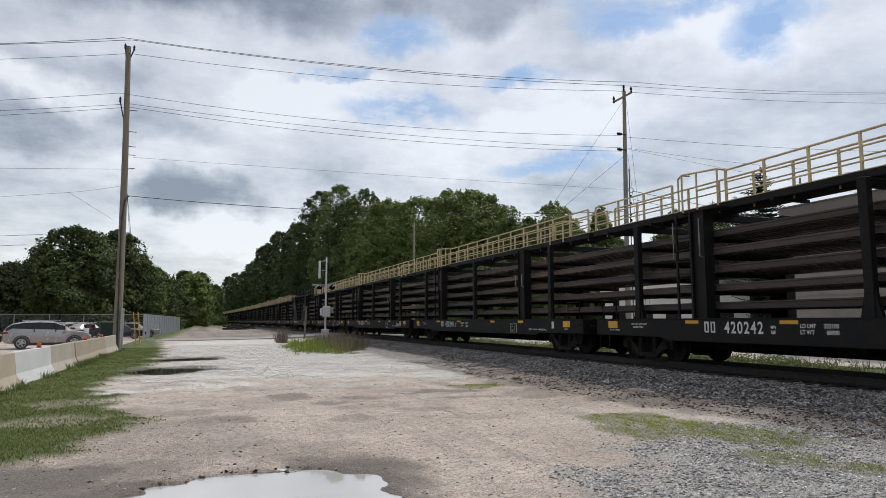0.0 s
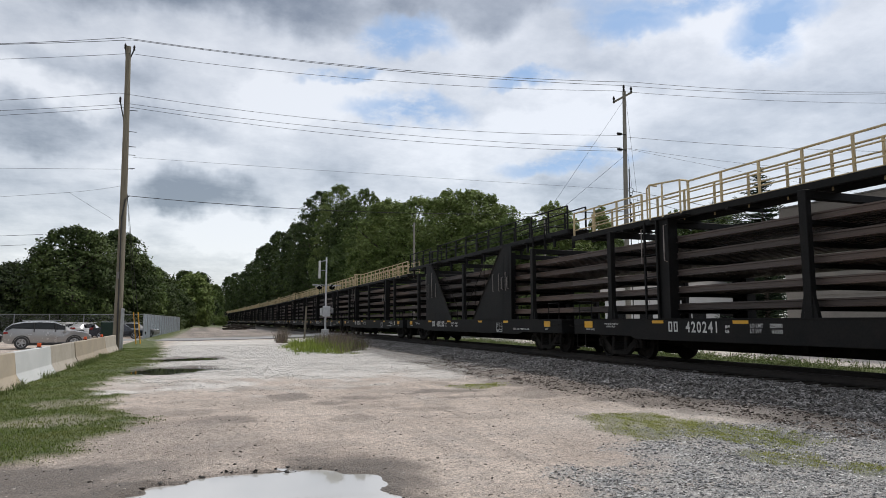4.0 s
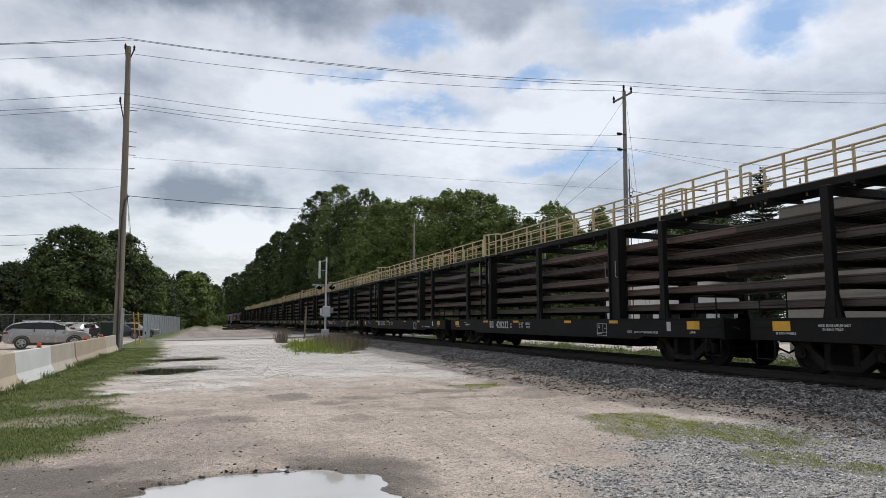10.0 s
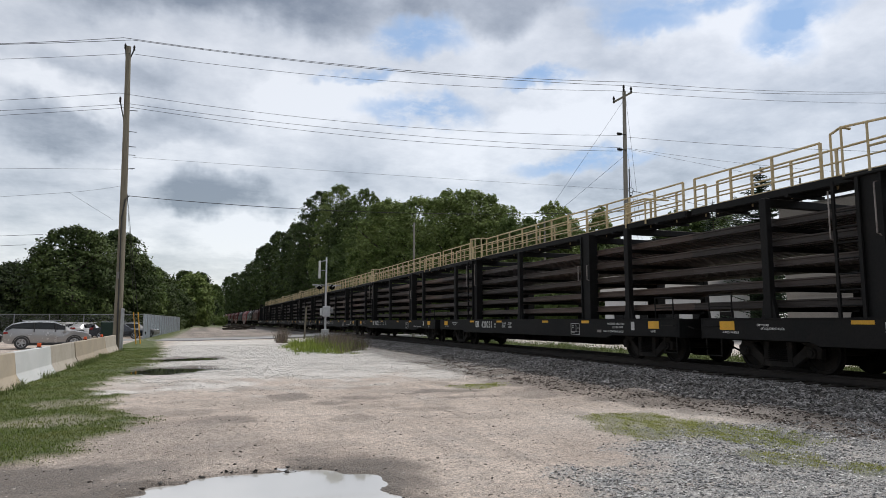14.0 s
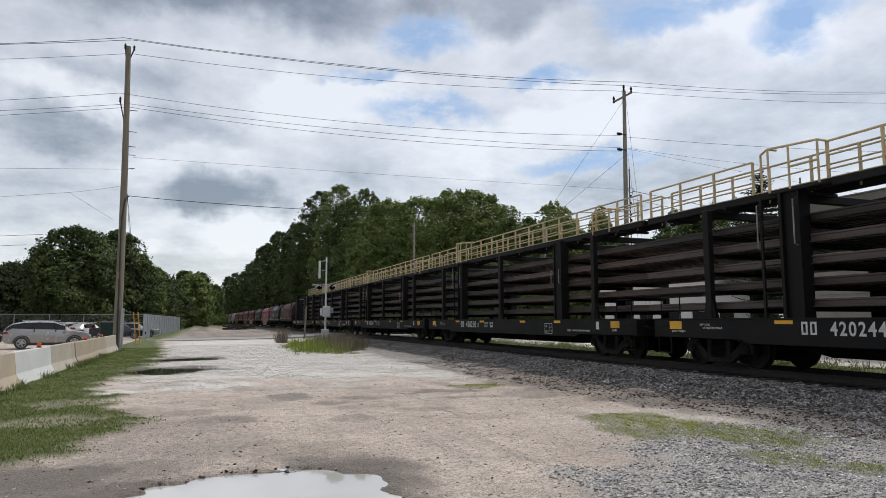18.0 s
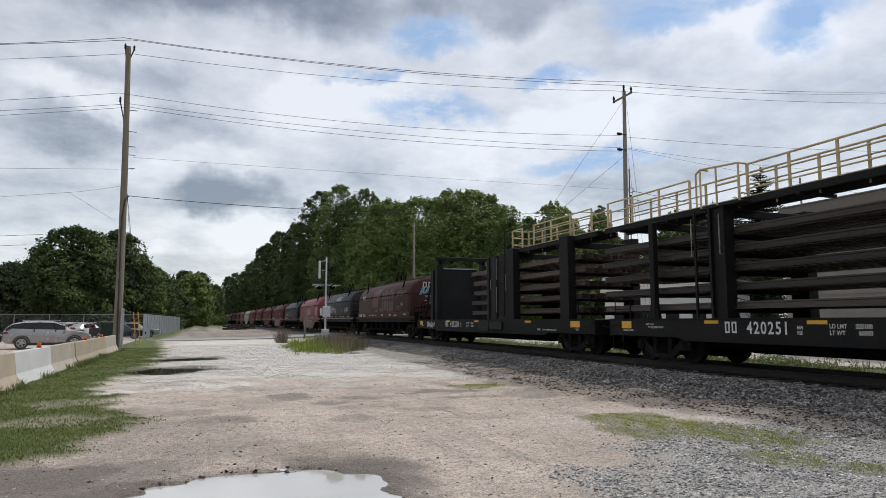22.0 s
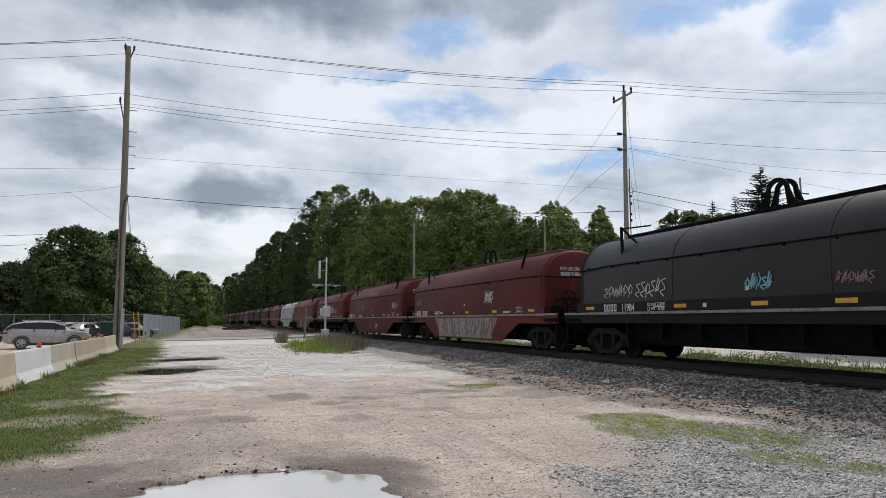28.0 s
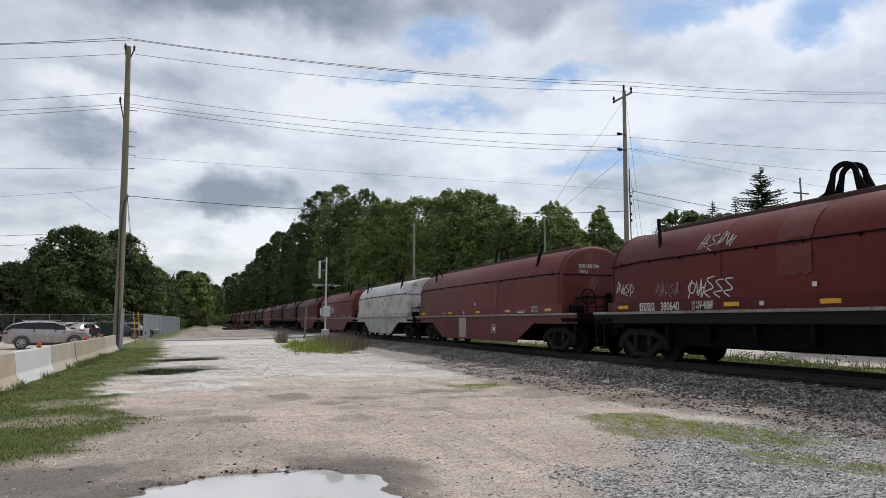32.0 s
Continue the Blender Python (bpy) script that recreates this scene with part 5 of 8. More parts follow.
    part("gate_step", boxes((-1.32, -0.4, -3.0, -2.1, 3.96, 4.0)), M["black"], car)
    for z in zs:
        bm = bmesh.new()
        tube(bm, [(-1.2, -3.0, z), (-0.44, -3.0, z)], 0.024, 6)
        part("railing_bar", bm, M["railing"], car)
    standard_marks(car, "420228", "210600", "75400", False)
    scrawl(car, 7.3, 0.80, 1.3, 0.26, 6, 901, M["graffiti_white"], flat=-1.508)
    return car


M["bulk"] = surface("scuffed_black", (0.008, 0.0085, 0.009), (0.013, 0.013, 0.013), 1.0, 12, 0.65, bump=0.1, dirt=(0.04, 0.036, 0.033), dirt_at=(0.6, 0.85), spec=0.3)


# ======== graffiti and marks of the coil cars ========
def hood_x(z, half=1.47, shoulder=2.58, top=3.85):
    """How far out the near side of the hood is at a height."""
    if z <= shoulder:
        return -half - 0.02
    q = min(0.98, (z - shoulder) / (top - shoulder))
    return -half * math.cos(math.asin(q ** (1 / 0.94))) ** 0.94 - 0.012


# pen strokes that look like hasty hand-drawn signs
GLYPHS = [[[(0, 0.1), (0.5, 1.1), (0.7, 0.4), (0.2, 0.3), (1.1, 0.9)]], [[(-0.1, 0.8), (0.3, 0.0), (0.5, 0.9), (0.7, -0.1), (1.1, 0.7)], [(0, 0.2), (1.0, 0.5)]], [[(0.5, 1), (0.0, 0.5), (0.6, 0.1), (0.9, 0.6), (0.3, 0.8), (0.2, -0.2)]],
          [[(-0.1, -0.1), (0.4, 1.2)], [(0.2, -0.1), (0.8, 1.1), (0.7, 0.0)], [(0, 0.5), (1.1, 0.3)]], [[(1.0, 0.9), (0.1, 0.8), (0.9, 0.3), (-0.1, 0.1), (0.7, -0.2)]]]


def scrawl(car, y, z, width, height, glyphs, seed, material, pen=0.022, flat=None, slant=0.15, name="graffiti", end=None):
    """A row of spray-can loops and strokes that spell nothing."""
    rng = random.Random(seed)
    bm = bmesh.new()
    strokes = []
    for g in range(glyphs):
        w = width / glyphs
        for shape in rng.choice(GLYPHS):
            lift, tall = rng.uniform(-0.06, 0.06), rng.uniform(0.85, 1.12)
            strokes.append([((g + 0.06 + 0.86 * u + rng.uniform(-0.05, 0.05)) * w, (lift + v * tall + rng.uniform(-0.04, 0.04)) * height) for u, v in shape])
    for layer, pts in enumerate(strokes):
        fine = []
        for i in range(len(pts) - 1):
            p0, p1, p2, p3 = pts[max(i - 1, 0)], pts[i], pts[i + 1], pts[min(i + 2, len(pts) - 1)]
            for k in range(7):
                t = k / 7
                fine.append(tuple(0.5 * (2 * p1[j] + (p2[j] - p0[j]) * t + (2 * p0[j] - 5 * p1[j] + 4 * p2[j] - p3[j]) * t * t + (3 * p1[j] - p0[j] - 3 * p2[j] + p3[j]) * t ** 3) for j in (0, 1)))
        fine.append(pts[-1])
        prev = None
        for i in range(len(fine)):
            a, b = fine[max(i - 1, 0)], fine[min(i + 1, len(fine) - 1)]
            d = Vector((b[0] - a[0], b[1] - a[1]))
            if d.length < 1e-5:
                continue
            n = Vector((-d.y, d.x)).normalized() * pen
            row = []
            for s in (-1, 1):
                uu, vv = fine[i][0] + slant * fine[i][1] + s * n.x, fine[i][1] + s * n.y
                zz = z + vv
                row.append(bm.verts.new((y + uu, end - 0.0012 * layer, zz) if end is not None else ((flat if flat is not None else hood_x(zz)) - 0.0012 * layer, y - uu, zz)))
            if prev:
                bm.faces.new((prev[0], row[0], row[1], prev[1]))
            prev = row
    return part(name, bm, material, car, "spray-painted graffiti scrawl")


def hood_patch(car, y0, y1, z0, z1, material, label, seed, ragged=0.03, lift=0.004):
    """A ragged sheet of old paint that follows the hood's curve."""
    rng = random.Random(seed)
    bm = bmesh.new()
    n, prev = 10, None
    tops = [rng.uniform(-ragged, ragged) for _ in range(n + 1)]
    feet = [rng.uniform(-ragged, ragged) for _ in range(n + 1)]
    for i in range(n + 1):
        y = y0 + (y1 - y0) * i / n
        row = []
        for j in range(9):
            z = z0 + feet[i] + (z1 + tops[i] - z0 - feet[i]) * j / 8
            row.append(bm.verts.new((hood_x(z) - lift, y + rng.uniform(-0.008, 0.008), z)))
        if prev:
            for j in range(8):
                bm.faces.new((prev[j], row[j], row[j + 1], prev[j + 1]))
        prev = row
    return part("paint_patch", bm, material, car, label)


def block_letters(car, y0, y1, z0, z1, count, seed):
    """Large filled graffiti letters with dark outlines on a belly side."""
    rng = random.Random(seed)
    w = (y0 - y1) / count
    bm = bmesh.new()
    slab(bm, [(y0 + 0.55, z1), (y0 - 0.35, z0), (y1 + 0.35, z0), (y1 - 0.55, z1)], "x", -1.4625, -1.4605)
    part("graffiti_ground", bm, M["graffiti_grey"], car, "smeared grey spray paint along the belly")
    for k in range(count):
        a = y0 - w * k
        q = [(a - w * rng.uniform(0.0, 0.08), z0 + rng.uniform(0, 0.05)), (a - w * rng.uniform(0.0, 0.2), z1 - rng.uniform(0, 0.05)), (a - w * rng.uniform(0.75, 0.95), z1 - rng.uniform(0, 0.1)), (a - w * rng.uniform(0.86, 1.0), z0 + rng.uniform(0, 0.06))]
        bm = bmesh.new()
        slab(bm, q, "x", -1.4655, -1.463)
        part("graffiti_fill", bm, M["graffiti_pale"], car, "pale graffiti letter")
        scrawl(car, a - 0.05, z0 + 0.05, w * 0.9, (z1 - z0) * 0.9, 2, seed + 7 * k, M["lug"], 0.016, -1.47)


def end_sign(text, car, y, x, z, height, narrow=0.8):
    """Lettering on the leading end of a hood."""
    me = letters(text, height, narrow)
    if not me.materials:
        me.materials.append(M["white_ink"])
    ob = new("lettering", me)
    ob.parent = car
    ob.matrix_basis = Matrix(((1, 0, 0, x), (0, 0, -1, y), (0, 1, 0, z), (0, 0, 0, 1)))


def initials(car, y, z, height, count=4):
    """A company's initials, as plain bars."""
    marks_at(car, y, z, height, count, -1.523)


def coil_marks():
    numbers = {1: "11980", 3: "11984", 4: "382988", 5: "383167", 6: "380640"}
    limits = {1: ("224700", "61700"), 3: ("224700", "61300"), 4: ("225200", "60800"), 5: ("225200", "60800"), 6: ("234600", "51400")}
    for k, (car, ln) in enumerate(coil_list):
        h = ln / 2
        x = -1.508
        if k in numbers:
            e = h - (0.8 if k in (4, 5) else 1.5)
            tall, ld = (0.26, 3.2) if k in (4, 5) else (0.22, 2.15)
            initials(car, e, 1.435, tall)
            sign(numbers[k], car, e - 0.95 * tall / 0.22 * 0.86 - 0.1, 1.435, tall, x=-1.532)
            sign("LD LMT " + limits[k][0], car, e - ld, 1.57, 0.085, x=-1.532, narrow=0.95)
            sign("LT WT   " + limits[k][1], car, e - ld, 1.445, 0.085, x=-1.532, narrow=0.95)
        if k in (4, 5, 7):
            sign("L 52 FT 0 IN", car, -h + 2.2, 1.62, 0.09, x=-1.532)
            sign("IL 48 FT 0 IN", car, -h + 2.2, 1.48, 0.09, x=-1.532)
            end_sign("FOR USE ON", car, -h - 0.012, -0.75, 3.05, 0.13)
            end_sign("382800 THRU 383189" if k == 4 else "THRU", car, -h - 0.012, -0.75, 2.85, 0.13)
        if k == 6:
            sign("FOR USE ON      380500", car, -h + 4.0, 2.05, 0.09, x=-1.50)
            sign("THRU      381300 ONLY", car, -h + 4.0, 1.90, 0.09, x=-1.50)
        if k == 1:
            end_sign("12075", car, -h - 0.012, -0.1, 3.2, 0.2)
            scrawl(car, -0.05, 2.98, 2.5, 0.42, 7, 21, M["graffiti_white"], 0.022)
            scrawl(car, 2.9, 1.98, 3.3, 0.38, 9, 22, M["graffiti_white"], 0.016)
            scrawl(car, -4.2, 1.95, 1.7, 0.35, 6, 23, M["graffiti_white"], 0.018)
            scrawl(car, -2.75, 1.92, 0.6, 0.3, 4, 27, M["graffiti_faint"], 0.014)
        if k == 0:
            hood_patch(car, 2.35, 0.75, 2.12, 3.30, M["patch_brown"], "faded orange-brown paint patch", 25, 0.02)
            hood_patch(car, 1.6, 0.3, 2.75, 3.42, M["patch_rose"], "pale rosy paint patch", 26, 0.05, 0.007)
            for q in range(5):
                a = -0.35 - 0.62 * q
                hood_patch(car, a, a - 0.46, 2.62, 3.12 + 0.1 * (q % 2), M["patch_rose"], "weathered pink-grey graffiti letter", 200 + q, 0.05)
                hood_patch(car, a - 0.02, a - 0.50, 1.80, 2.50, M["patch_teal"] if q in (0, 4) else M["patch_grey"], "weathered grey-green graffiti letter", 210 + q, 0.05)
                scrawl(car, a, 2.62, 0.5, 0.5, 1, 220 + q, M["graffiti_faint"], 0.014)
            scrawl(car, -4.0, 2.78, 2.0, 0.34, 7, 29, M["graffiti_faint"], 0.012)
            scrawl(car, -3.9, 1.85, 1.2, 0.3, 6, 24, M["graffiti_faint"], 0.012)
            scrawl(car, -5.0, 2.1, 0.6, 0.2, 4, 28, M["graffiti_faint"], 0.016)
            marks_at(car, 5.55, 2.72, 0.30, 4, hood_x(2.9) - 0.005, 0.13)
            initials(car, h - 0.9, 1.46, 0.2)
            sign("381284", car, h - 1.75, 1.46, 0.2, x=-1.532, narrow=0.9, spread=1.1)
            w, s = 0.24, 0.055
            for q in range(4):
                a = -0.62 + 0.36 * q
                bm = boxes((a, a + w, -h - 0.012, -h - 0.005, 3.20, 3.20 + s), (a, a + w, -h - 0.012, -h - 0.005, 3.55 - s, 3.55), (a, a + s, -h - 0.012, -h - 0.005, 3.20 + s, 3.55 - s), (a + w - s, a + w, -h - 0.012, -h - 0.005, 3.20 + s, 3.55 - s))
                part("reporting_mark", bm, M["white_ink"], car, "plain white initials frame")
            scrawl(car, -0.82, 2.78, 1.5, 0.36, 5, 27, M["graffiti_blue"], 0.03, end=-h - 0.014)
            scrawl(car, -0.55, 2.62, 1.5, 0.12, 2, 23, M["graffiti_blue"], 0.022, end=-h - 0.022)
            end_sign("FOR USE ON 11971", car, -h - 0.012, -0.5, 2.36, 0.07)
            end_sign("SERIES CARS ONLY", car, -h - 0.012, -0.4, 2.22, 0.07)
            for q, l in enumerate((0.8, 0.65)):
                part("stencil_bar", boxes((-1.497, -1.49, 1.4 - l, 1.4, 1.92 - 0.1 * q, 1.95 - 0.1 * q)), M["sill_grey"], car)
        if k == 2:
            block_letters(car, 3.4, -3.4, 0.38, 1.28, 6, 31)
            hood_patch(car, 0.6, -0.7, 1.82, 2.45, M["graffiti_pale"], "pale spray-painted letter block", 321, 0.08)
            hood_patch(car, -0.85, -1.9, 1.82, 2.5, M["graffiti_pale"], "pale spray-painted letter block", 322, 0.08)
            hood_patch(car, -4.9, -6.5, 1.80, 2.60, M["graffiti_pale"], "pale spray-painted letter block", 323, 0.08)
            scrawl(car, 0.5, 1.86, 2.3, 0.55, 5, 32, M["lug"], 0.02)
            scrawl(car, -4.9, 1.86, 1.5, 0.6, 4, 33, M["lug"], 0.02)
        if k == 3:
            scrawl(car, 5.6, 1.92, 1.5, 0.30, 6, 34, M["graffiti_white"], 0.013)
            scrawl(car, 4.0, 1.90, 1.35, 0.42, 6, 35, M["graffiti_white"], 0.014)
            scrawl(car, -2.5, 1.92, 0.85, 0.2, 6, 28, M["graffiti_faint"], 0.012)
            scrawl(car, -0.15, 1.92, 0.8, 0.28, 5, 36, M["graffiti_blue"], 0.020)
        if k == 4:
            block_letters(car, 3.6, -3.4, 0.36, 1.30, 7, 37)
            scrawl(car, -2.6, 2.0, 0.9, 0.4, 4, 38, M["graffiti_white"])
            scrawl(car, h - 0.6, 2.05, 0.9, 0.3, 4, 39, M["graffiti_faint"])
        if k == 5:
            scrawl(car, -5.6, 2.0, 1.4, 0.34, 6, 40, M["graffiti_white"], 0.011)
            hood_patch(car, 5.2, 2.6, 3.0, 3.35, M["patch_rose"], "scuffed pink patch of worn paint", 241, 0.06)
            hood_patch(car, 1.6, -1.2, 3.02, 3.3, M["patch_rose"], "scuffed pink patch of worn paint", 242, 0.06)
            scrawl(car, 5.0, 1.95, 1.0, 0.6, 3, 41, M["graffiti_faint"], 0.022)
            scrawl(car, 3.4, 1.95, 1.0, 0.65, 3, 42, M["graffiti_faint"], 0.022)
            scrawl(car, 0.9, 0.55, 3.0, 0.5, 6, 43, M["graffiti_faint"], 0.008, -1.466)
            stencil_panel_at(car, -1.4, 0.62)
        if k == 6:
            scrawl(car, 3.2, 3.0, 1.2, 0.32, 4, 44, M["graffiti_white"], 0.010)
            hood_patch(car, 0.7, -0.2, 2.92, 3.6, M["patch_worn"], "rubbed lighter patch of paint", 243, 0.05)
            hood_patch(car, 0.7, -0.2, 2.15, 2.78, M["patch_worn"], "rubbed lighter patch of paint", 244, 0.05)
            scrawl(car, 3.6, 1.80, 1.6, 0.45, 5, 45, M["graffiti_white"], 0.017)
            scrawl(car, 4.9, 1.85, 1.0, 0.3, 5, 451, M["graffiti_faint"], 0.014)
            scrawl(car, h - 0.3, 1.95, 0.9, 0.34, 4, 46, M["graffiti_white"], 0.012)
        if k == 7:
            part("paint_patch", boxes((-1.466, -1.461, 1.0, 1.9, 0.36, 1.3)), M["graffiti_pale"], car, "pale paint patch")
            stencil_panel_at(car, -2.2, 0.62)
        if k > 8 and k % 2:
            scrawl(car, 2.0, 1.9, 2.4, 0.5, 6, 60 + k, M["graffiti_faint"], 0.03)
        # small stencil bars
        for q, (yy, zz, l) in enumerate(((h - 3.9, 1.53, 0.5), (-h + 3.4, 1.52, 0.7), (-h + 3.4, 1.47, 0.6), (1.2, 1.50, 0.12), (-0.2, 1.86, 0.12))):
            part("stencil_bar", boxes((-1.53, -1.521, yy - l, yy, zz, zz + (0.028 if l > 0.2 else 0.1))), M["white_ink"], car)


def stencil_panel_at(car, y, z):
    for a in ((y - 0.22, y + 0.22, z + 0.36, z + 0.375), (y - 0.22, y + 0.22, z, z + 0.015), (y - 0.22, y - 0.205, z + 0.015, z + 0.36), (y + 0.205, y + 0.22, z + 0.015, z + 0.36), (y - 0.1, y + 0.1, z + 0.1, z + 0.28)):
        part("stencil_bar", boxes((-1.468, -1.461, *a)), M["white_ink"], car)


# ======== the train put together ========
def travelled(t):
    """Metres that the train has gone by t seconds."""
    lag = 0.45 * math.cos(math.pi / 2 * min(1.0, abs(t - 7.0) / 16.5)) ** 2
    return 14.36 * t - 0.0085 * t * t - lag + 0.18 * max(0.0, 1 - t / 3.0)


cars = []          # (thing, place of its middle on the line at the start)
for k, number in enumerate(NUMBERS):
    if k == 4:
        car = control_car()
    else:
        car = copy_thing(master, pose(0, 0, 0)) if k else master
    cars.append((car, FIRST + PITCH * k))
for (car, _place), number, a, b in zip(cars, NUMBERS, LIMITS, LIGHTS):
    standard_marks(car, number, a, b, number in ("420242", "420241", "420238", "420231", "420253"))

end_car = last_flatcar()
cars.append((end_car, FIRST + PITCH * len(NUMBERS)))

# near end and far end of each hood along the line, colour, belly
COILS = [("brown", 354.7, 368.6, False), ("charcoal", 371.6, 385.4, False), ("red", 388.4, 402.3, True), ("charcoal", 404.9, 419.0, False), ("maroon", 421.5, 437.5, True),
         ("maroon", 439.9, 455.9, True), ("maroon", 458.5, 472.6, False), ("rose", 475.6, 491.6, True), ("white_hood", 494.2, 507.7, True), ("rose", 510.0, 525.6, True)]
p = 525.5
rng = random.Random(5)
for c in ("maroon", "brown", "brown", "rose", "charcoal", "maroon", "brown", "rose", "maroon", "maroon", "brown", "maroon", "maroon", "maroon"):
    long = c in ("maroon", "rose")
    ln = 15.6 if long else 14.0
    COILS.append((c, p + 2.4, p + 2.4 + ln, long))
    p += 2.4 + ln
COIL_LABEL = {"brown": "rust-brown covered coil car with faded patches", "charcoal": "charcoal covered coil car with light graffiti", "red": "bright red covered coil car with graffiti",
              "maroon": "maroon covered coil car with pale side sill", "rose": "faded pinkish maroon covered coil car", "white_hood": "weathered white covered coil car"}
made, coil_list = {}, []
for c, a, b, belly in COILS:
    ln = round(b - a, 1)
    key = (c, ln, belly)
    if key not in made:
        made[key] = coil_car(c, ln, ln + 1.9, belly, COIL_LABEL[c], strip="brown" if c == "brown" else "sill_grey")
        car = made[key]
    else:
        car = copy_thing(made[key], pose(0, 0, 0))
    cars.append((car, (a + b) / 2 - 4.37))
    coil_list.append((car, ln))



coil_marks()
scrawl(cars[2][0], -6.6, 0.80, 1.1, 0.26, 4, 902, M["graffiti_white"], 0.016, flat=-1.508)


# ======== poles and wires ========
def insulator(bm, x, y, z, r=0.05, h=0.3):
    for k in range(4):
        ring_disc(bm, (x, y, z + h * k / 4), "z", r * (1.3 if k % 2 == 0 else 0.8), h / 4, 10)


def utility_pole(x, y, height, top, label, r=0.17, bow=0.0):
    """A tapered, slightly bowed wooden pole; top is how far its tip leans over."""
    pole = thing("utility_pole", label, "utility pole")
    bm = bmesh.new()
    tube(bm, [(top * (k / 10) ** 1.6 + bow * (1 - k / 10), 0, height * k / 10 - (0.1 if k == 0 else 0)) for k in range(11)], r, 16, r * 0.6)
    part("shaft", bm, M["wood_pole"] if r > 0.2 else M["wood_pale"], pole, smooth=True)
    pole.matrix_basis = pose(x, y, 0)
    return pole


def wire(a, b, sag=0.0, r=0.012):
    a, b = Vector(a), Vector(b)
    n = 20
    bm = bmesh.new()
    pts = [a.lerp(b, k / n) - Vector((0, 0, 4 * sag * (k / n) * (1 - k / n))) for k in range(n + 1)]
    tube(bm, pts, r, 5)
    tagged(new("overhead_wire", mesh_from("overhead_wire", bm, M["wire"], smooth=True)), "thin dark overhead cable strung between poles", "cable", "overhead cables")


near_pole = utility_pole(-4.30, 41.9, 18.0, -0.40, "tall weathered wooden utility pole behind the concrete barriers", 0.235, -0.19)
for dx, dz, foot in ((-0.26, 17.9, 16.6), (0.22, 17.85, 17.2), (-0.68, 14.6, 13.4)):
    bm = bmesh.new()
    tube(bm, [(-0.42 if dx < 0 else -0.3, 0, foot), (dx - 0.42 + (0.42 if dx == -0.68 else 0.12), 0, dz)], 0.035, 6)
    part("bracket", bm, M["dark"], near_pole)
    bm = bmesh.new()
    insulator(bm, dx - 0.42 + (0.42 if dx == -0.68 else 0.12), 0, dz)
    part("insulator", bm, M["truck"], near_pole, "dark stacked insulator")
bm = bmesh.new()
tube(bm, [(0.1, -0.2, 8.95), (-0.1, -0.26, 8.7), (-0.25, -0.25, 7.6), (-0.2, -0.25, 4.0), (-0.15, -0.25, 0.2)], 0.04, 6)
part("riser_cable", bm, M["wire"], near_pole)
part("meter_box", boxes((-0.34, -0.2, -0.30, -0.16, 4.1, 4.5)), M["trim_grey"], near_pole, bevel=0.02)
part("cable_guard", boxes((-0.02, 0.16, -0.3, -0.18, 0.0, 2.4)), M["metal"], near_pole, "pale grey cable guard", bevel=0.02)
for z in (11.4, 11.9, 12.8, 14.1, 10.6):
    part("through_bolt", boxes((-0.42, 0.28, -0.02, 0.02, z, z + 0.03)), M["dark"], near_pole)

far_pole = utility_pole(25.73, 35.69, 16.9, 0.2, "tall wooden utility pole with crossarm beyond the railway", 0.19)
bm = bmesh.new()
slab(bm, [(-0.75, 15.95), (-0.75, 16.1), (0.72, 16.95), (0.72, 16.8)], "y", -0.16, -0.06)
part("crossarm", bm, M["wood_pole"], far_pole)
for dx, z in ((-0.7, 16.05), (0.1, 16.95), (0.68, 16.9)):
    bm = bmesh.new()
    insulator(bm, dx, -0.1, z, 0.06, 0.42)
    part("insulator", bm, M["truck"], far_pole, "dark stacked insulator")
for z in (13.9, 12.85):
    bm = bmesh.new()
    tube(bm, [(0.1, -0.2, z), (-0.55, -0.2, z)], 0.03, 6)
    for k in range(3):
        ring_disc(bm, (-0.3 - 0.12 * k, -0.2, z), "x", 0.09, 0.06, 8)
    part("insulator", bm, M["truck"], far_pole)
bm = bmesh.new()
tube(bm, [(0.35 + 0.22 * math.cos(a), -0.2, 10.2 + 0.16 * math.sin(a)) for a in np.linspace(0.5, 6.6, 12)], 0.02, 5)
tube(bm, [(0.25, -0.2, 1.0), (0.25, -0.2, 11.6)], 0.035, 6)
part("service_cable", bm, M["wire"], far_pole)
bm = bmesh.new()
for z in (8.2, 8.6, 9.3, 9.8):
    ring_disc(bm, (0.33, -0.22, z), "z", 0.045, 0.16, 8)
part("line_hardware", bm, M["truck"], far_pole)

# main span between the two poles
wire((-4.96, 41.71, 18.44), (26.42, 35.19, 17.44), 0.53, 0.016)
wire((-4.51, 41.76, 18.39), (25.86, 35.60, 17.28), 0.43, 0.016)
wire((-4.59, 41.75, 17.53), (25.29, 36.01, 16.99), 0.50)
wire((-5.01, 41.70, 15.03), (25.61, 35.78, 13.90), 0.62)
wire((-4.47, 41.76, 14.46), (25.64, 35.75, 13.06), 0.42)
wire((-4.46, 41.76, 14.26), (25.64, 35.76, 12.83), 0.56)
wire((-4.12, 41.80, 11.26), (25.81, 35.63, 10.24), 0.05, 0.007)
wire((-4.31, 41.78, 8.95), (25.72, 35.70, 8.82), 0.55, 0.018)
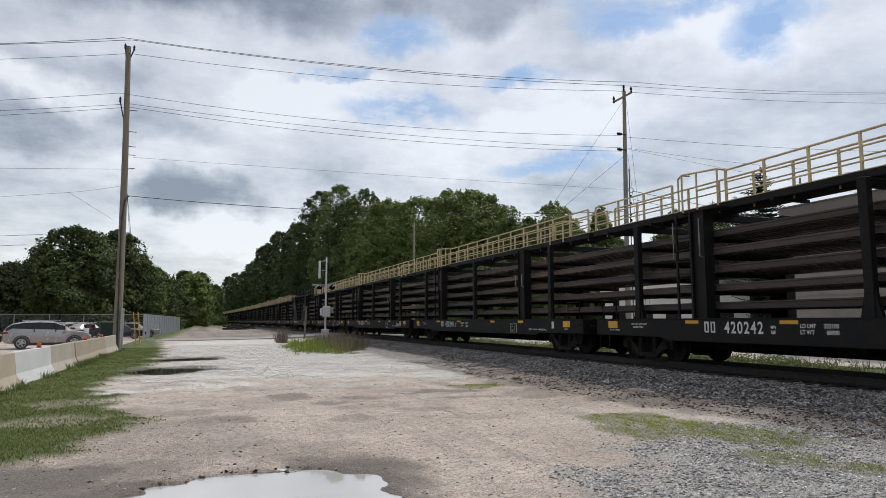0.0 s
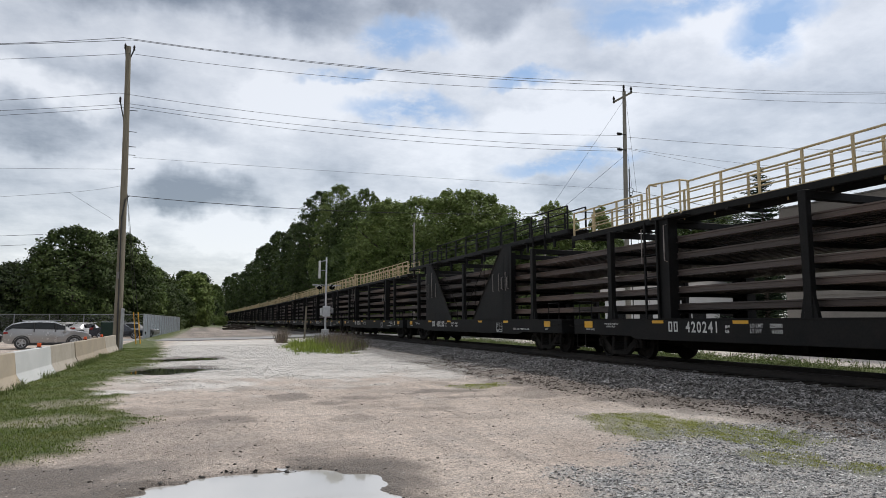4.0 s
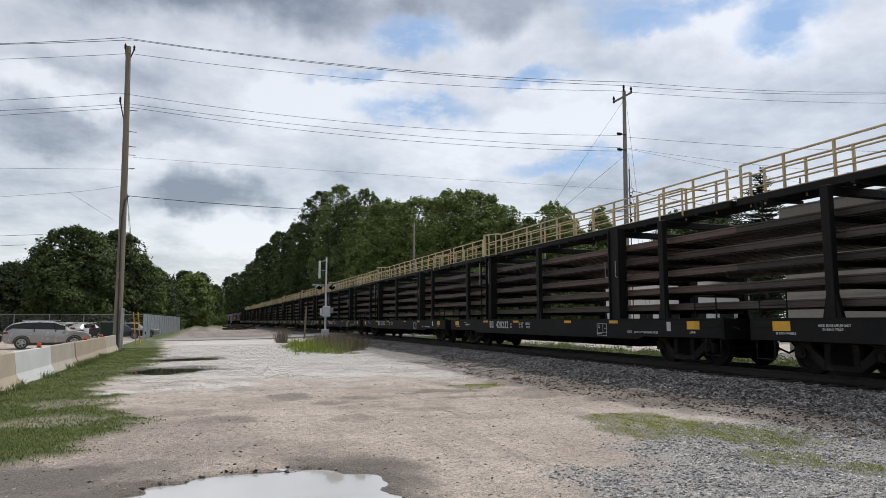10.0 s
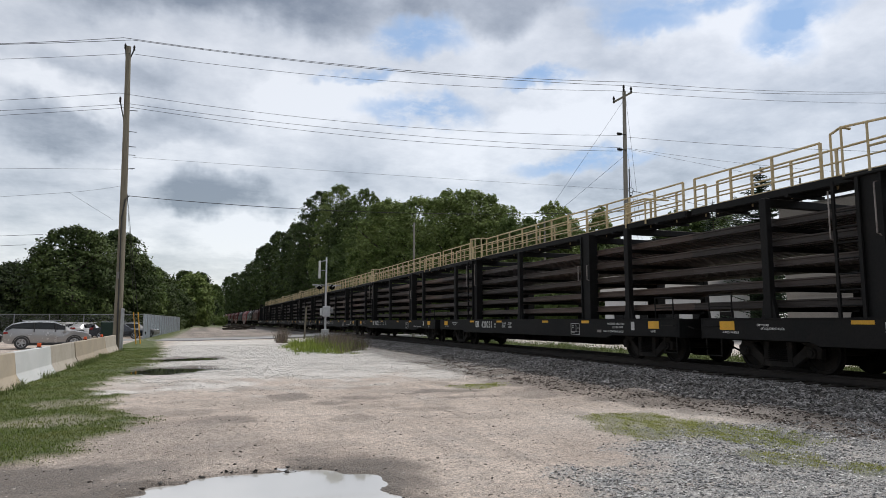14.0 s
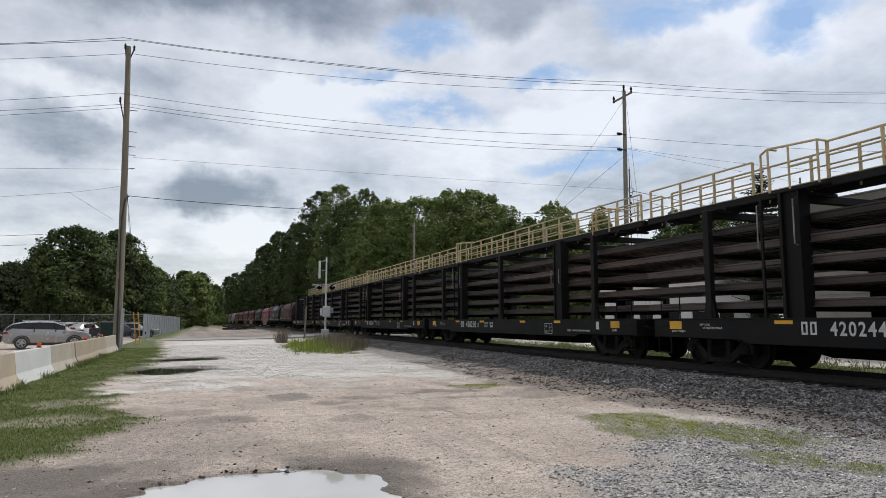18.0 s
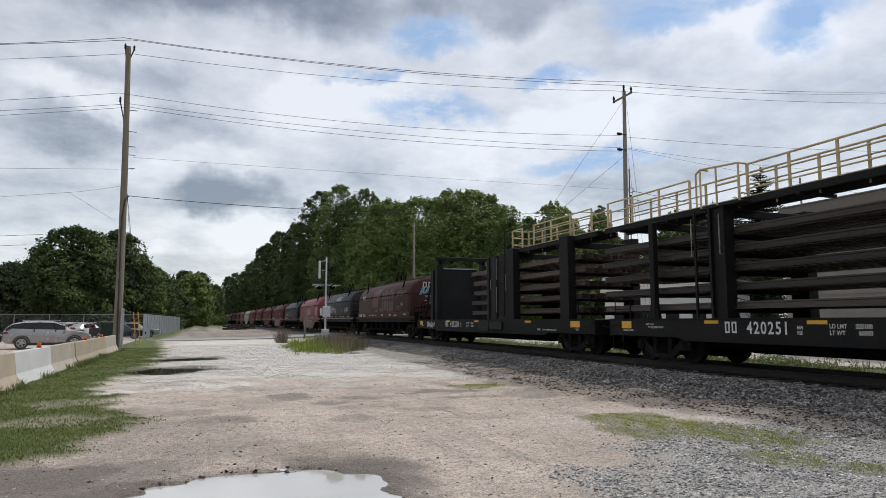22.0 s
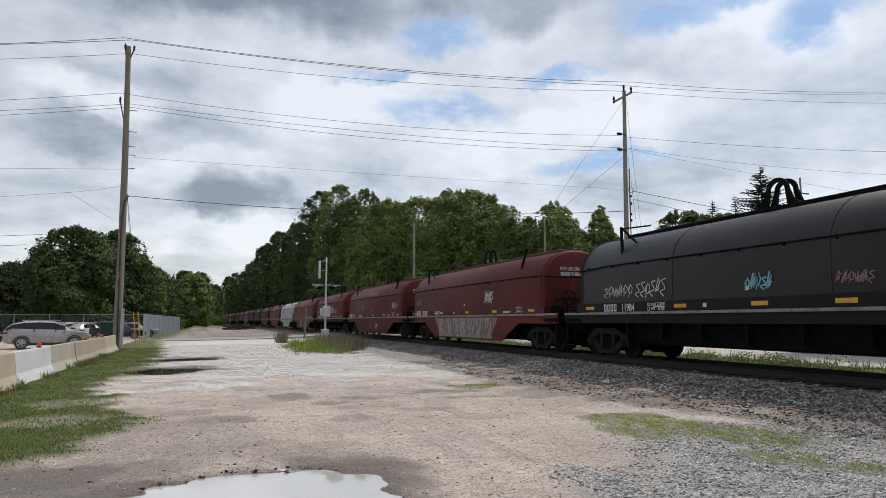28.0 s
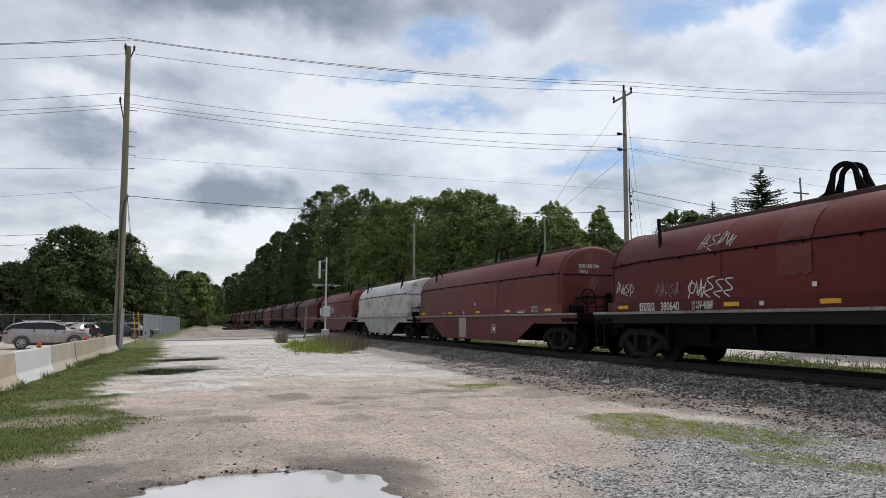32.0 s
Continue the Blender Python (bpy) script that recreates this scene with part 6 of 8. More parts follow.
# onwards past the near pole
wire((-4.96, 41.71, 18.44), (-39.0, 48.9, 16.6), 0.7, 0.016)
wire((-4.51, 41.76, 18.39), (-39.0, 48.9, 16.2), 0.45, 0.016)
wire((-4.59, 41.75, 17.53), (-39.0, 48.9, 15.6), 0.6)
wire((-5.01, 41.70, 15.03), (-39.0, 48.9, 12.6), 0.5)
wire((-4.47, 41.76, 14.46), (-39.0, 48.9, 12.6), 0.6)
wire((-4.46, 41.76, 14.26), (-39.0, 48.9, 12.0), 0.6)
wire((-4.12, 41.80, 10.55), (-39.0, 48.9, 9.6), 0.0, 0.008)
wire((-4.40, 41.80, 9.60), (-7.4, 42.2, 9.02), 0.05, 0.007)
wire((-7.4, 42.2, 9.02), (-39.0, 48.9, 6.2), 0.1, 0.007)
wire((-7.4, 42.2, 9.02), (-5.0, 41.8, 7.5), 0.0, 0.007)
wire((-15.2, 75.0, 10.3), (-60.0, 84.0, 8.7), 0.3, 0.02)
wire((-16.6, 75.0, 9.2), (-60.0, 84.0, 7.6), 0.3, 0.02)
# onwards past the far pole
wire((26.42, 35.19, 17.44), (45.7, 31.55, 17.93), 0.25, 0.014)
wire((25.86, 35.60, 17.28), (45.69, 31.55, 17.80), 0.25, 0.014)
wire((25.29, 36.01, 16.99), (45.64, 31.56, 17.09), 0.2)
wire((25.95, 35.53, 13.75), (45.34, 31.62, 13.54), 0.15)
wire((25.95, 35.53, 13.00), (45.21, 31.65, 11.88), 0.25, 0.009)
wire((25.95, 35.53, 12.95), (45.07, 31.68, 10.18), 0.1, 0.008)
wire((26.10, 35.43, 10.14), (44.84, 31.72, 7.30), 0.1, 0.018)
wire((26.10, 35.43, 9.60), (44.84, 31.72, 6.40), 0.1, 0.014)
# guys of the far pole
wire((25.87, 35.59, 16.34), (20.4, 39.2, 7.0), 0, 0.009)
wire((25.78, 35.66, 12.51), (19.6, 39.6, 6.5), 0, 0.009)
wire((25.95, 35.53, 16.18), (26.9, 34.8, 1.0), 0, 0.008)
wire((25.95, 35.53, 12.60), (26.7, 34.9, 1.0), 0, 0.008)
# guys of the near pole with their yellow guards
for x in (-4.3, -4.02):
    wire((-4.4, 41.95, 9.5), (x - 0.02, 51.83, 0.4), 0, 0.012)
    bm = bmesh.new()
    tube(bm, [(0, 0, 0), (-0.25, 0, 2.3)], 0.04, 8)
    g = new("guy_guard", mesh_from("guy_guard", bm, M["yellow"]))
    g.matrix_basis = pose(x, 51.85, 0)
    tagged(g, "yellow plastic guy-wire guard on the verge", "guy guard", "guy guards")

utility_pole(18.7, 59.1, 11.0, 0.0, "plain pale wooden pole before the trees", 0.15)
utility_pole(31.0, 56.0, 11.6, 0.0, "plain pale wooden pole before the trees", 0.13)
p = utility_pole(64.2, 55.7, 18.1, 0.0, "distant wooden pole with a small crossarm", 0.16)
part("crossarm", boxes((-1.1, 1.2, -0.06, 0.06, 16.2, 16.35)), M["wood_pole"], p)
lamp_pole = thing("street_lamp", "slim grey car park lamp post before the trees", "street lamp")
bm = bmesh.new()
tube(bm, [(0, 0, 0), (0, 0, 9.0)], 0.09, 8, 0.05)
part("post", bm, M["wood_pole"], lamp_pole)
part("lamp_head", boxes((-0.2, 0.5, -0.15, 0.15, 8.95, 9.15)), M["metal"], lamp_pole, bevel=0.04)
lamp_pole.matrix_basis = pose(-18.0, 88.0, 0)


# ======== concrete barriers ========
def barrier(y0, y1, material, label):
    prof = [(-0.30, 0), (0.30, 0), (0.30, 0.06), (0.14, 0.32), (0.085, 0.88), (-0.085, 0.88), (-0.14, 0.32), (-0.30, 0.06)]
    bm = bmesh.new()
    slab(bm, prof, "y", y0 - (y0 + y1) / 2 + 0.012, y1 - (y0 + y1) / 2 - 0.012)
    b = new("concrete_barrier", mesh_from("concrete_barrier", bm, material, bevel=0.012))
    b.matrix_basis = pose(-4.55 + random.uniform(-0.03, 0.03), (y0 + y1) / 2, 0.02, 0, random.uniform(-0.8, 0.8), random.uniform(-0.35, 0.35))
    return tagged(b, label, "barrier", "barriers along the car park")


SEAMS = (11.1, 15.35, 19.65, 23.9, 28.2, 32.5, 37.0, 41.3)
for k, (a, b) in enumerate(zip(SEAMS, SEAMS[1:])):
    barrier(a, b, M["new_concrete"] if k == 2 else M["concrete_b"] if k in (1, 4, 5) else M["concrete"],
            "new whitish precast concrete road barrier on grass" if k == 2 else "weathered beige precast concrete road barrier on grass")
for y in (22.9, 31.3, 36.2):
    r = thing("barrier_light", "small orange warning reflector on a barrier", "reflector", "barrier reflectors")
    part("base", boxes((-0.04, 0.04, -0.06, 0.06, 0, 0.025)), M["dark"], r)
    part("lens", boxes((-0.03, 0.03, -0.06, 0.06, 0.025, 0.14)), M["orange"], r, bevel=0.012)
    r.matrix_basis = pose(-4.55, y, 0.90, 0, 0, 60)


# ======== parked cars ========
def car_shape(length, width, height, kind):
    """Outline stations along the car: y, sill, belt and roof heights and their half widths."""
    l = length / 2
    if kind == "suv":
        return [(-l, 0.50, 0.95, 1.02, 0.74, 0.55), (-l + 0.12, 0.36, 1.02, 1.25, 0.86, 0.60), (-l + 0.45, 0.30, 1.17, height - 0.16, 0.92, 0.64), (-l + 1.0, 0.26, 1.15, height - 0.04, 0.94, 0.68),
                (-0.5, 0.24, 1.12, height, 0.94, 0.70), (0.28, 0.24, 1.10, height - 0.03, 0.94, 0.69), (0.86, 0.25, 1.08, 1.38, 0.93, 0.68), (1.24, 0.26, 1.05, 1.11, 0.92, 0.72),
                (l - 0.35, 0.30, 0.95, 1.00, 0.88, 0.70), (l - 0.08, 0.36, 0.78, 0.82, 0.78, 0.62), (l, 0.44, 0.68, 0.70, 0.66, 0.5)]
    return [(-l, 0.46, 0.86, 0.90, 0.70, 0.55), (-l + 0.3, 0.32, 0.94, 0.99, 0.82, 0.62), (-l + 0.75, 0.26, 0.95, 1.04, 0.86, 0.62), (-l + 1.35, 0.22, 0.93, height - 0.06, 0.87, 0.60),
            (-0.25, 0.20, 0.91, height, 0.88, 0.60), (0.35, 0.20, 0.90, height - 0.05, 0.88, 0.60), (1.05, 0.22, 0.90, 0.97, 0.87, 0.66), (l - 0.3, 0.28, 0.78, 0.82, 0.82, 0.66), (l, 0.42, 0.62, 0.66, 0.66, 0.5)]


def parked_car(name, kind, paint, label, x, y, turn, length=4.76, width=1.9, height=1.69):
    car = thing(name, label, "car", "parked cars")
    st = car_shape(length, width, height, kind)
    bm = bmesh.new()
    rows = []
    for yy, sill, belt, roof, hw, tw in st:
        rows.append([bm.verts.new((s * u, yy, z)) for s, pts in ((1, ((hw * 0.9, sill), (hw, sill + 0.22), (hw * 0.995, belt), (tw + (hw - tw) * 0.12, roof - (roof - belt) * 0.12), (tw * 0.72, roof), (0, roof + 0.015))),) for u, z in pts])
    mirror = [[bm.verts.new((-v.co.x, v.co.y, v.co.z)) if v.co.x > 1e-6 else v for v in r] for r in rows]
    for rr, flip in ((rows, False), (mirror, True)):
        for a, c in zip(rr, rr[1:]):
            for i in range(5):
                q = (a[i], a[i + 1], c[i + 1], c[i])
                bm.faces.new(q[::-1] if flip else q)
    for r, m2 in ((rows[0], mirror[0]), (rows[-1], mirror[-1])):
        bm.faces.new(r + m2[-2::-1])
    body = part("body", bm, paint, car, smooth=True)
    # glass: side panels between belt and roof, windscreen and rear window
    for s in (-1, 1):
        bm = bmesh.new()
        cab = [q for q in st if q[3] - q[2] > 0.2]
        lo = [bm.verts.new((s * (q[4] * 0.965 + 0.012), q[0], q[2] + 0.05)) for q in cab]
        hi = [bm.verts.new((s * (q[5] + (q[4] - q[5]) * 0.16 + 0.03), q[0], q[3] - (q[3] - q[2]) * 0.16)) for q in cab]
        for i in range(len(cab) - 1):
            bm.faces.new((lo[i], lo[i + 1], hi[i + 1], hi[i]))
        part("side_window", bm, M["car_glass"], car, "dark tinted side glass")
        for yy in (0.35 if kind == "suv" else 0.1, -0.75):
            part("door_pillar", boxes((min(s * 0.80, s * 0.945), max(s * 0.80, s * 0.945), yy - 0.035, yy + 0.035, 1.0, height - 0.14)), M["trim"], car)
            part("door_handle", boxes((min(s * 0.93, s * 0.965), max(s * 0.93, s * 0.965), yy - 0.3, yy - 0.12, 0.86, 0.89)), M["metal"], car)
        part("mirror", boxes((min(s * 0.93, s * 1.12), max(s * 0.93, s * 1.12), 0.78, 0.92, 0.98, 1.12)), paint, car, bevel=0.03)
        part("sill_trim", boxes((min(s * 0.85, s * 0.955), max(s * 0.85, s * 0.955), -length * 0.3, length * 0.3, 0.22, 0.36)), M["trim"], car, bevel=0.02)
        part("headlight", boxes((min(s * 0.42, s * 0.80), max(s * 0.42, s * 0.80), length / 2 - 0.32, length / 2 - 0.06, 0.70, 0.84)), M["lamp_glass"], car, "clear headlight", bevel=0.04)
        part("tail_light", boxes((min(s * 0.5, s * 0.88), max(s * 0.5, s * 0.88), -length / 2 + 0.02, -length / 2 + 0.3, 0.88, 1.04)), M["tail"], car, "red tail light", bevel=0.03)
        for yy in (-length * 0.295, length * 0.295):
            w = new("wheel", WHEELS["tyre"])
            w.parent = car
            w.matrix_basis = pose(s * 0.86, yy, 0.36, 0, 0, 0 if s > 0 else 180)
            r = new("rim", WHEELS["rim"])
            r.parent = w
            bm = bmesh.new()
            n = 18
            arch = [(yy + 0.45 * math.cos(math.pi * k / n), 0.36 + 0.45 * math.sin(math.pi * k / n)) for k in range(n + 1)]
            inn = [(yy + 0.385 * math.cos(math.pi * k / n), 0.36 + 0.385 * math.sin(math.pi * k / n)) for k in range(n, -1, -1)]
            slab(bm, arch + inn, "x", s * 0.86, s * 0.955)
            part("wheel_arch", bm, M["trim"], car)
    part("grille", boxes((-0.42, 0.42, length / 2 - 0.05, length / 2 + 0.015, 0.52, 0.70)), M["trim"], car, bevel=0.02)
    part("roof_rail", boxes((0.60, 0.65, -1.4, 0.6, height + 0.01, height + 0.05)), M["metal"], car, bevel=0.01)
    part("roof_rail", boxes((-0.65, -0.60, -1.4, 0.6, height + 0.01, height + 0.05)), M["metal"], car, bevel=0.01)
    car.matrix_basis = pose(x, y, LOT_RISE, 0, 0, turn)
    return car


def car_paint(name, color, rough=0.25):
    m, nt, out = nodes_of(name)
    b = node(nt, "ShaderNodeBsdfPrincipled", Roughness=rough, Metallic=0.35)
    b.inputs["Base Color"].default_value = (*color, 1)
    b.inputs["Coat Weight"].default_value = 0.6
    tc = nt.nodes.new("ShaderNodeTexCoord")
    nt.links.new(calc(nt, "ADD", calc(nt, "MULTIPLY", noise_of(nt, tc.outputs["Object"], 6, 5), 0.2), rough - 0.1), b.inputs["Roughness"])
    nt.links.new(b.outputs[0], out.inputs["Surface"])
    return m


M["silver"], M["white_paint"], M["black_paint"] = car_paint("silver_paint", (0.33, 0.325, 0.32)), car_paint("white_car_paint", (0.7, 0.7, 0.7)), car_paint("dark_car_paint", (0.02, 0.022, 0.03))
M["car_glass"] = surface("tinted_glass", (0.006, 0.007, 0.008), (0.008, 0.009, 0.010), 2, 10, 0.22, bump=0, vary=0, spec=0.35)
M["trim"] = surface("black_trim", (0.02, 0.02, 0.02), (0.03, 0.03, 0.03), 3, 30, 0.6, bump=0.05, vary=0)
M["lamp_glass"], M["tail"] = car_paint("headlight_glass", (0.6, 0.62, 0.65), 0.15), car_paint("tail_glass", (0.22, 0.012, 0.012), 0.2)
bm = bmesh.new()
prof = [(0.0, 0.02), (-0.02, 0.24), (-0.115, 0.33), (-0.09, 0.36), (0.09, 0.36), (0.115, 0.33), (0.10, 0.24), (0.02, 0.22), (0.02, 0.02)]
rings = [[bm.verts.new((u, r * math.cos(2 * math.pi * k / 24), r * math.sin(2 * math.pi * k / 24))) for k in range(24)] for u, r in prof]
for a, b in zip(rings, rings[1:]):
    for k in range(24):
        bm.faces.new((a[k], a[(k + 1) % 24], b[(k + 1) % 24], b[k]))
WHEELS = {"tyre": mesh_from("tyre", bm, M["trim"], smooth=True)}
bm = bmesh.new()
ring_disc(bm, (0.075, 0, 0), "x", 0.06, 0.05, 12)
for k in range(5):
    a = 2 * math.pi * k / 5
    c, s = math.cos(a), math.sin(a)
    slab(bm, [(c * 0.03 - s * 0.045, s * 0.03 + c * 0.045), (c * 0.23 - s * 0.03, s * 0.23 + c * 0.03), (c * 0.23 + s * 0.03, s * 0.23 - c * 0.03), (c * 0.03 + s * 0.045, s * 0.03 - c * 0.045)], "x", 0.05, 0.10)
tube(bm, [(0.09, 0.235 * math.cos(2 * math.pi * k / 24), 0.235 * math.sin(2 * math.pi * k / 24)) for k in range(25)], 0.022, 6, cap=False)
WHEELS["rim"] = mesh_from("rim", bm, M["metal"])

parked_car("suv", "suv", M["silver"], "silver grey suv parked behind the barriers", -8.75, 46.4, -79, 4.62, 1.9, 1.66)
parked_car("suv", "suv", M["black_paint"], "dark suv parked at the edge of the car park", -13.9, 47.6, -74)
parked_car("sedan", "sedan", M["white_paint"], "white sedan parked far back by the fence", -10.7, 74.0, -40, 4.6, 1.8, 1.45)
parked_car("sedan", "sedan", M["white_paint"], "white sedan parked far back by the fence", -12.4, 75.6, -52, 4.6, 1.8, 1.45)
parked_car("sedan", "sedan", M["black_paint"], "dark car parked behind the wire gate", -7.2, 68.0, -85, 4.7, 1.8, 1.6)
parked_car("sedan", "sedan", M["silver"], "grey car parked behind the wire gate", -6.3, 73.0, -85, 4.7, 1.8, 1.5)


# ======== fences ========
def mesh_fence(x0, y0, x1, y1, height, label):
    """A chain-link fence: posts, rails and woven wires."""
    d = math.hypot(x1 - x0, y1 - y0)
    f = thing("chain_link_fence", label, "fence")
    n = max(2, int(d / 3))
    post = None
    for k in range(n + 1):
        if post is None:
            bm = bmesh.new()
            tube(bm, [(0, 0, 0), (0, 0, height + 0.05)], 0.035, 8)
            post = part("post", bm, M["metal"], f)
        else:
            again("post", post, f, pose(d * k / n, 0, 0))
    for z in (height, 0.1):
        bm = bmesh.new()
        tube(bm, [(0, 0, z), (d, 0, z)], 0.025, 6)
        part("rail", bm, M["metal"], f)
    vs, fs = [], []
    for s in (-1, 1):
        for u in np.arange(-height, d + height, 0.16):
            a, b = (u, 0.1), (u + height - 0.1, height)
            if s < 0:
                a, b = (u + height, 0.1), (u, height)
            pts = []
            for (q, z), (q2, z2) in ((a, b), (b, a)):
                if q < 0 or q > d:
                    e = min(max(q, 0), d)
                    z = z + (z2 - z) * (e - q) / (q2 - q) if q2 != q else z
                    q = e
                pts.append((q, z))
            if abs(pts[0][0] - pts[1][0]) < 0.05:
                continue
            i = len(vs)
            w = 0.004
            vs += [(pts[0][0] - w, 0, pts[0][1]), (pts[0][0] + w, 0.004, pts[0][1]), (pts[1][0] + w, 0, pts[1][1]), (pts[1][0] - w, 0.004, pts[1][1])]
            fs.append((i, i + 1, i + 2, i + 3))
    o = new("wire_mesh", raw_mesh("wire_mesh", vs, fs, M["metal"]))
    o.parent = f
    tagged(o, kind="stuff")
    f.matrix_basis = pose(x0, y0, 0, 0, 0, math.degrees(math.atan2(y1 - y0, x1 - x0)))
    return f


mesh_fence(-34.0, 80.0, -5.1, 77.0, 2.35, "grey chain-link fence behind the car park")


def slat_fence(x0, y0, x1, y1, height):
    d = math.hypot(x1 - x0, y1 - y0)
    f = thing("slatted_fence", "pale grey slatted chain-link fence along the lot", "fence")
    n = 17
    w = d / n
    bm = bmesh.new()
    zig = []
    for k in range(24):
        u = w * k / 24
        zig += [(u, 0.0), (u + w / 30, 0.0), (u + w / 30, -0.025), (u + w / 24, -0.025)]
    slab(bm, zig + [(w, 0.02), (0, 0.02)], "z", 0.06, height - 0.03)
    panel = part("panel", bm, M["slat"], f)
    bm = bmesh.new()
    tube(bm, [(0, -0.05, 0), (0, -0.05, height + 0.06)], 0.04, 8)
    post = part("post", bm, M["metal"], f)
    bm = bmesh.new()
    tube(bm, [(0, -0.04, height - 0.02), (w, -0.04, height - 0.02)], 0.025, 6)
    rail = part("rail", bm, M["metal"], f)
    for k in range(1, n):
        again("panel", panel, f, pose(w * k, 0, 0))
        again("post", post, f, pose(w * k, 0, 0))
        again("rail", rail, f, pose(w * k, 0, 0))
    f.matrix_basis = pose(x0, y0, 0, 0, 0, math.degrees(math.atan2(y1 - y0, x1 - x0)))


slat_fence(-4.95, 66.0, -3.4, 120.2, 2.3)
bm = boxes((-0.55, 0.55, -0.06, 0.06, 0, 1.6), (-0.57, -0.5, -0.08, 0.08, 0, 1.65), (0.5, 0.57, -0.08, 0.08, 0, 1.65))
o = new("utility_box", mesh_from("utility_box", bm, M["green_box"], bevel=0.03))
o.matrix_basis = pose(-5.75, 49.7, 0, 0, 0, 5)
tagged(o, "dark green screened panel beside the pole", "screen panel")


# ======== level crossing signal and road ========
sig = thing("crossing_signal", "silver level crossing mast with flasher lamps and relay box", "crossing signal")
bm = bmesh.new()
tube(bm, [(0, 0, 0), (0, 0, 7.0)], 0.085, 12, 0.07)
part("mast", bm, M["bright_metal"], sig, smooth=True)
part("relay_box", boxes((-0.28, 0.34, -0.40, -0.10, 1.95, 2.85)), M["bright_metal"], sig, "silver relay box", bevel=0.03)
part("relay_box", boxes((-0.48, -0.30, -0.3, 0.0, 2.05, 2.65)), M["bright_metal"], sig, bevel=0.03)
part("gate_counterweight", boxes((0.42, 0.62, -0.30, 0.0, 2.25, 2.70)), M["metal"], sig, bevel=0.05)
part("base_box", boxes((-0.28, 0.28, -0.28, 0.28, 0.0, 0.9)), M["bright_metal"], sig, bevel=0.03)
bm = bmesh.new()
tube(bm, [(-1.15, 0, 4.62), (1.25, 0, 4.62)], 0.05, 8)
part("lamp_bar", bm, M["metal"], sig)
for x, way in ((-0.55, -1), (0.52, 1)):
    for sy in (-1, 1):
        bm = bmesh.new()
        ring_disc(bm, (x, sy * 0.2, 4.45), "y", 0.20, 0.05, 18)
        ring_disc(bm, (x, sy * 0.2, 4.45), "y", 0.12, 0.3, 14)
        part("flasher", bm, M["dark"], sig, "black-backed flasher lamp")
        bm = bmesh.new()
        slab(bm, [(x + way * 0.1 + 0.16 * math.cos(a), 4.45 + 0.16 * math.sin(a)) for a in np.linspace(0, math.pi, 8)] + [(x + way * 0.1 + 0.13 * math.cos(a), 4.45 + 0.13 * math.sin(a)) for a in np.linspace(math.pi, 0, 8)], "y", min(sy * 0.3, sy * 0.62), max(sy * 0.3, sy * 0.62))
        part("visor", bm, M["bright_metal"], sig)
bm = bmesh.new()
tube(bm, [(0, 0, 6.75), (-0.6, -0.05, 6.6)], 0.04, 6)
tube(bm, [(0, 0, 5.9), (-0.5, -0.05, 5.85)], 0.03, 6)
part("bracket", bm, M["metal"], sig)
bm = boxes((-0.64, -0.52, -0.28, 0.2, 5.2, 6.7))
part("crossbuck", bm, M["white_ink"], sig, "white crossbuck seen on edge", bevel=0.01)
sig.matrix_basis = pose(9.9, 56.1, 0.1)

bm = bmesh.new()
tube(bm, [(0, 0, 0), (0.12, 0, 2.9)], 0.09, 8, 0.07)
o = new("wooden_post", mesh_from("wooden_post", bm, M["wood_pole"], smooth=True))
o.matrix_basis = pose(8.35, 57.4, 0.05)
tagged(o, "weathered wooden post standing by the crossing", "post")

xs = [-60, -20, -4, 4, 9, 11.5, 12.3, 14.5, 15.3, 18, 24, 60, 140]
zs = [0.03, 0.03, 0.05, 0.12, 0.30, 0.50, 0.525, 0.525, 0.50, 0.35, 0.15, 0.05, 0.03]
bm = bmesh.new()
prev = None
for x, z in zip(xs, zs):
    row = [bm.verts.new((x, y, q)) for y, q in ((60.5, -0.3), (60.5, z), (67.0, z), (67.0, -0.3))]
    if prev:
        for i in range(3):
            bm.faces.new((prev[i], prev[i + 1], row[i + 1], row[i]))
    prev = row
tagged(new("road", mesh_from("road", bm, M["road"])), "pale worn asphalt road over the level crossing", "road", kind="structure")

# stacked old ties far along the line
for k in range(22):
    bm = boxes((-1.2, 1.2, -0.11, 0.11, 0, 0.2))
    o = new("old_tie", mesh_from("old_tie", bm, M["tie"], bevel=0.01))
    o.matrix_basis = pose(5.0 + 0.75 * (k % 6), 132 + 0.7 * (k % 4), 0.02 + 0.19 * (k // 5), 0, 6 * math.sin(k * 1.7), 20 + 35 * math.sin(k * 2.1))
    tagged(o, "discarded dark railway tie in a heap", "railway tie", "heap of ties")


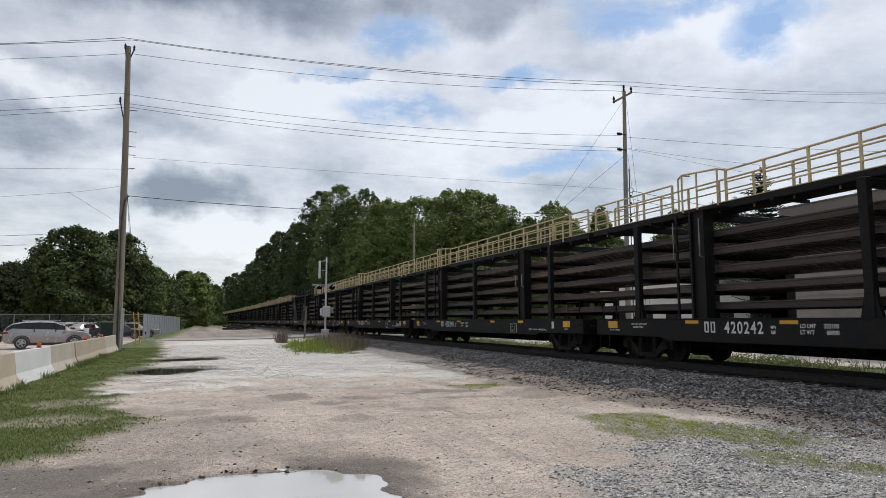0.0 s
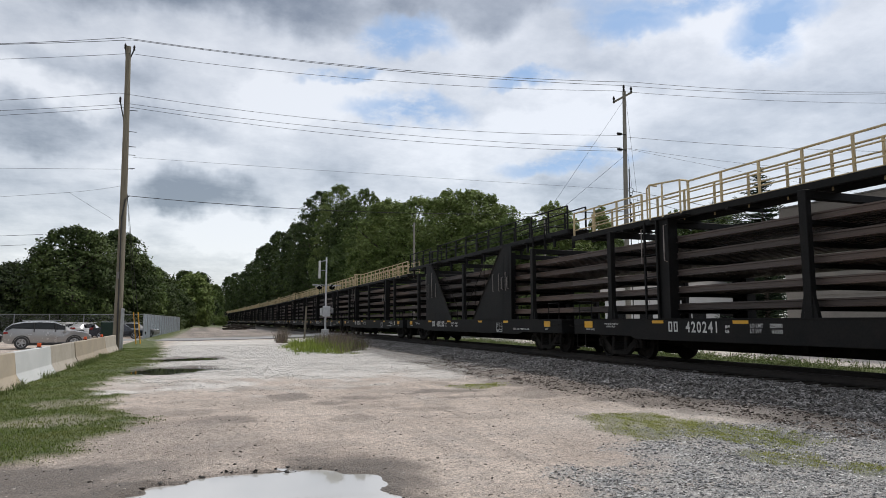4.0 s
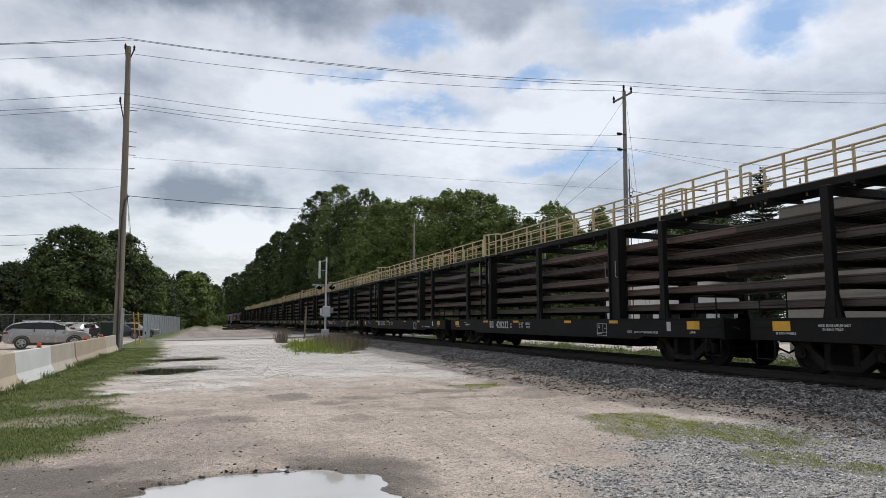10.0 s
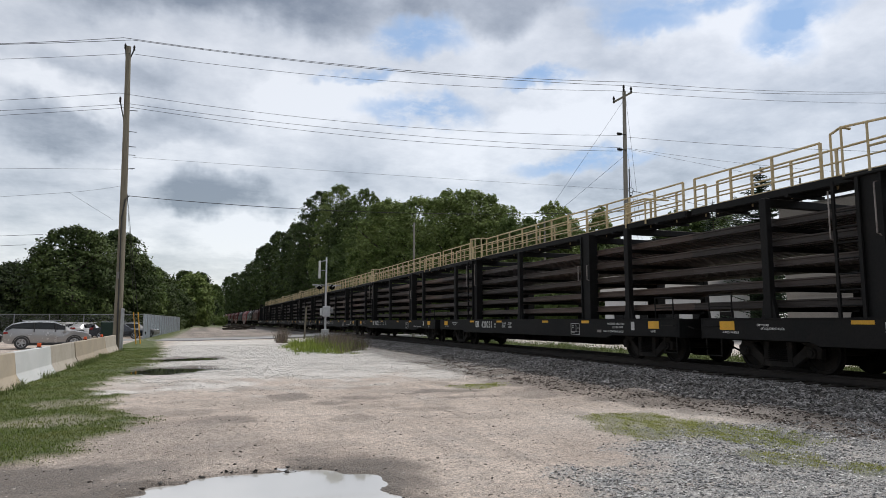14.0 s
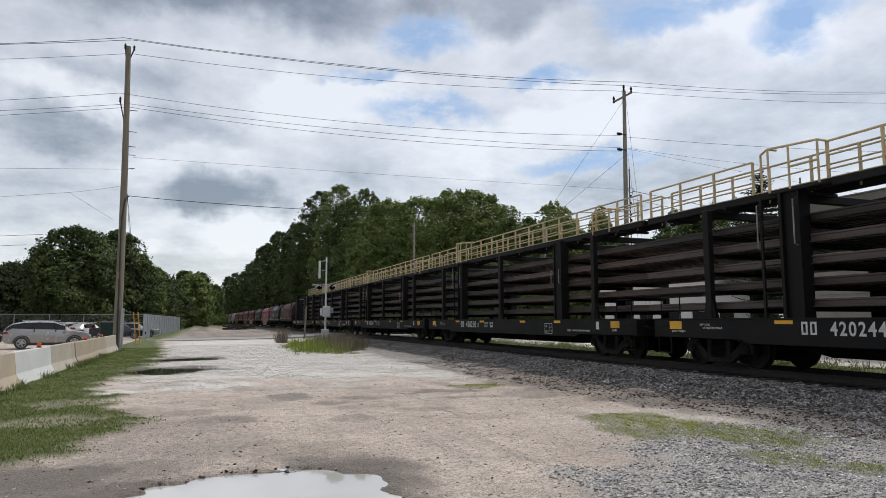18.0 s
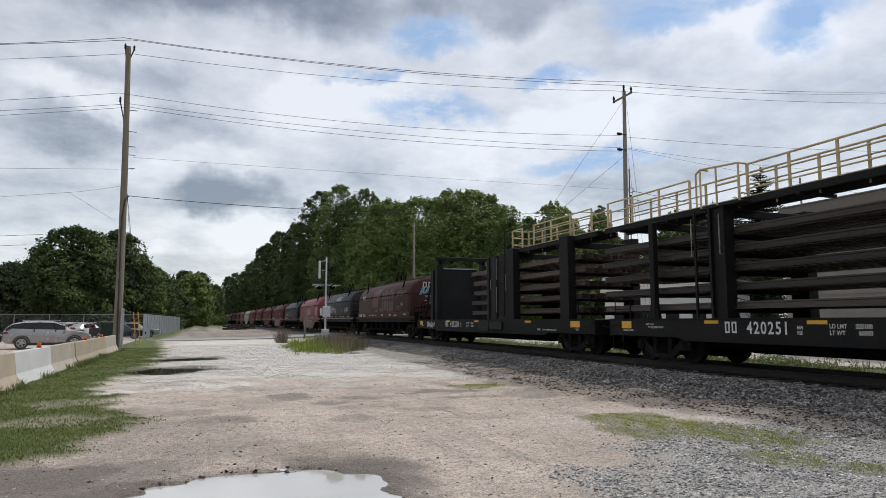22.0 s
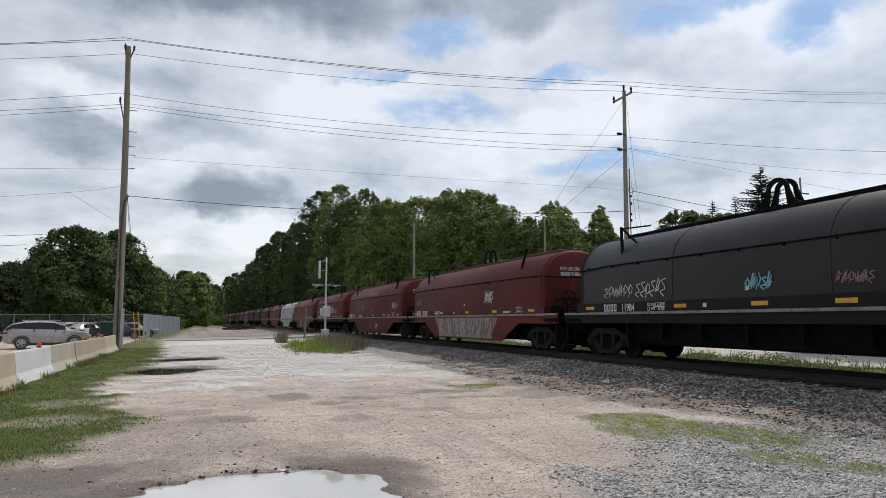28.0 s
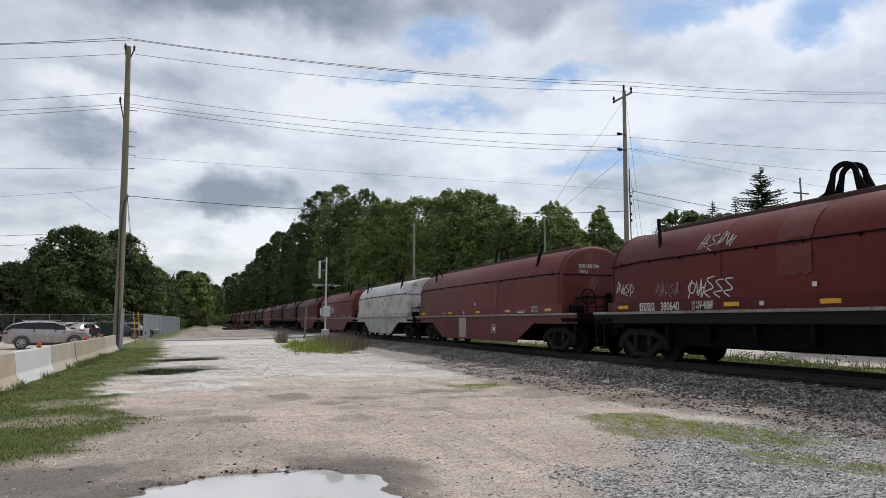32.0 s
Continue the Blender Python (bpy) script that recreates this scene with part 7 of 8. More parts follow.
# ======== buildings ========
def ribbed_building():
    b = thing("warehouse", "low warehouse with ribbed upper cladding and pale block base", "building")
    x, y0, y1, top, mid = 30.0, -30.0, 27.3, 7.9, 5.65
    part("base_wall", boxes((x, x + 26, y0, y1, 0, mid)), M["block"], b)
    for z in np.arange(0.55, mid, 0.62):
        part("wall_course", boxes((x - 0.035, x, y0, y1, z, z + 0.5)), M["block"], b)
    bm = bmesh.new()
    out = []
    yy = y0
    while yy < y1 - 0.3:
        out += [(x - 0.05, yy), (x - 0.05, yy + 0.08), (x - 0.12, yy + 0.09), (x - 0.12, yy + 0.19)]
        yy += 0.20
    out += [(x - 0.05, y1), (x + 26, y1), (x + 26, y0)]
    slab(bm, out, "z", mid + 0.25, top - 0.62)
    part("cladding", bm, M["cladding"], b, "brown-grey vertical ribbed cladding")
    part("roof_edge", boxes((x - 0.16, x + 26.1, y0 - 0.1, y1 + 0.1, top - 0.62, top - 0.06)), M["fascia"], b, "plain brown-grey fascia", bevel=0.03)
    part("roof_flashing", boxes((x - 0.2, x + 26.12, y0 - 0.12, y1 + 0.12, top - 0.06, top)), M["trim_grey"], b)
    part("cornice", boxes((x - 0.16, x + 0.02, y0, y1, mid - 0.06, mid + 0.25)), M["block"], b, "pale ledge under the cladding")


ribbed_building()


def white_house():
    b = thing("white_building", "low white building with dark windows beyond the railway", "building")
    part("wall", boxes((-6, 6, -4, 4, 0, 4.2)), M["white_wall"], b)
    bm = bmesh.new()
    slab(bm, [(-4.4, 4.2), (4.4, 4.2), (0, 6.0)], "x", -6.4, 6.4)
    part("roof", bm, M["trim_grey"], b)
    for k in range(5):
        w = part("window", boxes((-5.2 + 2.2 * k, -4.1 + 2.2 * k, -4.06, -4.0, 1.2, 2.5)), M["car_glass"], b)
        part("frame", boxes((-5.3 + 2.2 * k, -4.0 + 2.2 * k, -4.09, -4.06, 2.5, 2.6), (-5.3 + 2.2 * k, -4.0 + 2.2 * k, -4.09, -4.06, 1.1, 1.2)), M["white_wall"], w)
    b.matrix_basis = pose(41.5, 50.5, 0, 0, 0, -38)


white_house()


# ======== grass, weeds and loose stones ========
def blades(name, pts, heights, width, material, label, category, seed, parent=None):
    """Many narrow bent blades in one mesh."""
    rng = np.random.default_rng(seed)
    n = len(pts)
    a, lean = rng.uniform(0, 2 * np.pi, n), rng.uniform(0.05, 0.75, n)
    h = heights[:, None]
    side = np.stack([np.cos(a), np.sin(a), np.zeros(n)], 1) * (width * rng.uniform(0.6, 1.4, n))[:, None]
    b = a + rng.uniform(0.8, 2.3, n)
    tilt = np.stack([np.cos(b) * lean, np.sin(b) * lean, np.ones(n)], 1)
    p = np.asarray(pts)
    v = np.stack([p - side, p + side, p + tilt * h * 0.55 + side * 0.7, p + tilt * h * 0.55 - side * 0.7, p + tilt * h + np.stack([np.cos(b), np.sin(b), -0.3 * np.ones(n)], 1) * h * 0.22 * lean[:, None]], 1)
    i = (np.arange(n) * 5)[:, None]
    f = np.concatenate([i + np.array([0, 1, 2]), i + np.array([0, 2, 3]), i + np.array([3, 2, 4])])
    return tagged(new(name, raw_mesh(name, v.reshape(-1, 3), f, material)), label, category, kind="stuff")


def scattered(n, x0, x1, y0, y1, seed, share, near=1.6):
    """Random places in a plan, kept where share(x, y) beats chance, denser towards y0."""
    rng = np.random.default_rng(seed)
    x, y = rng.uniform(x0, x1, n), y0 + (y1 - y0) * rng.random(n) ** near
    keep = rng.random(n) < share(x, y)
    return x[keep], y[keep], rng


x, y, rng = scattered(250000, -4.4, 0.0, 6.5, 44, 61, lambda x, y: verge(x, y) * soft(x, -4.5, -4.2) * (0.72 + 0.28 * soft(lumps(x, y, 611, (0.7, 0.5), (0.25, 0.5)), -0.5, 0.3)), 1.9)
blades("verge_grass", np.stack([x, y, ground_height(x, y) - 0.005], 1), rng.uniform(0.010, 0.038, len(x)) * (1 + 1.3 * rng.random(len(x)) ** 8), 0.0052, M["grass"], "short patchy green grass along the barriers", "grass", 62)
x, y, rng = scattered(9000, -4.32, -3.9, 12, 43, 63, lambda x, y: soft(lumps(x, y, 64, (2.5, 0.6), (0.8, 0.5)), 0.0, 0.6), 1.3)
blades("barrier_weeds", np.stack([x, y, ground_height(x, y)], 1), rng.uniform(0.05, 0.24, len(x)), 0.008, M["weed"], "taller weeds along the foot of the barriers", "weeds", 65)
x, y, rng = scattered(260000, 5.8, 9.3, 5.5, 18, 66, lambda x, y: np.max([oval(x, y, *o) for o in GRASS_SPOTS], axis=0) ** 1.3 * (0.15 + 0.65 * soft(lumps(x, y, 660, (0.5, 0.5), (0.18, 0.4)), -0.1, 0.7)) * (0.35 + 0.65 * soft(x, 6.7, 7.2)), 1.0)
blades("sparse_grass", np.stack([x, y, ground_height(x, y)], 1), rng.uniform(0.010, 0.032, len(x)), 0.0045, M["grass_yellow"], "thin yellow-green grass in the gravel", "grass", 67)
x, y, rng = scattered(150000, 17.0, 23.4, -6, 62, 68, lambda x, y: soft(x, 18.4, 19.4) * (1 - soft(x, 22.2, 23.2)) * (0.02 + soft(lumps(x, y, 69, (2.4, 0.5), (0.8, 0.5)), 0.25, 0.75)), 1.3)
blades("far_verge_grass", np.stack([x, y, np.full(len(x), 0.0)], 1), rng.uniform(0.06, 0.30, len(x)) * (0.5 + 1.4 * soft(lumps(x, y, 70, (1.1, 0.6), (0.5, 0.4)), 0.0, 0.7)), 0.010, M["weed"], "long grass and weeds beyond the track", "grass", 71)


verge_weeds = thing("verge_weeds", "leafy green weeds beyond the track", "weeds", kind="stuff")
spots, faces_to = [], []
weed_rng = np.random.default_rng(691)
for k in range(260):
    cx, cy = weed_rng.uniform(18.3, 21.8), -4 + 60 * weed_rng.random() ** 1.2
    if lumps(cx, cy, 692, (7.0, 0.5), (2.5, 0.5)) < -0.15:
        continue
    r, tall, n = weed_rng.uniform(0.25, 0.75), weed_rng.uniform(0.18, 0.62), 150
    a, q, e = weed_rng.uniform(0, 6.28, n), np.sqrt(weed_rng.random(n)), weed_rng.random(n)
    spots.append(np.stack([cx + r * q * np.cos(a), cy + r * q * np.sin(a), 0.03 + tall * e * (1.1 - 0.7 * q)], 1))
    faces_to.append(np.stack([q * np.cos(a), q * np.sin(a), 0.3 + 0 * a], 1))


def in_patch(x, y):
    """The weedy patch beside the crossing mast."""
    return oval(x, y, 7.4, 43.5, 2.3, 9.8, -7, 72) * soft(lumps(x, y, 721, (2.2, 0.6), (0.8, 0.5)), -0.75, 0.05)


x, y, rng = scattered(42000, 4.5, 10.5, 33, 56, 73, lambda x, y: in_patch(x, y) * (0.12 + 0.88 * soft(lumps(x, y, 731, (1.3, 0.5), (0.5, 0.5)), -0.3, 0.5)), 1.0)
blades("patch_grass", np.stack([x, y, ground_height(x, y)], 1), rng.uniform(0.10, 0.42, len(x)) * (0.5 + 1.1 * soft(lumps(x, y, 732, (1.6, 0.6), (0.6, 0.4)), -0.2, 0.7)), 0.012, M["grass_bright"], "bright green grass patch by the crossing", "grass", 74)
x, y, rng = scattered(26000, 6.0, 10.0, 34, 50, 75, lambda x, y: in_patch(x, y) * soft(x - (y - 42) * 0.05, 6.9, 8.2) * soft(lumps(x, y, 751, (1.2, 0.5), (0.4, 0.5)), 0.0, 0.5), 1.0)
blades("dry_weeds", np.stack([x, y, ground_height(x, y)], 1), rng.uniform(0.35, 1.0, len(x)) * (0.6 + 0.8 * rng.random(len(x)) ** 2), 0.010, M["weed_dry"], "tall dry purplish weed stalks", "weeds", 76)
x, y, rng = scattered(900, 5.4, 6.4, 50, 55, 77, lambda x, y: oval(x, y, 5.9, 52.5, 0.45, 1.4, 0, 78), 1.0)
blades("dry_weeds", np.stack([x, y, ground_height(x, y)], 1), rng.uniform(0.5, 1.5, len(x)), 0.012, M["weed_dry"], "tall dry straw-coloured weed stalks", "weeds", 79)


def dry(x, y):
    """1 where no water stands."""
    w = 0
    for q in PUDDLES:
        w = np.maximum(w, oval(x, y, *q))
    return 1 - soft(w, 0.25, 0.45)


x, y, rng = scattered(62000, -2.2, 9.0, 5.6, 26, 81, lambda x, y: dry(x, y) * (1 - 0.8 * verge(x, y)) * (0.25 + 0.5 * soft(lumps(x, y, 82, (2.2, 0.6), (0.8, 0.4)), -0.2, 0.8)), 1.5)
stones("lot_gravel", np.stack([x, y, ground_height(x, y)], 1), 0.006 + 0.030 * rng.random(len(x)) ** 5, M["grit"], "small loose stones strewn on packed dirt", "gravel", 83)
x, y, rng = scattered(170000, 2.6, 10.2, 4.4, 11.5, 84, lambda x, y: dry(x, y) * grey_spread(x, y) * (0.30 + 0.55 * soft(lumps(x, y, 861, (0.9, 0.5)), -0.2, 0.5)) * (1 - 0.5 * np.max([oval(x, y, *o) for o in GRASS_SPOTS], axis=0)), 1.2)
stones("shoulder_gravel", np.stack([x, y, ground_height(x, y)], 1), 0.010 + 0.034 * rng.random(len(x)) ** 3.0, M["blue_stone"], "grey angular gravel spread beside the track", "gravel", 86)
x, y, rng = scattered(70000, -2.0, 9.4, 17, 50, 87, lambda x, y: dry(x, y) * (1 - verge(x, y)) * (1 - in_patch(x, y)) * soft(lumps(x, y, 88, (3, 0.5), (1, 0.3)) + (y - 21) * 0.15, -0.3, 0.6), 1.2)
stones("pale_gravel", np.stack([x, y, ground_height(x, y) + 0.004], 1), 0.012 + 0.028 * rng.random(len(x)) ** 2, M["pale_stone"], "pale crushed limestone gravel", "gravel", 89)
x, y, rng = scattered(26000, 7.6, 10.6, 6.5, 26, 92, lambda x, y: (1 - soft(np.abs(x - np.interp(y, BANK[:, 0], BANK[:, 1]) + 0.75), 0.5, 1.1)) * (0.25 + 0.75 * soft(lumps(x, y, 93, (1.0, 0.5), (0.4, 0.4)), -0.2, 0.6)), 1.3)
stones("dirt_clods", np.stack([x, y, ground_height(x, y) + 0.004], 1), 0.010 + 0.055 * rng.random(len(x)) ** 4, M["clod"], "brown clods and stones at the foot of the ballast", "gravel", 94)
# pebbles at the rim of the large puddle
x, y, rng = scattered(9000, -1.2, 2.6, 5.4, 8.9, 90, lambda x, y: 0.3 * (oval(x, y, *PUDDLES[0]) > 0.27) * (oval(x, y, *PUDDLES[0]) < 0.44), 1.0)
stones("puddle_pebbles", np.stack([x, y, ground_height(x, y) + 0.008], 1), 0.008 + 0.045 * rng.random(len(x)) ** 4, M["wet_stone"], "dark wet pebbles at the puddle's edge", "gravel", 91)


# ======== bushes under the trees ========
def bush(x, y, height, spread, seed, material="leaf"):
    b = thing("bush", "dense green bush at the foot of the trees", "bush", "bushes")
    b.matrix_basis = pose(x, y, 0)
    rng = random.Random(seed)
    bm = bmesh.new()
    for k in range(5):
        a = rng.uniform(0, 6.28)
        tube(bm, [(0, 0, 0), (spread * 0.4 * math.cos(a), spread * 0.4 * math.sin(a), height * 0.6)], 0.06, 5, 0.02)
    part("stems", bm, M["bark"], b)
    lobes = [(0, 0, height * 0.42, spread * 0.75, height * 0.42)]
    for k in range(9):
        a = rng.uniform(0, 6.28)
        q = spread * rng.uniform(0.25, 0.45)
        lobes.append((spread * 0.75 * math.cos(a), spread * 0.75 * math.sin(a), height * rng.uniform(0.2, 0.72), q, min(q, height * 0.3)))
    leaf_cloud("foliage", lobes, 2600, 0.26, M[material], b, seed)

# ======== trees ========
def leaf_cloud(name, lobes, count, size, material, parent, seed):
    """A crown of many small leaf sprays, spread over uneven lobes with gaps."""
    rng = np.random.default_rng(seed)
    vol = np.array([l[3] * l[4] for l in lobes])
    vol[0] *= 0.30
    pick = rng.choice(len(lobes), count, p=vol / vol.sum())
    L = np.array(lobes)[pick]
    d = rng.normal(size=(count, 3))
    d /= np.linalg.norm(d, axis=1)[:, None]
    rad = np.clip(0.72 + 0.27 * rng.normal(size=count), 0.1, 1.32) * (1 + 0.2 * np.sin(d[:, 0] * 5 + L[:, 0]) * np.cos(d[:, 2] * 4 + L[:, 1]))
    p = L[:, :3] + d * rad[:, None] * L[:, [3, 3, 4]]
    return leaf_mesh(name, p, d, size, material, parent, rng)


def crown_mass(name, height, spread, low, sprigs, count, size, material, parent, seed):
    """A crown: leaf sprays through the outer third of one uneven mass, denser towards its skin, with loose sprigs."""
    rng = np.random.default_rng(seed)
    n = int(count * 0.5)
    e = rng.random(n * 3)
    wide = (0.66 + 0.34 * soft(e, 0.0, 0.35)) * np.sqrt(np.clip(1 - np.clip((e - 0.38) / 0.62, 0, 1) ** 2.3, 0, 1))
    keep = rng.random(n * 3) < wide
    e, wide = e[keep][:n], wide[keep][:n]
    n = len(e)
    a = rng.uniform(0, 2 * np.pi, n)
    bump = np.zeros(n)
    for waves, amp in ((2, 0.13), (4, 0.19), (7, 0.15), (12, 0.08), (21, 0.05)):
        p = rng.uniform(0, 6.28, 6)
        q = rng.uniform(0.7, 1.3, 2)
        bump += amp * np.sin(waves * a + p[0] + 2.2 * np.sin(waves * q[0] * e * 2.1 + p[1])) * np.sin(waves * q[1] * e * 2.6 + p[2] + 1.3 * np.sin(a * 2 + p[3]))
    depth = rng.random(n) ** 1.7
    rho = spread * wide * (0.94 + bump) * (1 - 0.42 * depth) + rng.normal(0, 0.022 * spread, n)
    z = height * (low + 0.05 + (0.90 - low) * e) * (1 + 0.16 * bump) + rng.normal(0, 0.02 * spread, n)
    d = np.stack([np.cos(a) * np.sqrt(1 - 0.8 * e ** 2), np.sin(a) * np.sqrt(1 - 0.8 * e ** 2), -0.25 + 1.1 * e], 1)
    pts = np.stack([rho * np.cos(a), rho * np.sin(a), z], 1)
    m = count - n
    heavy = np.array([q[3] for q in sprigs]) ** 1.6
    L = np.array(sprigs)[rng.choice(len(sprigs), m, p=heavy / heavy.sum())]
    g = rng.normal(size=(m, 3))
    g /= np.linalg.norm(g, axis=1)[:, None]
    g[:, 2] = np.where(rng.random(m) < 0.72, np.abs(g[:, 2]), g[:, 2])
    pts = np.concatenate([pts, L[:, :3] + g * (0.55 + 0.55 * rng.random(m))[:, None] * L[:, [3, 3, 4]]])
    leaf_mesh(name, pts, np.concatenate([d, g]), size, material, parent, rng)


def leaf_mesh(name, p, d, size, material, parent, rng):
    """Bent four-cornered leaf sprays at places p that face about d."""
    count = len(p)
    u = rng.normal(size=(count, 3))
    nrm = d + rng.normal(size=(count, 3)) * 0.6 + np.array([0, 0, 0.55])
    w = np.cross(nrm, u)
    w /= np.linalg.norm(w, axis=1)[:, None]
    u = np.cross(w, nrm)
    u /= np.linalg.norm(u, axis=1)[:, None]
    s = (size * rng.uniform(0.5, 1.3, count))[:, None]
    k = nrm / np.linalg.norm(nrm, axis=1)[:, None]
    v = np.stack([p - u * s, p - w * s * 0.5 + k * s * 0.15, p + u * s, p + w * s * 0.55 + k * s * 0.25], 1)
    base = (np.arange(count) * 4)[:, None]
    f = np.concatenate([base + np.array([0, 1, 3]), base + np.array([1, 2, 3])])
    ob = new(name, raw_mesh(name, v.reshape(-1, 3), f, material))
    ob.parent = parent
    return ob


def broadleaf(x, y, height, spread, seed, material="leaf", label="tall leafy broadleaf tree in full summer leaf", count=11000, size=0.30, low=0.0):
    rng = random.Random(seed)
    tree = thing("tree", label, "tree", "trees by the railway")
    tree.matrix_basis = pose(x, y, 0)
    bm = bmesh.new()
    tube(bm, [(0, 0, 0), (0.1, 0.05, height * 0.25), (-0.1, 0.1, height * 0.5), (0.05, 0, height * 0.78)], height * 0.022, 9, height * 0.006)
    for k in range(9):
        a, z = rng.uniform(0, 6.28), height * rng.uniform(0.25, 0.6)
        l = spread * rng.uniform(0.5, 0.85)
        tube(bm, [(0, 0, z), (l * 0.5 * math.cos(a), l * 0.5 * math.sin(a), z + l * 0.3), (l * math.cos(a), l * math.sin(a), z + l * 0.75)], height * 0.009, 6, height * 0.003)
    part("trunk", bm, M["bark"], tree, smooth=True)
    lobes = []
    for k in range(130):
        a, e = rng.uniform(0, 6.28), rng.random()
        q = spread * rng.uniform(0.06, 0.21)
        wide = (0.72 + 0.25 * min(1, e * 3)) * math.sqrt(max(0.0, 1 - max(0.0, (e - 0.35) / 0.65) ** 2.2))
        r = spread * wide * rng.uniform(0.70, 1.02)
        z = height * (low + 0.06 + (0.94 - low) * e) - q * 0.5
        lobes.append((r * math.cos(a), r * math.sin(a), z + height * rng.uniform(-0.03, 0.03), q, q * rng.uniform(0.6, 0.95)))
    for k in range(30):
        a, q = rng.uniform(0, 6.28), spread * rng.uniform(0.03, 0.09)
        r = spread * rng.uniform(0.1, 0.55)
        lobes.append((r * math.cos(a), r * math.sin(a), height * (1 - 0.16 * r / spread) - q * rng.uniform(-0.6, 1.2), q, q * 1.7))
    crown_mass("crown", height, spread, low, lobes, count, size, M[material], tree, seed)
    return tree


leaf_mesh("weed_leaves", np.concatenate(spots), np.concatenate(faces_to), 0.05, M["weed"], verge_weeds, weed_rng)

TREES = [(19.8, 348, 26.0, 6.0, "leaf_dark"), (21.0, 290, 27.0, 7.0, "leaf_dark"), (22.0, 245, 29.0, 7.0, "leaf_dark"), (22.6, 205, 29.0, 6.5, "leaf_dark"), (23.6, 172, 27.0, 6.5, "leaf_dark"), (24.0, 150, 27.0, 6.5, "leaf_dark"), (23.5, 145, 30.4, 5.6, "leaf_dark"),
         (24.6, 128, 28.4, 5.4, "leaf_mid"), (25.6, 121, 24.0, 6.0, "leaf_dark"), (27.0, 115, 25.4, 5.0, "leaf"), (25.0, 91, 18.8, 6.0, "leaf_mid"), (26.8, 99, 19.6, 6.0, "leaf_mid"), (28.4, 88, 19.0, 6.0, "leaf_mid"), (30.0, 78.5, 18.5, 5.6, "leaf_mid"),
         (32.0, 75.7, 18.1, 5.4, "leaf_mid"), (34.0, 73.3, 15.9, 5.2, "leaf_mid"), (34.0, 67.0, 13.6, 4.4, "leaf"), (37.6, 65.7, 15.2, 3.6, "leaf_light"), (42.0, 63.0, 14.4, 2.0, "leaf_light"), (39.6, 64.5, 12.0, 3.0, "leaf_mid"), (43.6, 63.5, 11.5, 3.0, "leaf"), (48.0, 57.2, 13.5, 3.8, "leaf"),
         (48.0, 54.4, 12.9, 3.2, "leaf"), (52.0, 55.0, 13.0, 3.6, "leaf"), (31.0, 110, 22.0, 8.0, "leaf"), (35.0, 92, 17.5, 8.0, "leaf"), (39.0, 80, 14.5, 6.0, "leaf"), (28.0, 128, 22.0, 7.0, "leaf"), (24.0, 112, 16.0, 5.0, "leaf"),
         (23.5, 88, 10.0, 4.5, "leaf_mid"), (26.0, 74, 8.0, 4.5, "leaf"), (29.5, 64, 8.0, 4.5, "leaf"), (33.0, 57, 7.5, 4.5, "leaf"), (41.0, 60, 9.0, 4.5, "leaf"), (23.0, 118, 14.0, 5.0, "leaf"), (36.0, 62.0, 13.0, 4.0, "leaf_mid"), (40.5, 61.0, 11.4, 3.6, "leaf"), (45.5, 56.0, 10.2, 3.6, "leaf_dark"), (50.0, 50.0, 11.0, 3.5, "leaf_dark")]
TREES += [(-13.4, 82.0, 12.0, 5.0, "leaf_dark"), (-10.0, 88, 12.2, 4.8, "leaf_dark"), (-8.0, 92, 9.8, 3.6, "leaf"), (-21.0, 90, 8.2, 4.6, "leaf_painted_shade"), (-25.0, 93, 8.4, 5.0, "leaf_painted_shade"), (-30, 90, 8, 6, "leaf_painted_shade"), (-15.5, 98, 11, 5, "leaf_painted_shade"), (-8.4, 124, 10.8, 4.4, "leaf_dark"),
          (-2.4, 190, 14.4, 5.6, "leaf_mid"), (-12, 170, 13.5, 8, "leaf_dark"), (-1.0, 260, 19.5, 5.5, "leaf_dark"), (-6.0, 250, 19, 7, "leaf_dark"), (-5.2, 160, 8, 4.0, "leaf_dark"), (0.0, 245, 13, 5.0, "leaf_dark"), (17.6, 400, 29.5, 6.5, "leaf_dark"), (15.8, 430, 29, 6.5, "leaf_dark"), (5.2, 300, 17, 3.8, "leaf"), (3.6, 310, 15, 4.5, "leaf")]
for k, (x, y, hgt, spread, mt) in enumerate(TREES):
    broadleaf(x, y, hgt, spread, 100 + k, mt, "light green leafy tree in summer leaf" if mt == "leaf_light" else "mid green leafy tree in full leaf" if mt == "leaf_mid" else "tall dark green broadleaf tree in full leaf",
              count=13000 if y > 160 else 30000, size=0.44 if y > 160 else 0.19 if y > 75 else 0.15)


for k, (x, y, hgt, spread, mt) in enumerate(((-27, 86, 3.0, 3.5, "leaf_painted_shade"), (-20, 85, 2.8, 3.0, "leaf_painted_shade"), (-10.5, 84, 3.2, 3.2, "leaf_painted_shade"), (-8.0, 86, 3.2, 2.8, "leaf_painted_shade"), (-9, 105, 3.5, 4.0, "leaf_dark"), (-6.5, 138, 3.4, 3.8, "leaf_dark"),
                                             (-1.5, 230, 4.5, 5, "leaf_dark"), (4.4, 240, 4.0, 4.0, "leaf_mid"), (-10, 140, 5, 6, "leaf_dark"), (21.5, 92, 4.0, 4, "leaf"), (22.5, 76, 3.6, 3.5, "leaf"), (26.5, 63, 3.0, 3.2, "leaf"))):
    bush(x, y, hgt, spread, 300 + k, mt)


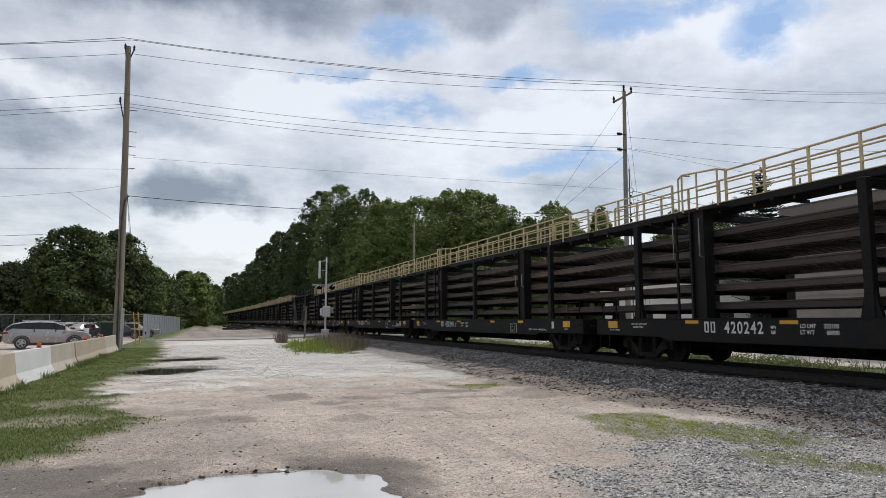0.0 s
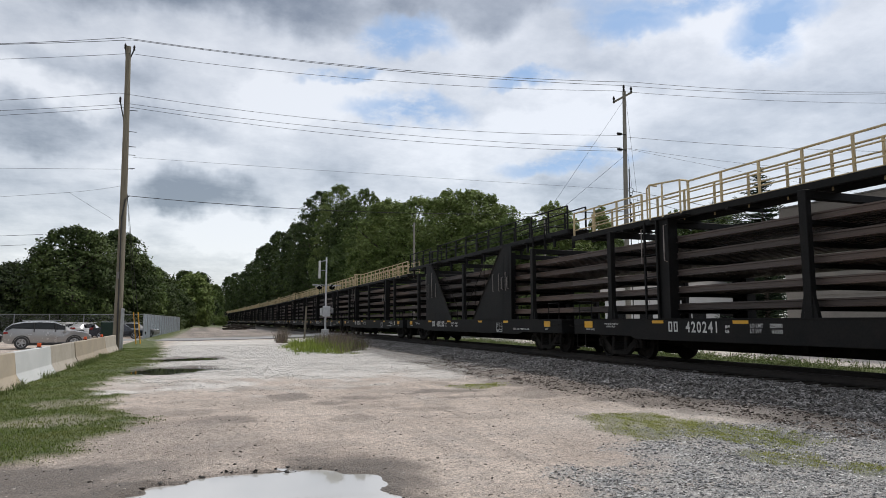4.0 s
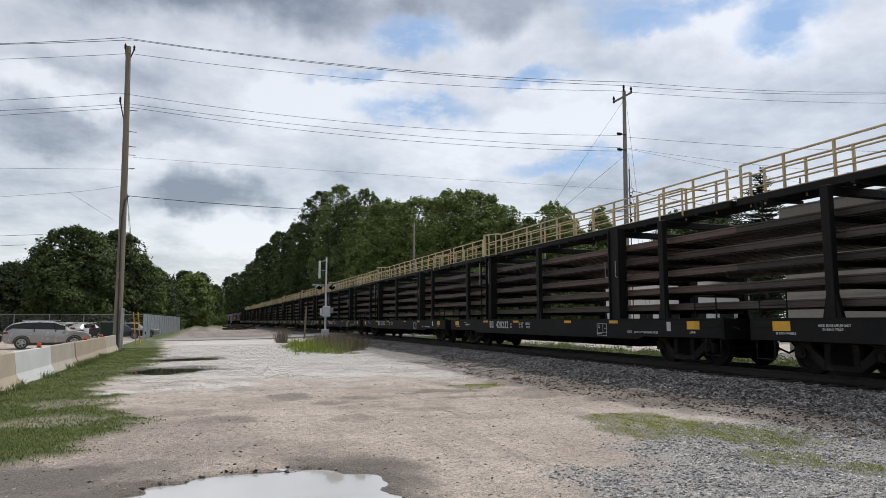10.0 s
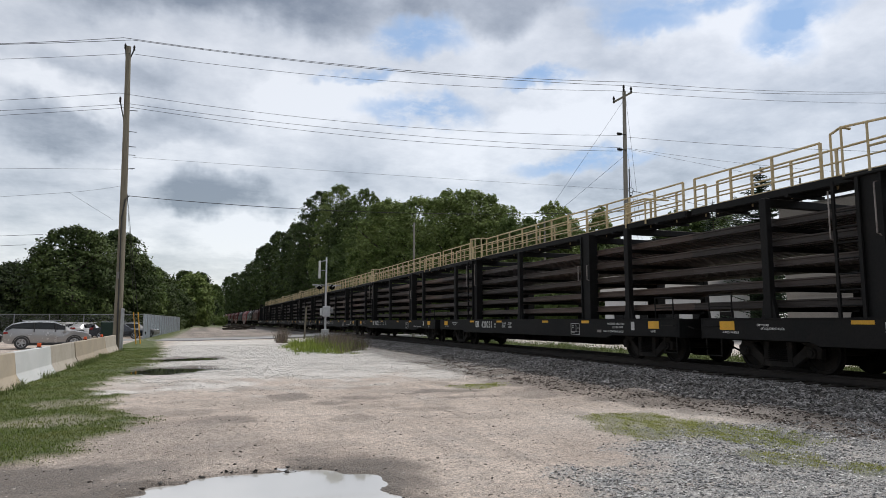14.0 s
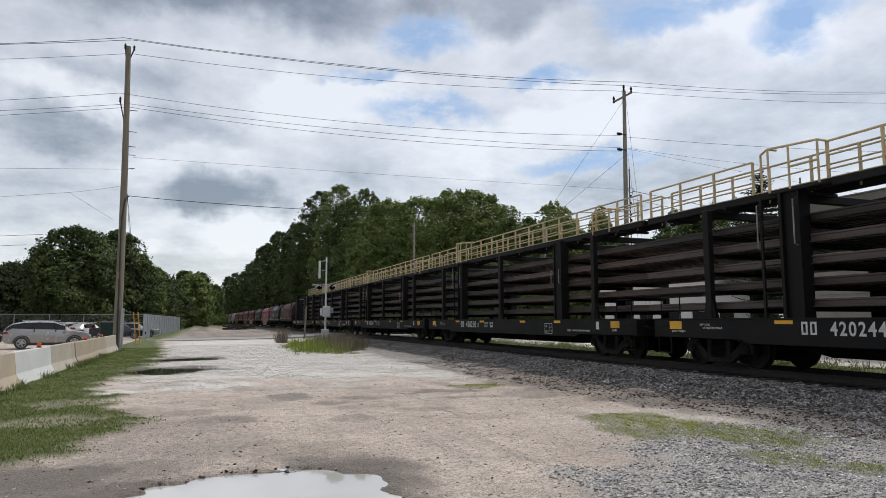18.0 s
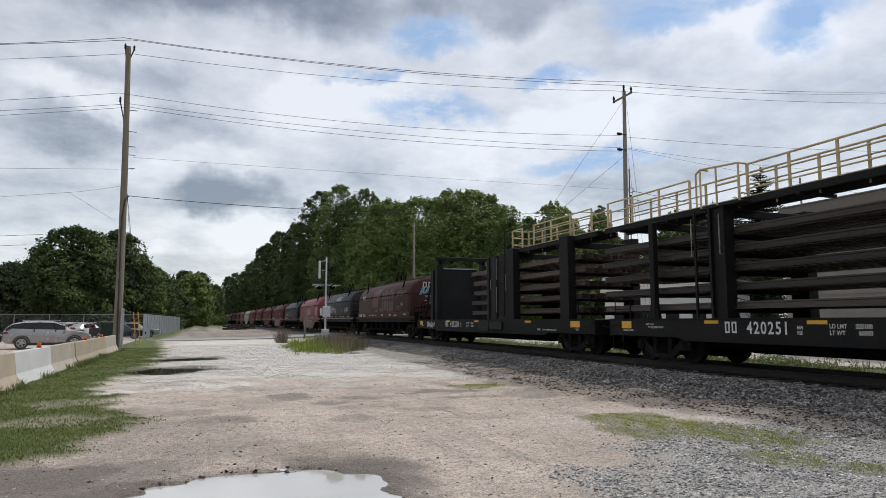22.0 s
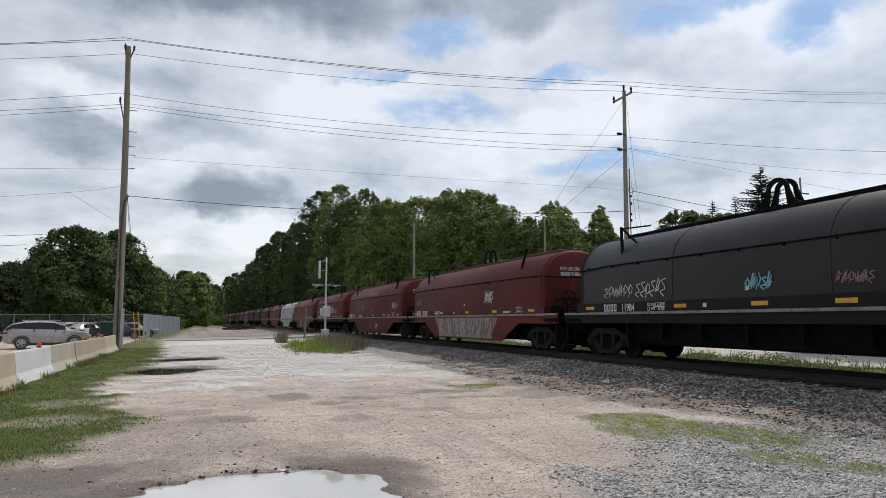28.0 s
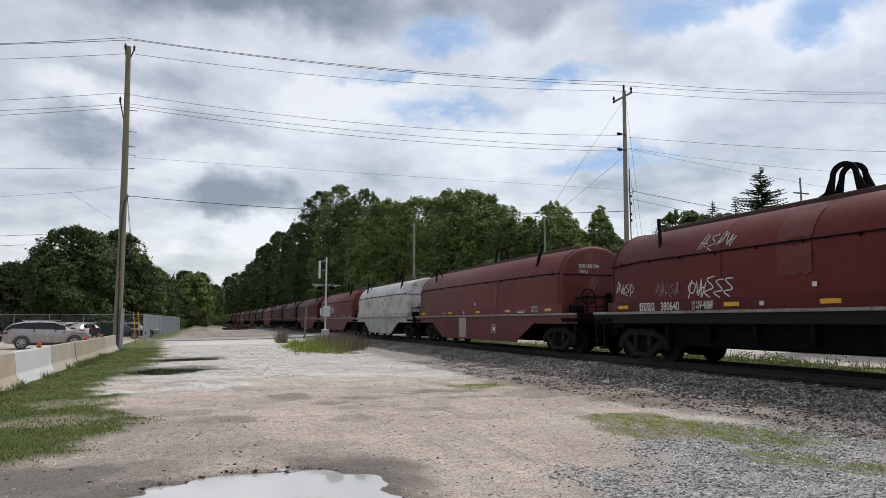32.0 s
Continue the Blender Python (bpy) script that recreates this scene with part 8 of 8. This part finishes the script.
def spruce(x, y, height, seed, slope=0.62):
    tree = thing("spruce", "tall dark spruce beyond the railway", "tree", "spruces")
    tree.matrix_basis = pose(x, y, 0)
    bm = bmesh.new()
    tube(bm, [(0, 0, 0), (0, 0, height)], height * 0.018, 8, 0.02)
    part("trunk", bm, M["bark"], tree)
    rng = np.random.default_rng(seed)
    vs, fs = [], []
    for z in np.arange(height * 0.05, height * 0.99, 0.21):
        reach = min((height - z) * slope, height * 0.24) + 0.08
        for k in range(8):
            a = rng.uniform(0, 6.28)
            l = reach * rng.uniform(0.35, 1.25)
            n = 3 + int(l * 2.2)
            for s in range(n):
                q = (s + 0.7) / n
                c = np.array([math.cos(a) * l * q, math.sin(a) * l * q, z - l * 0.16 * q + 0.22 * l * q * q])
                t = np.array([math.cos(a), math.sin(a), 0.15])
                side = np.array([-math.sin(a), math.cos(a), 0])
                w = 0.08 + 0.10 * min(l, 1.6) * (1 - q * 0.6)
                b = len(vs)
                vs += [c - t * w, c + side * w * rng.uniform(0.6, 1.2) - [0, 0, w * 0.6], c + t * w * 1.3, c - side * w * rng.uniform(0.6, 1.2) - [0, 0, w * 0.6]]
                fs += [(b, b + 1, b + 2), (b, b + 2, b + 3)]
    ob = new("crown", raw_mesh("crown", vs, fs, M["needle"]))
    ob.parent = tree
    return tree


spruce(44.8, 42.8, 15.1, 1)
spruce(46.0, 47.0, 13.2, 2, 0.30)
spruce(46.0, 49.9, 13.4, 3, 0.36)


# ======== movement ========
def motions():
    for car, place in cars:
        rows = []
        for k in range(17):
            t = 2.0 * k
            rows.append((t, on_track(place - travelled(t))))
        walk(car, rows)
    # wheels roll with the train: two wheelset places serve all bogies
    sets = {}
    for o in bpy.data.objects:
        if o.name.startswith("wheelset"):
            sets.setdefault(o.matrix_basis.translation.y > 0, []).append(o)
    for group in sets.values():
        first = group[0]
        at = first.matrix_basis.translation.copy()
        walk(first, [(k / FPS, Matrix.Translation(at) @ Matrix.Rotation(travelled(k / FPS) / 0.455 % (2 * math.pi), 4, "X")) for k in range(32 * FPS + 1)])
        for o in group[1:]:
            o.rotation_mode = "QUATERNION"
            keys = o.animation_data_create()
            keys.action = first.animation_data.action
            keys.action_slot = first.animation_data.action_slot
    walk(clouds, [(0.0, pose(0, 0, 0, 0, 0, 2.0)), (32.0, pose(0, 0, 0, 0, 0, -2.0))])


motions()
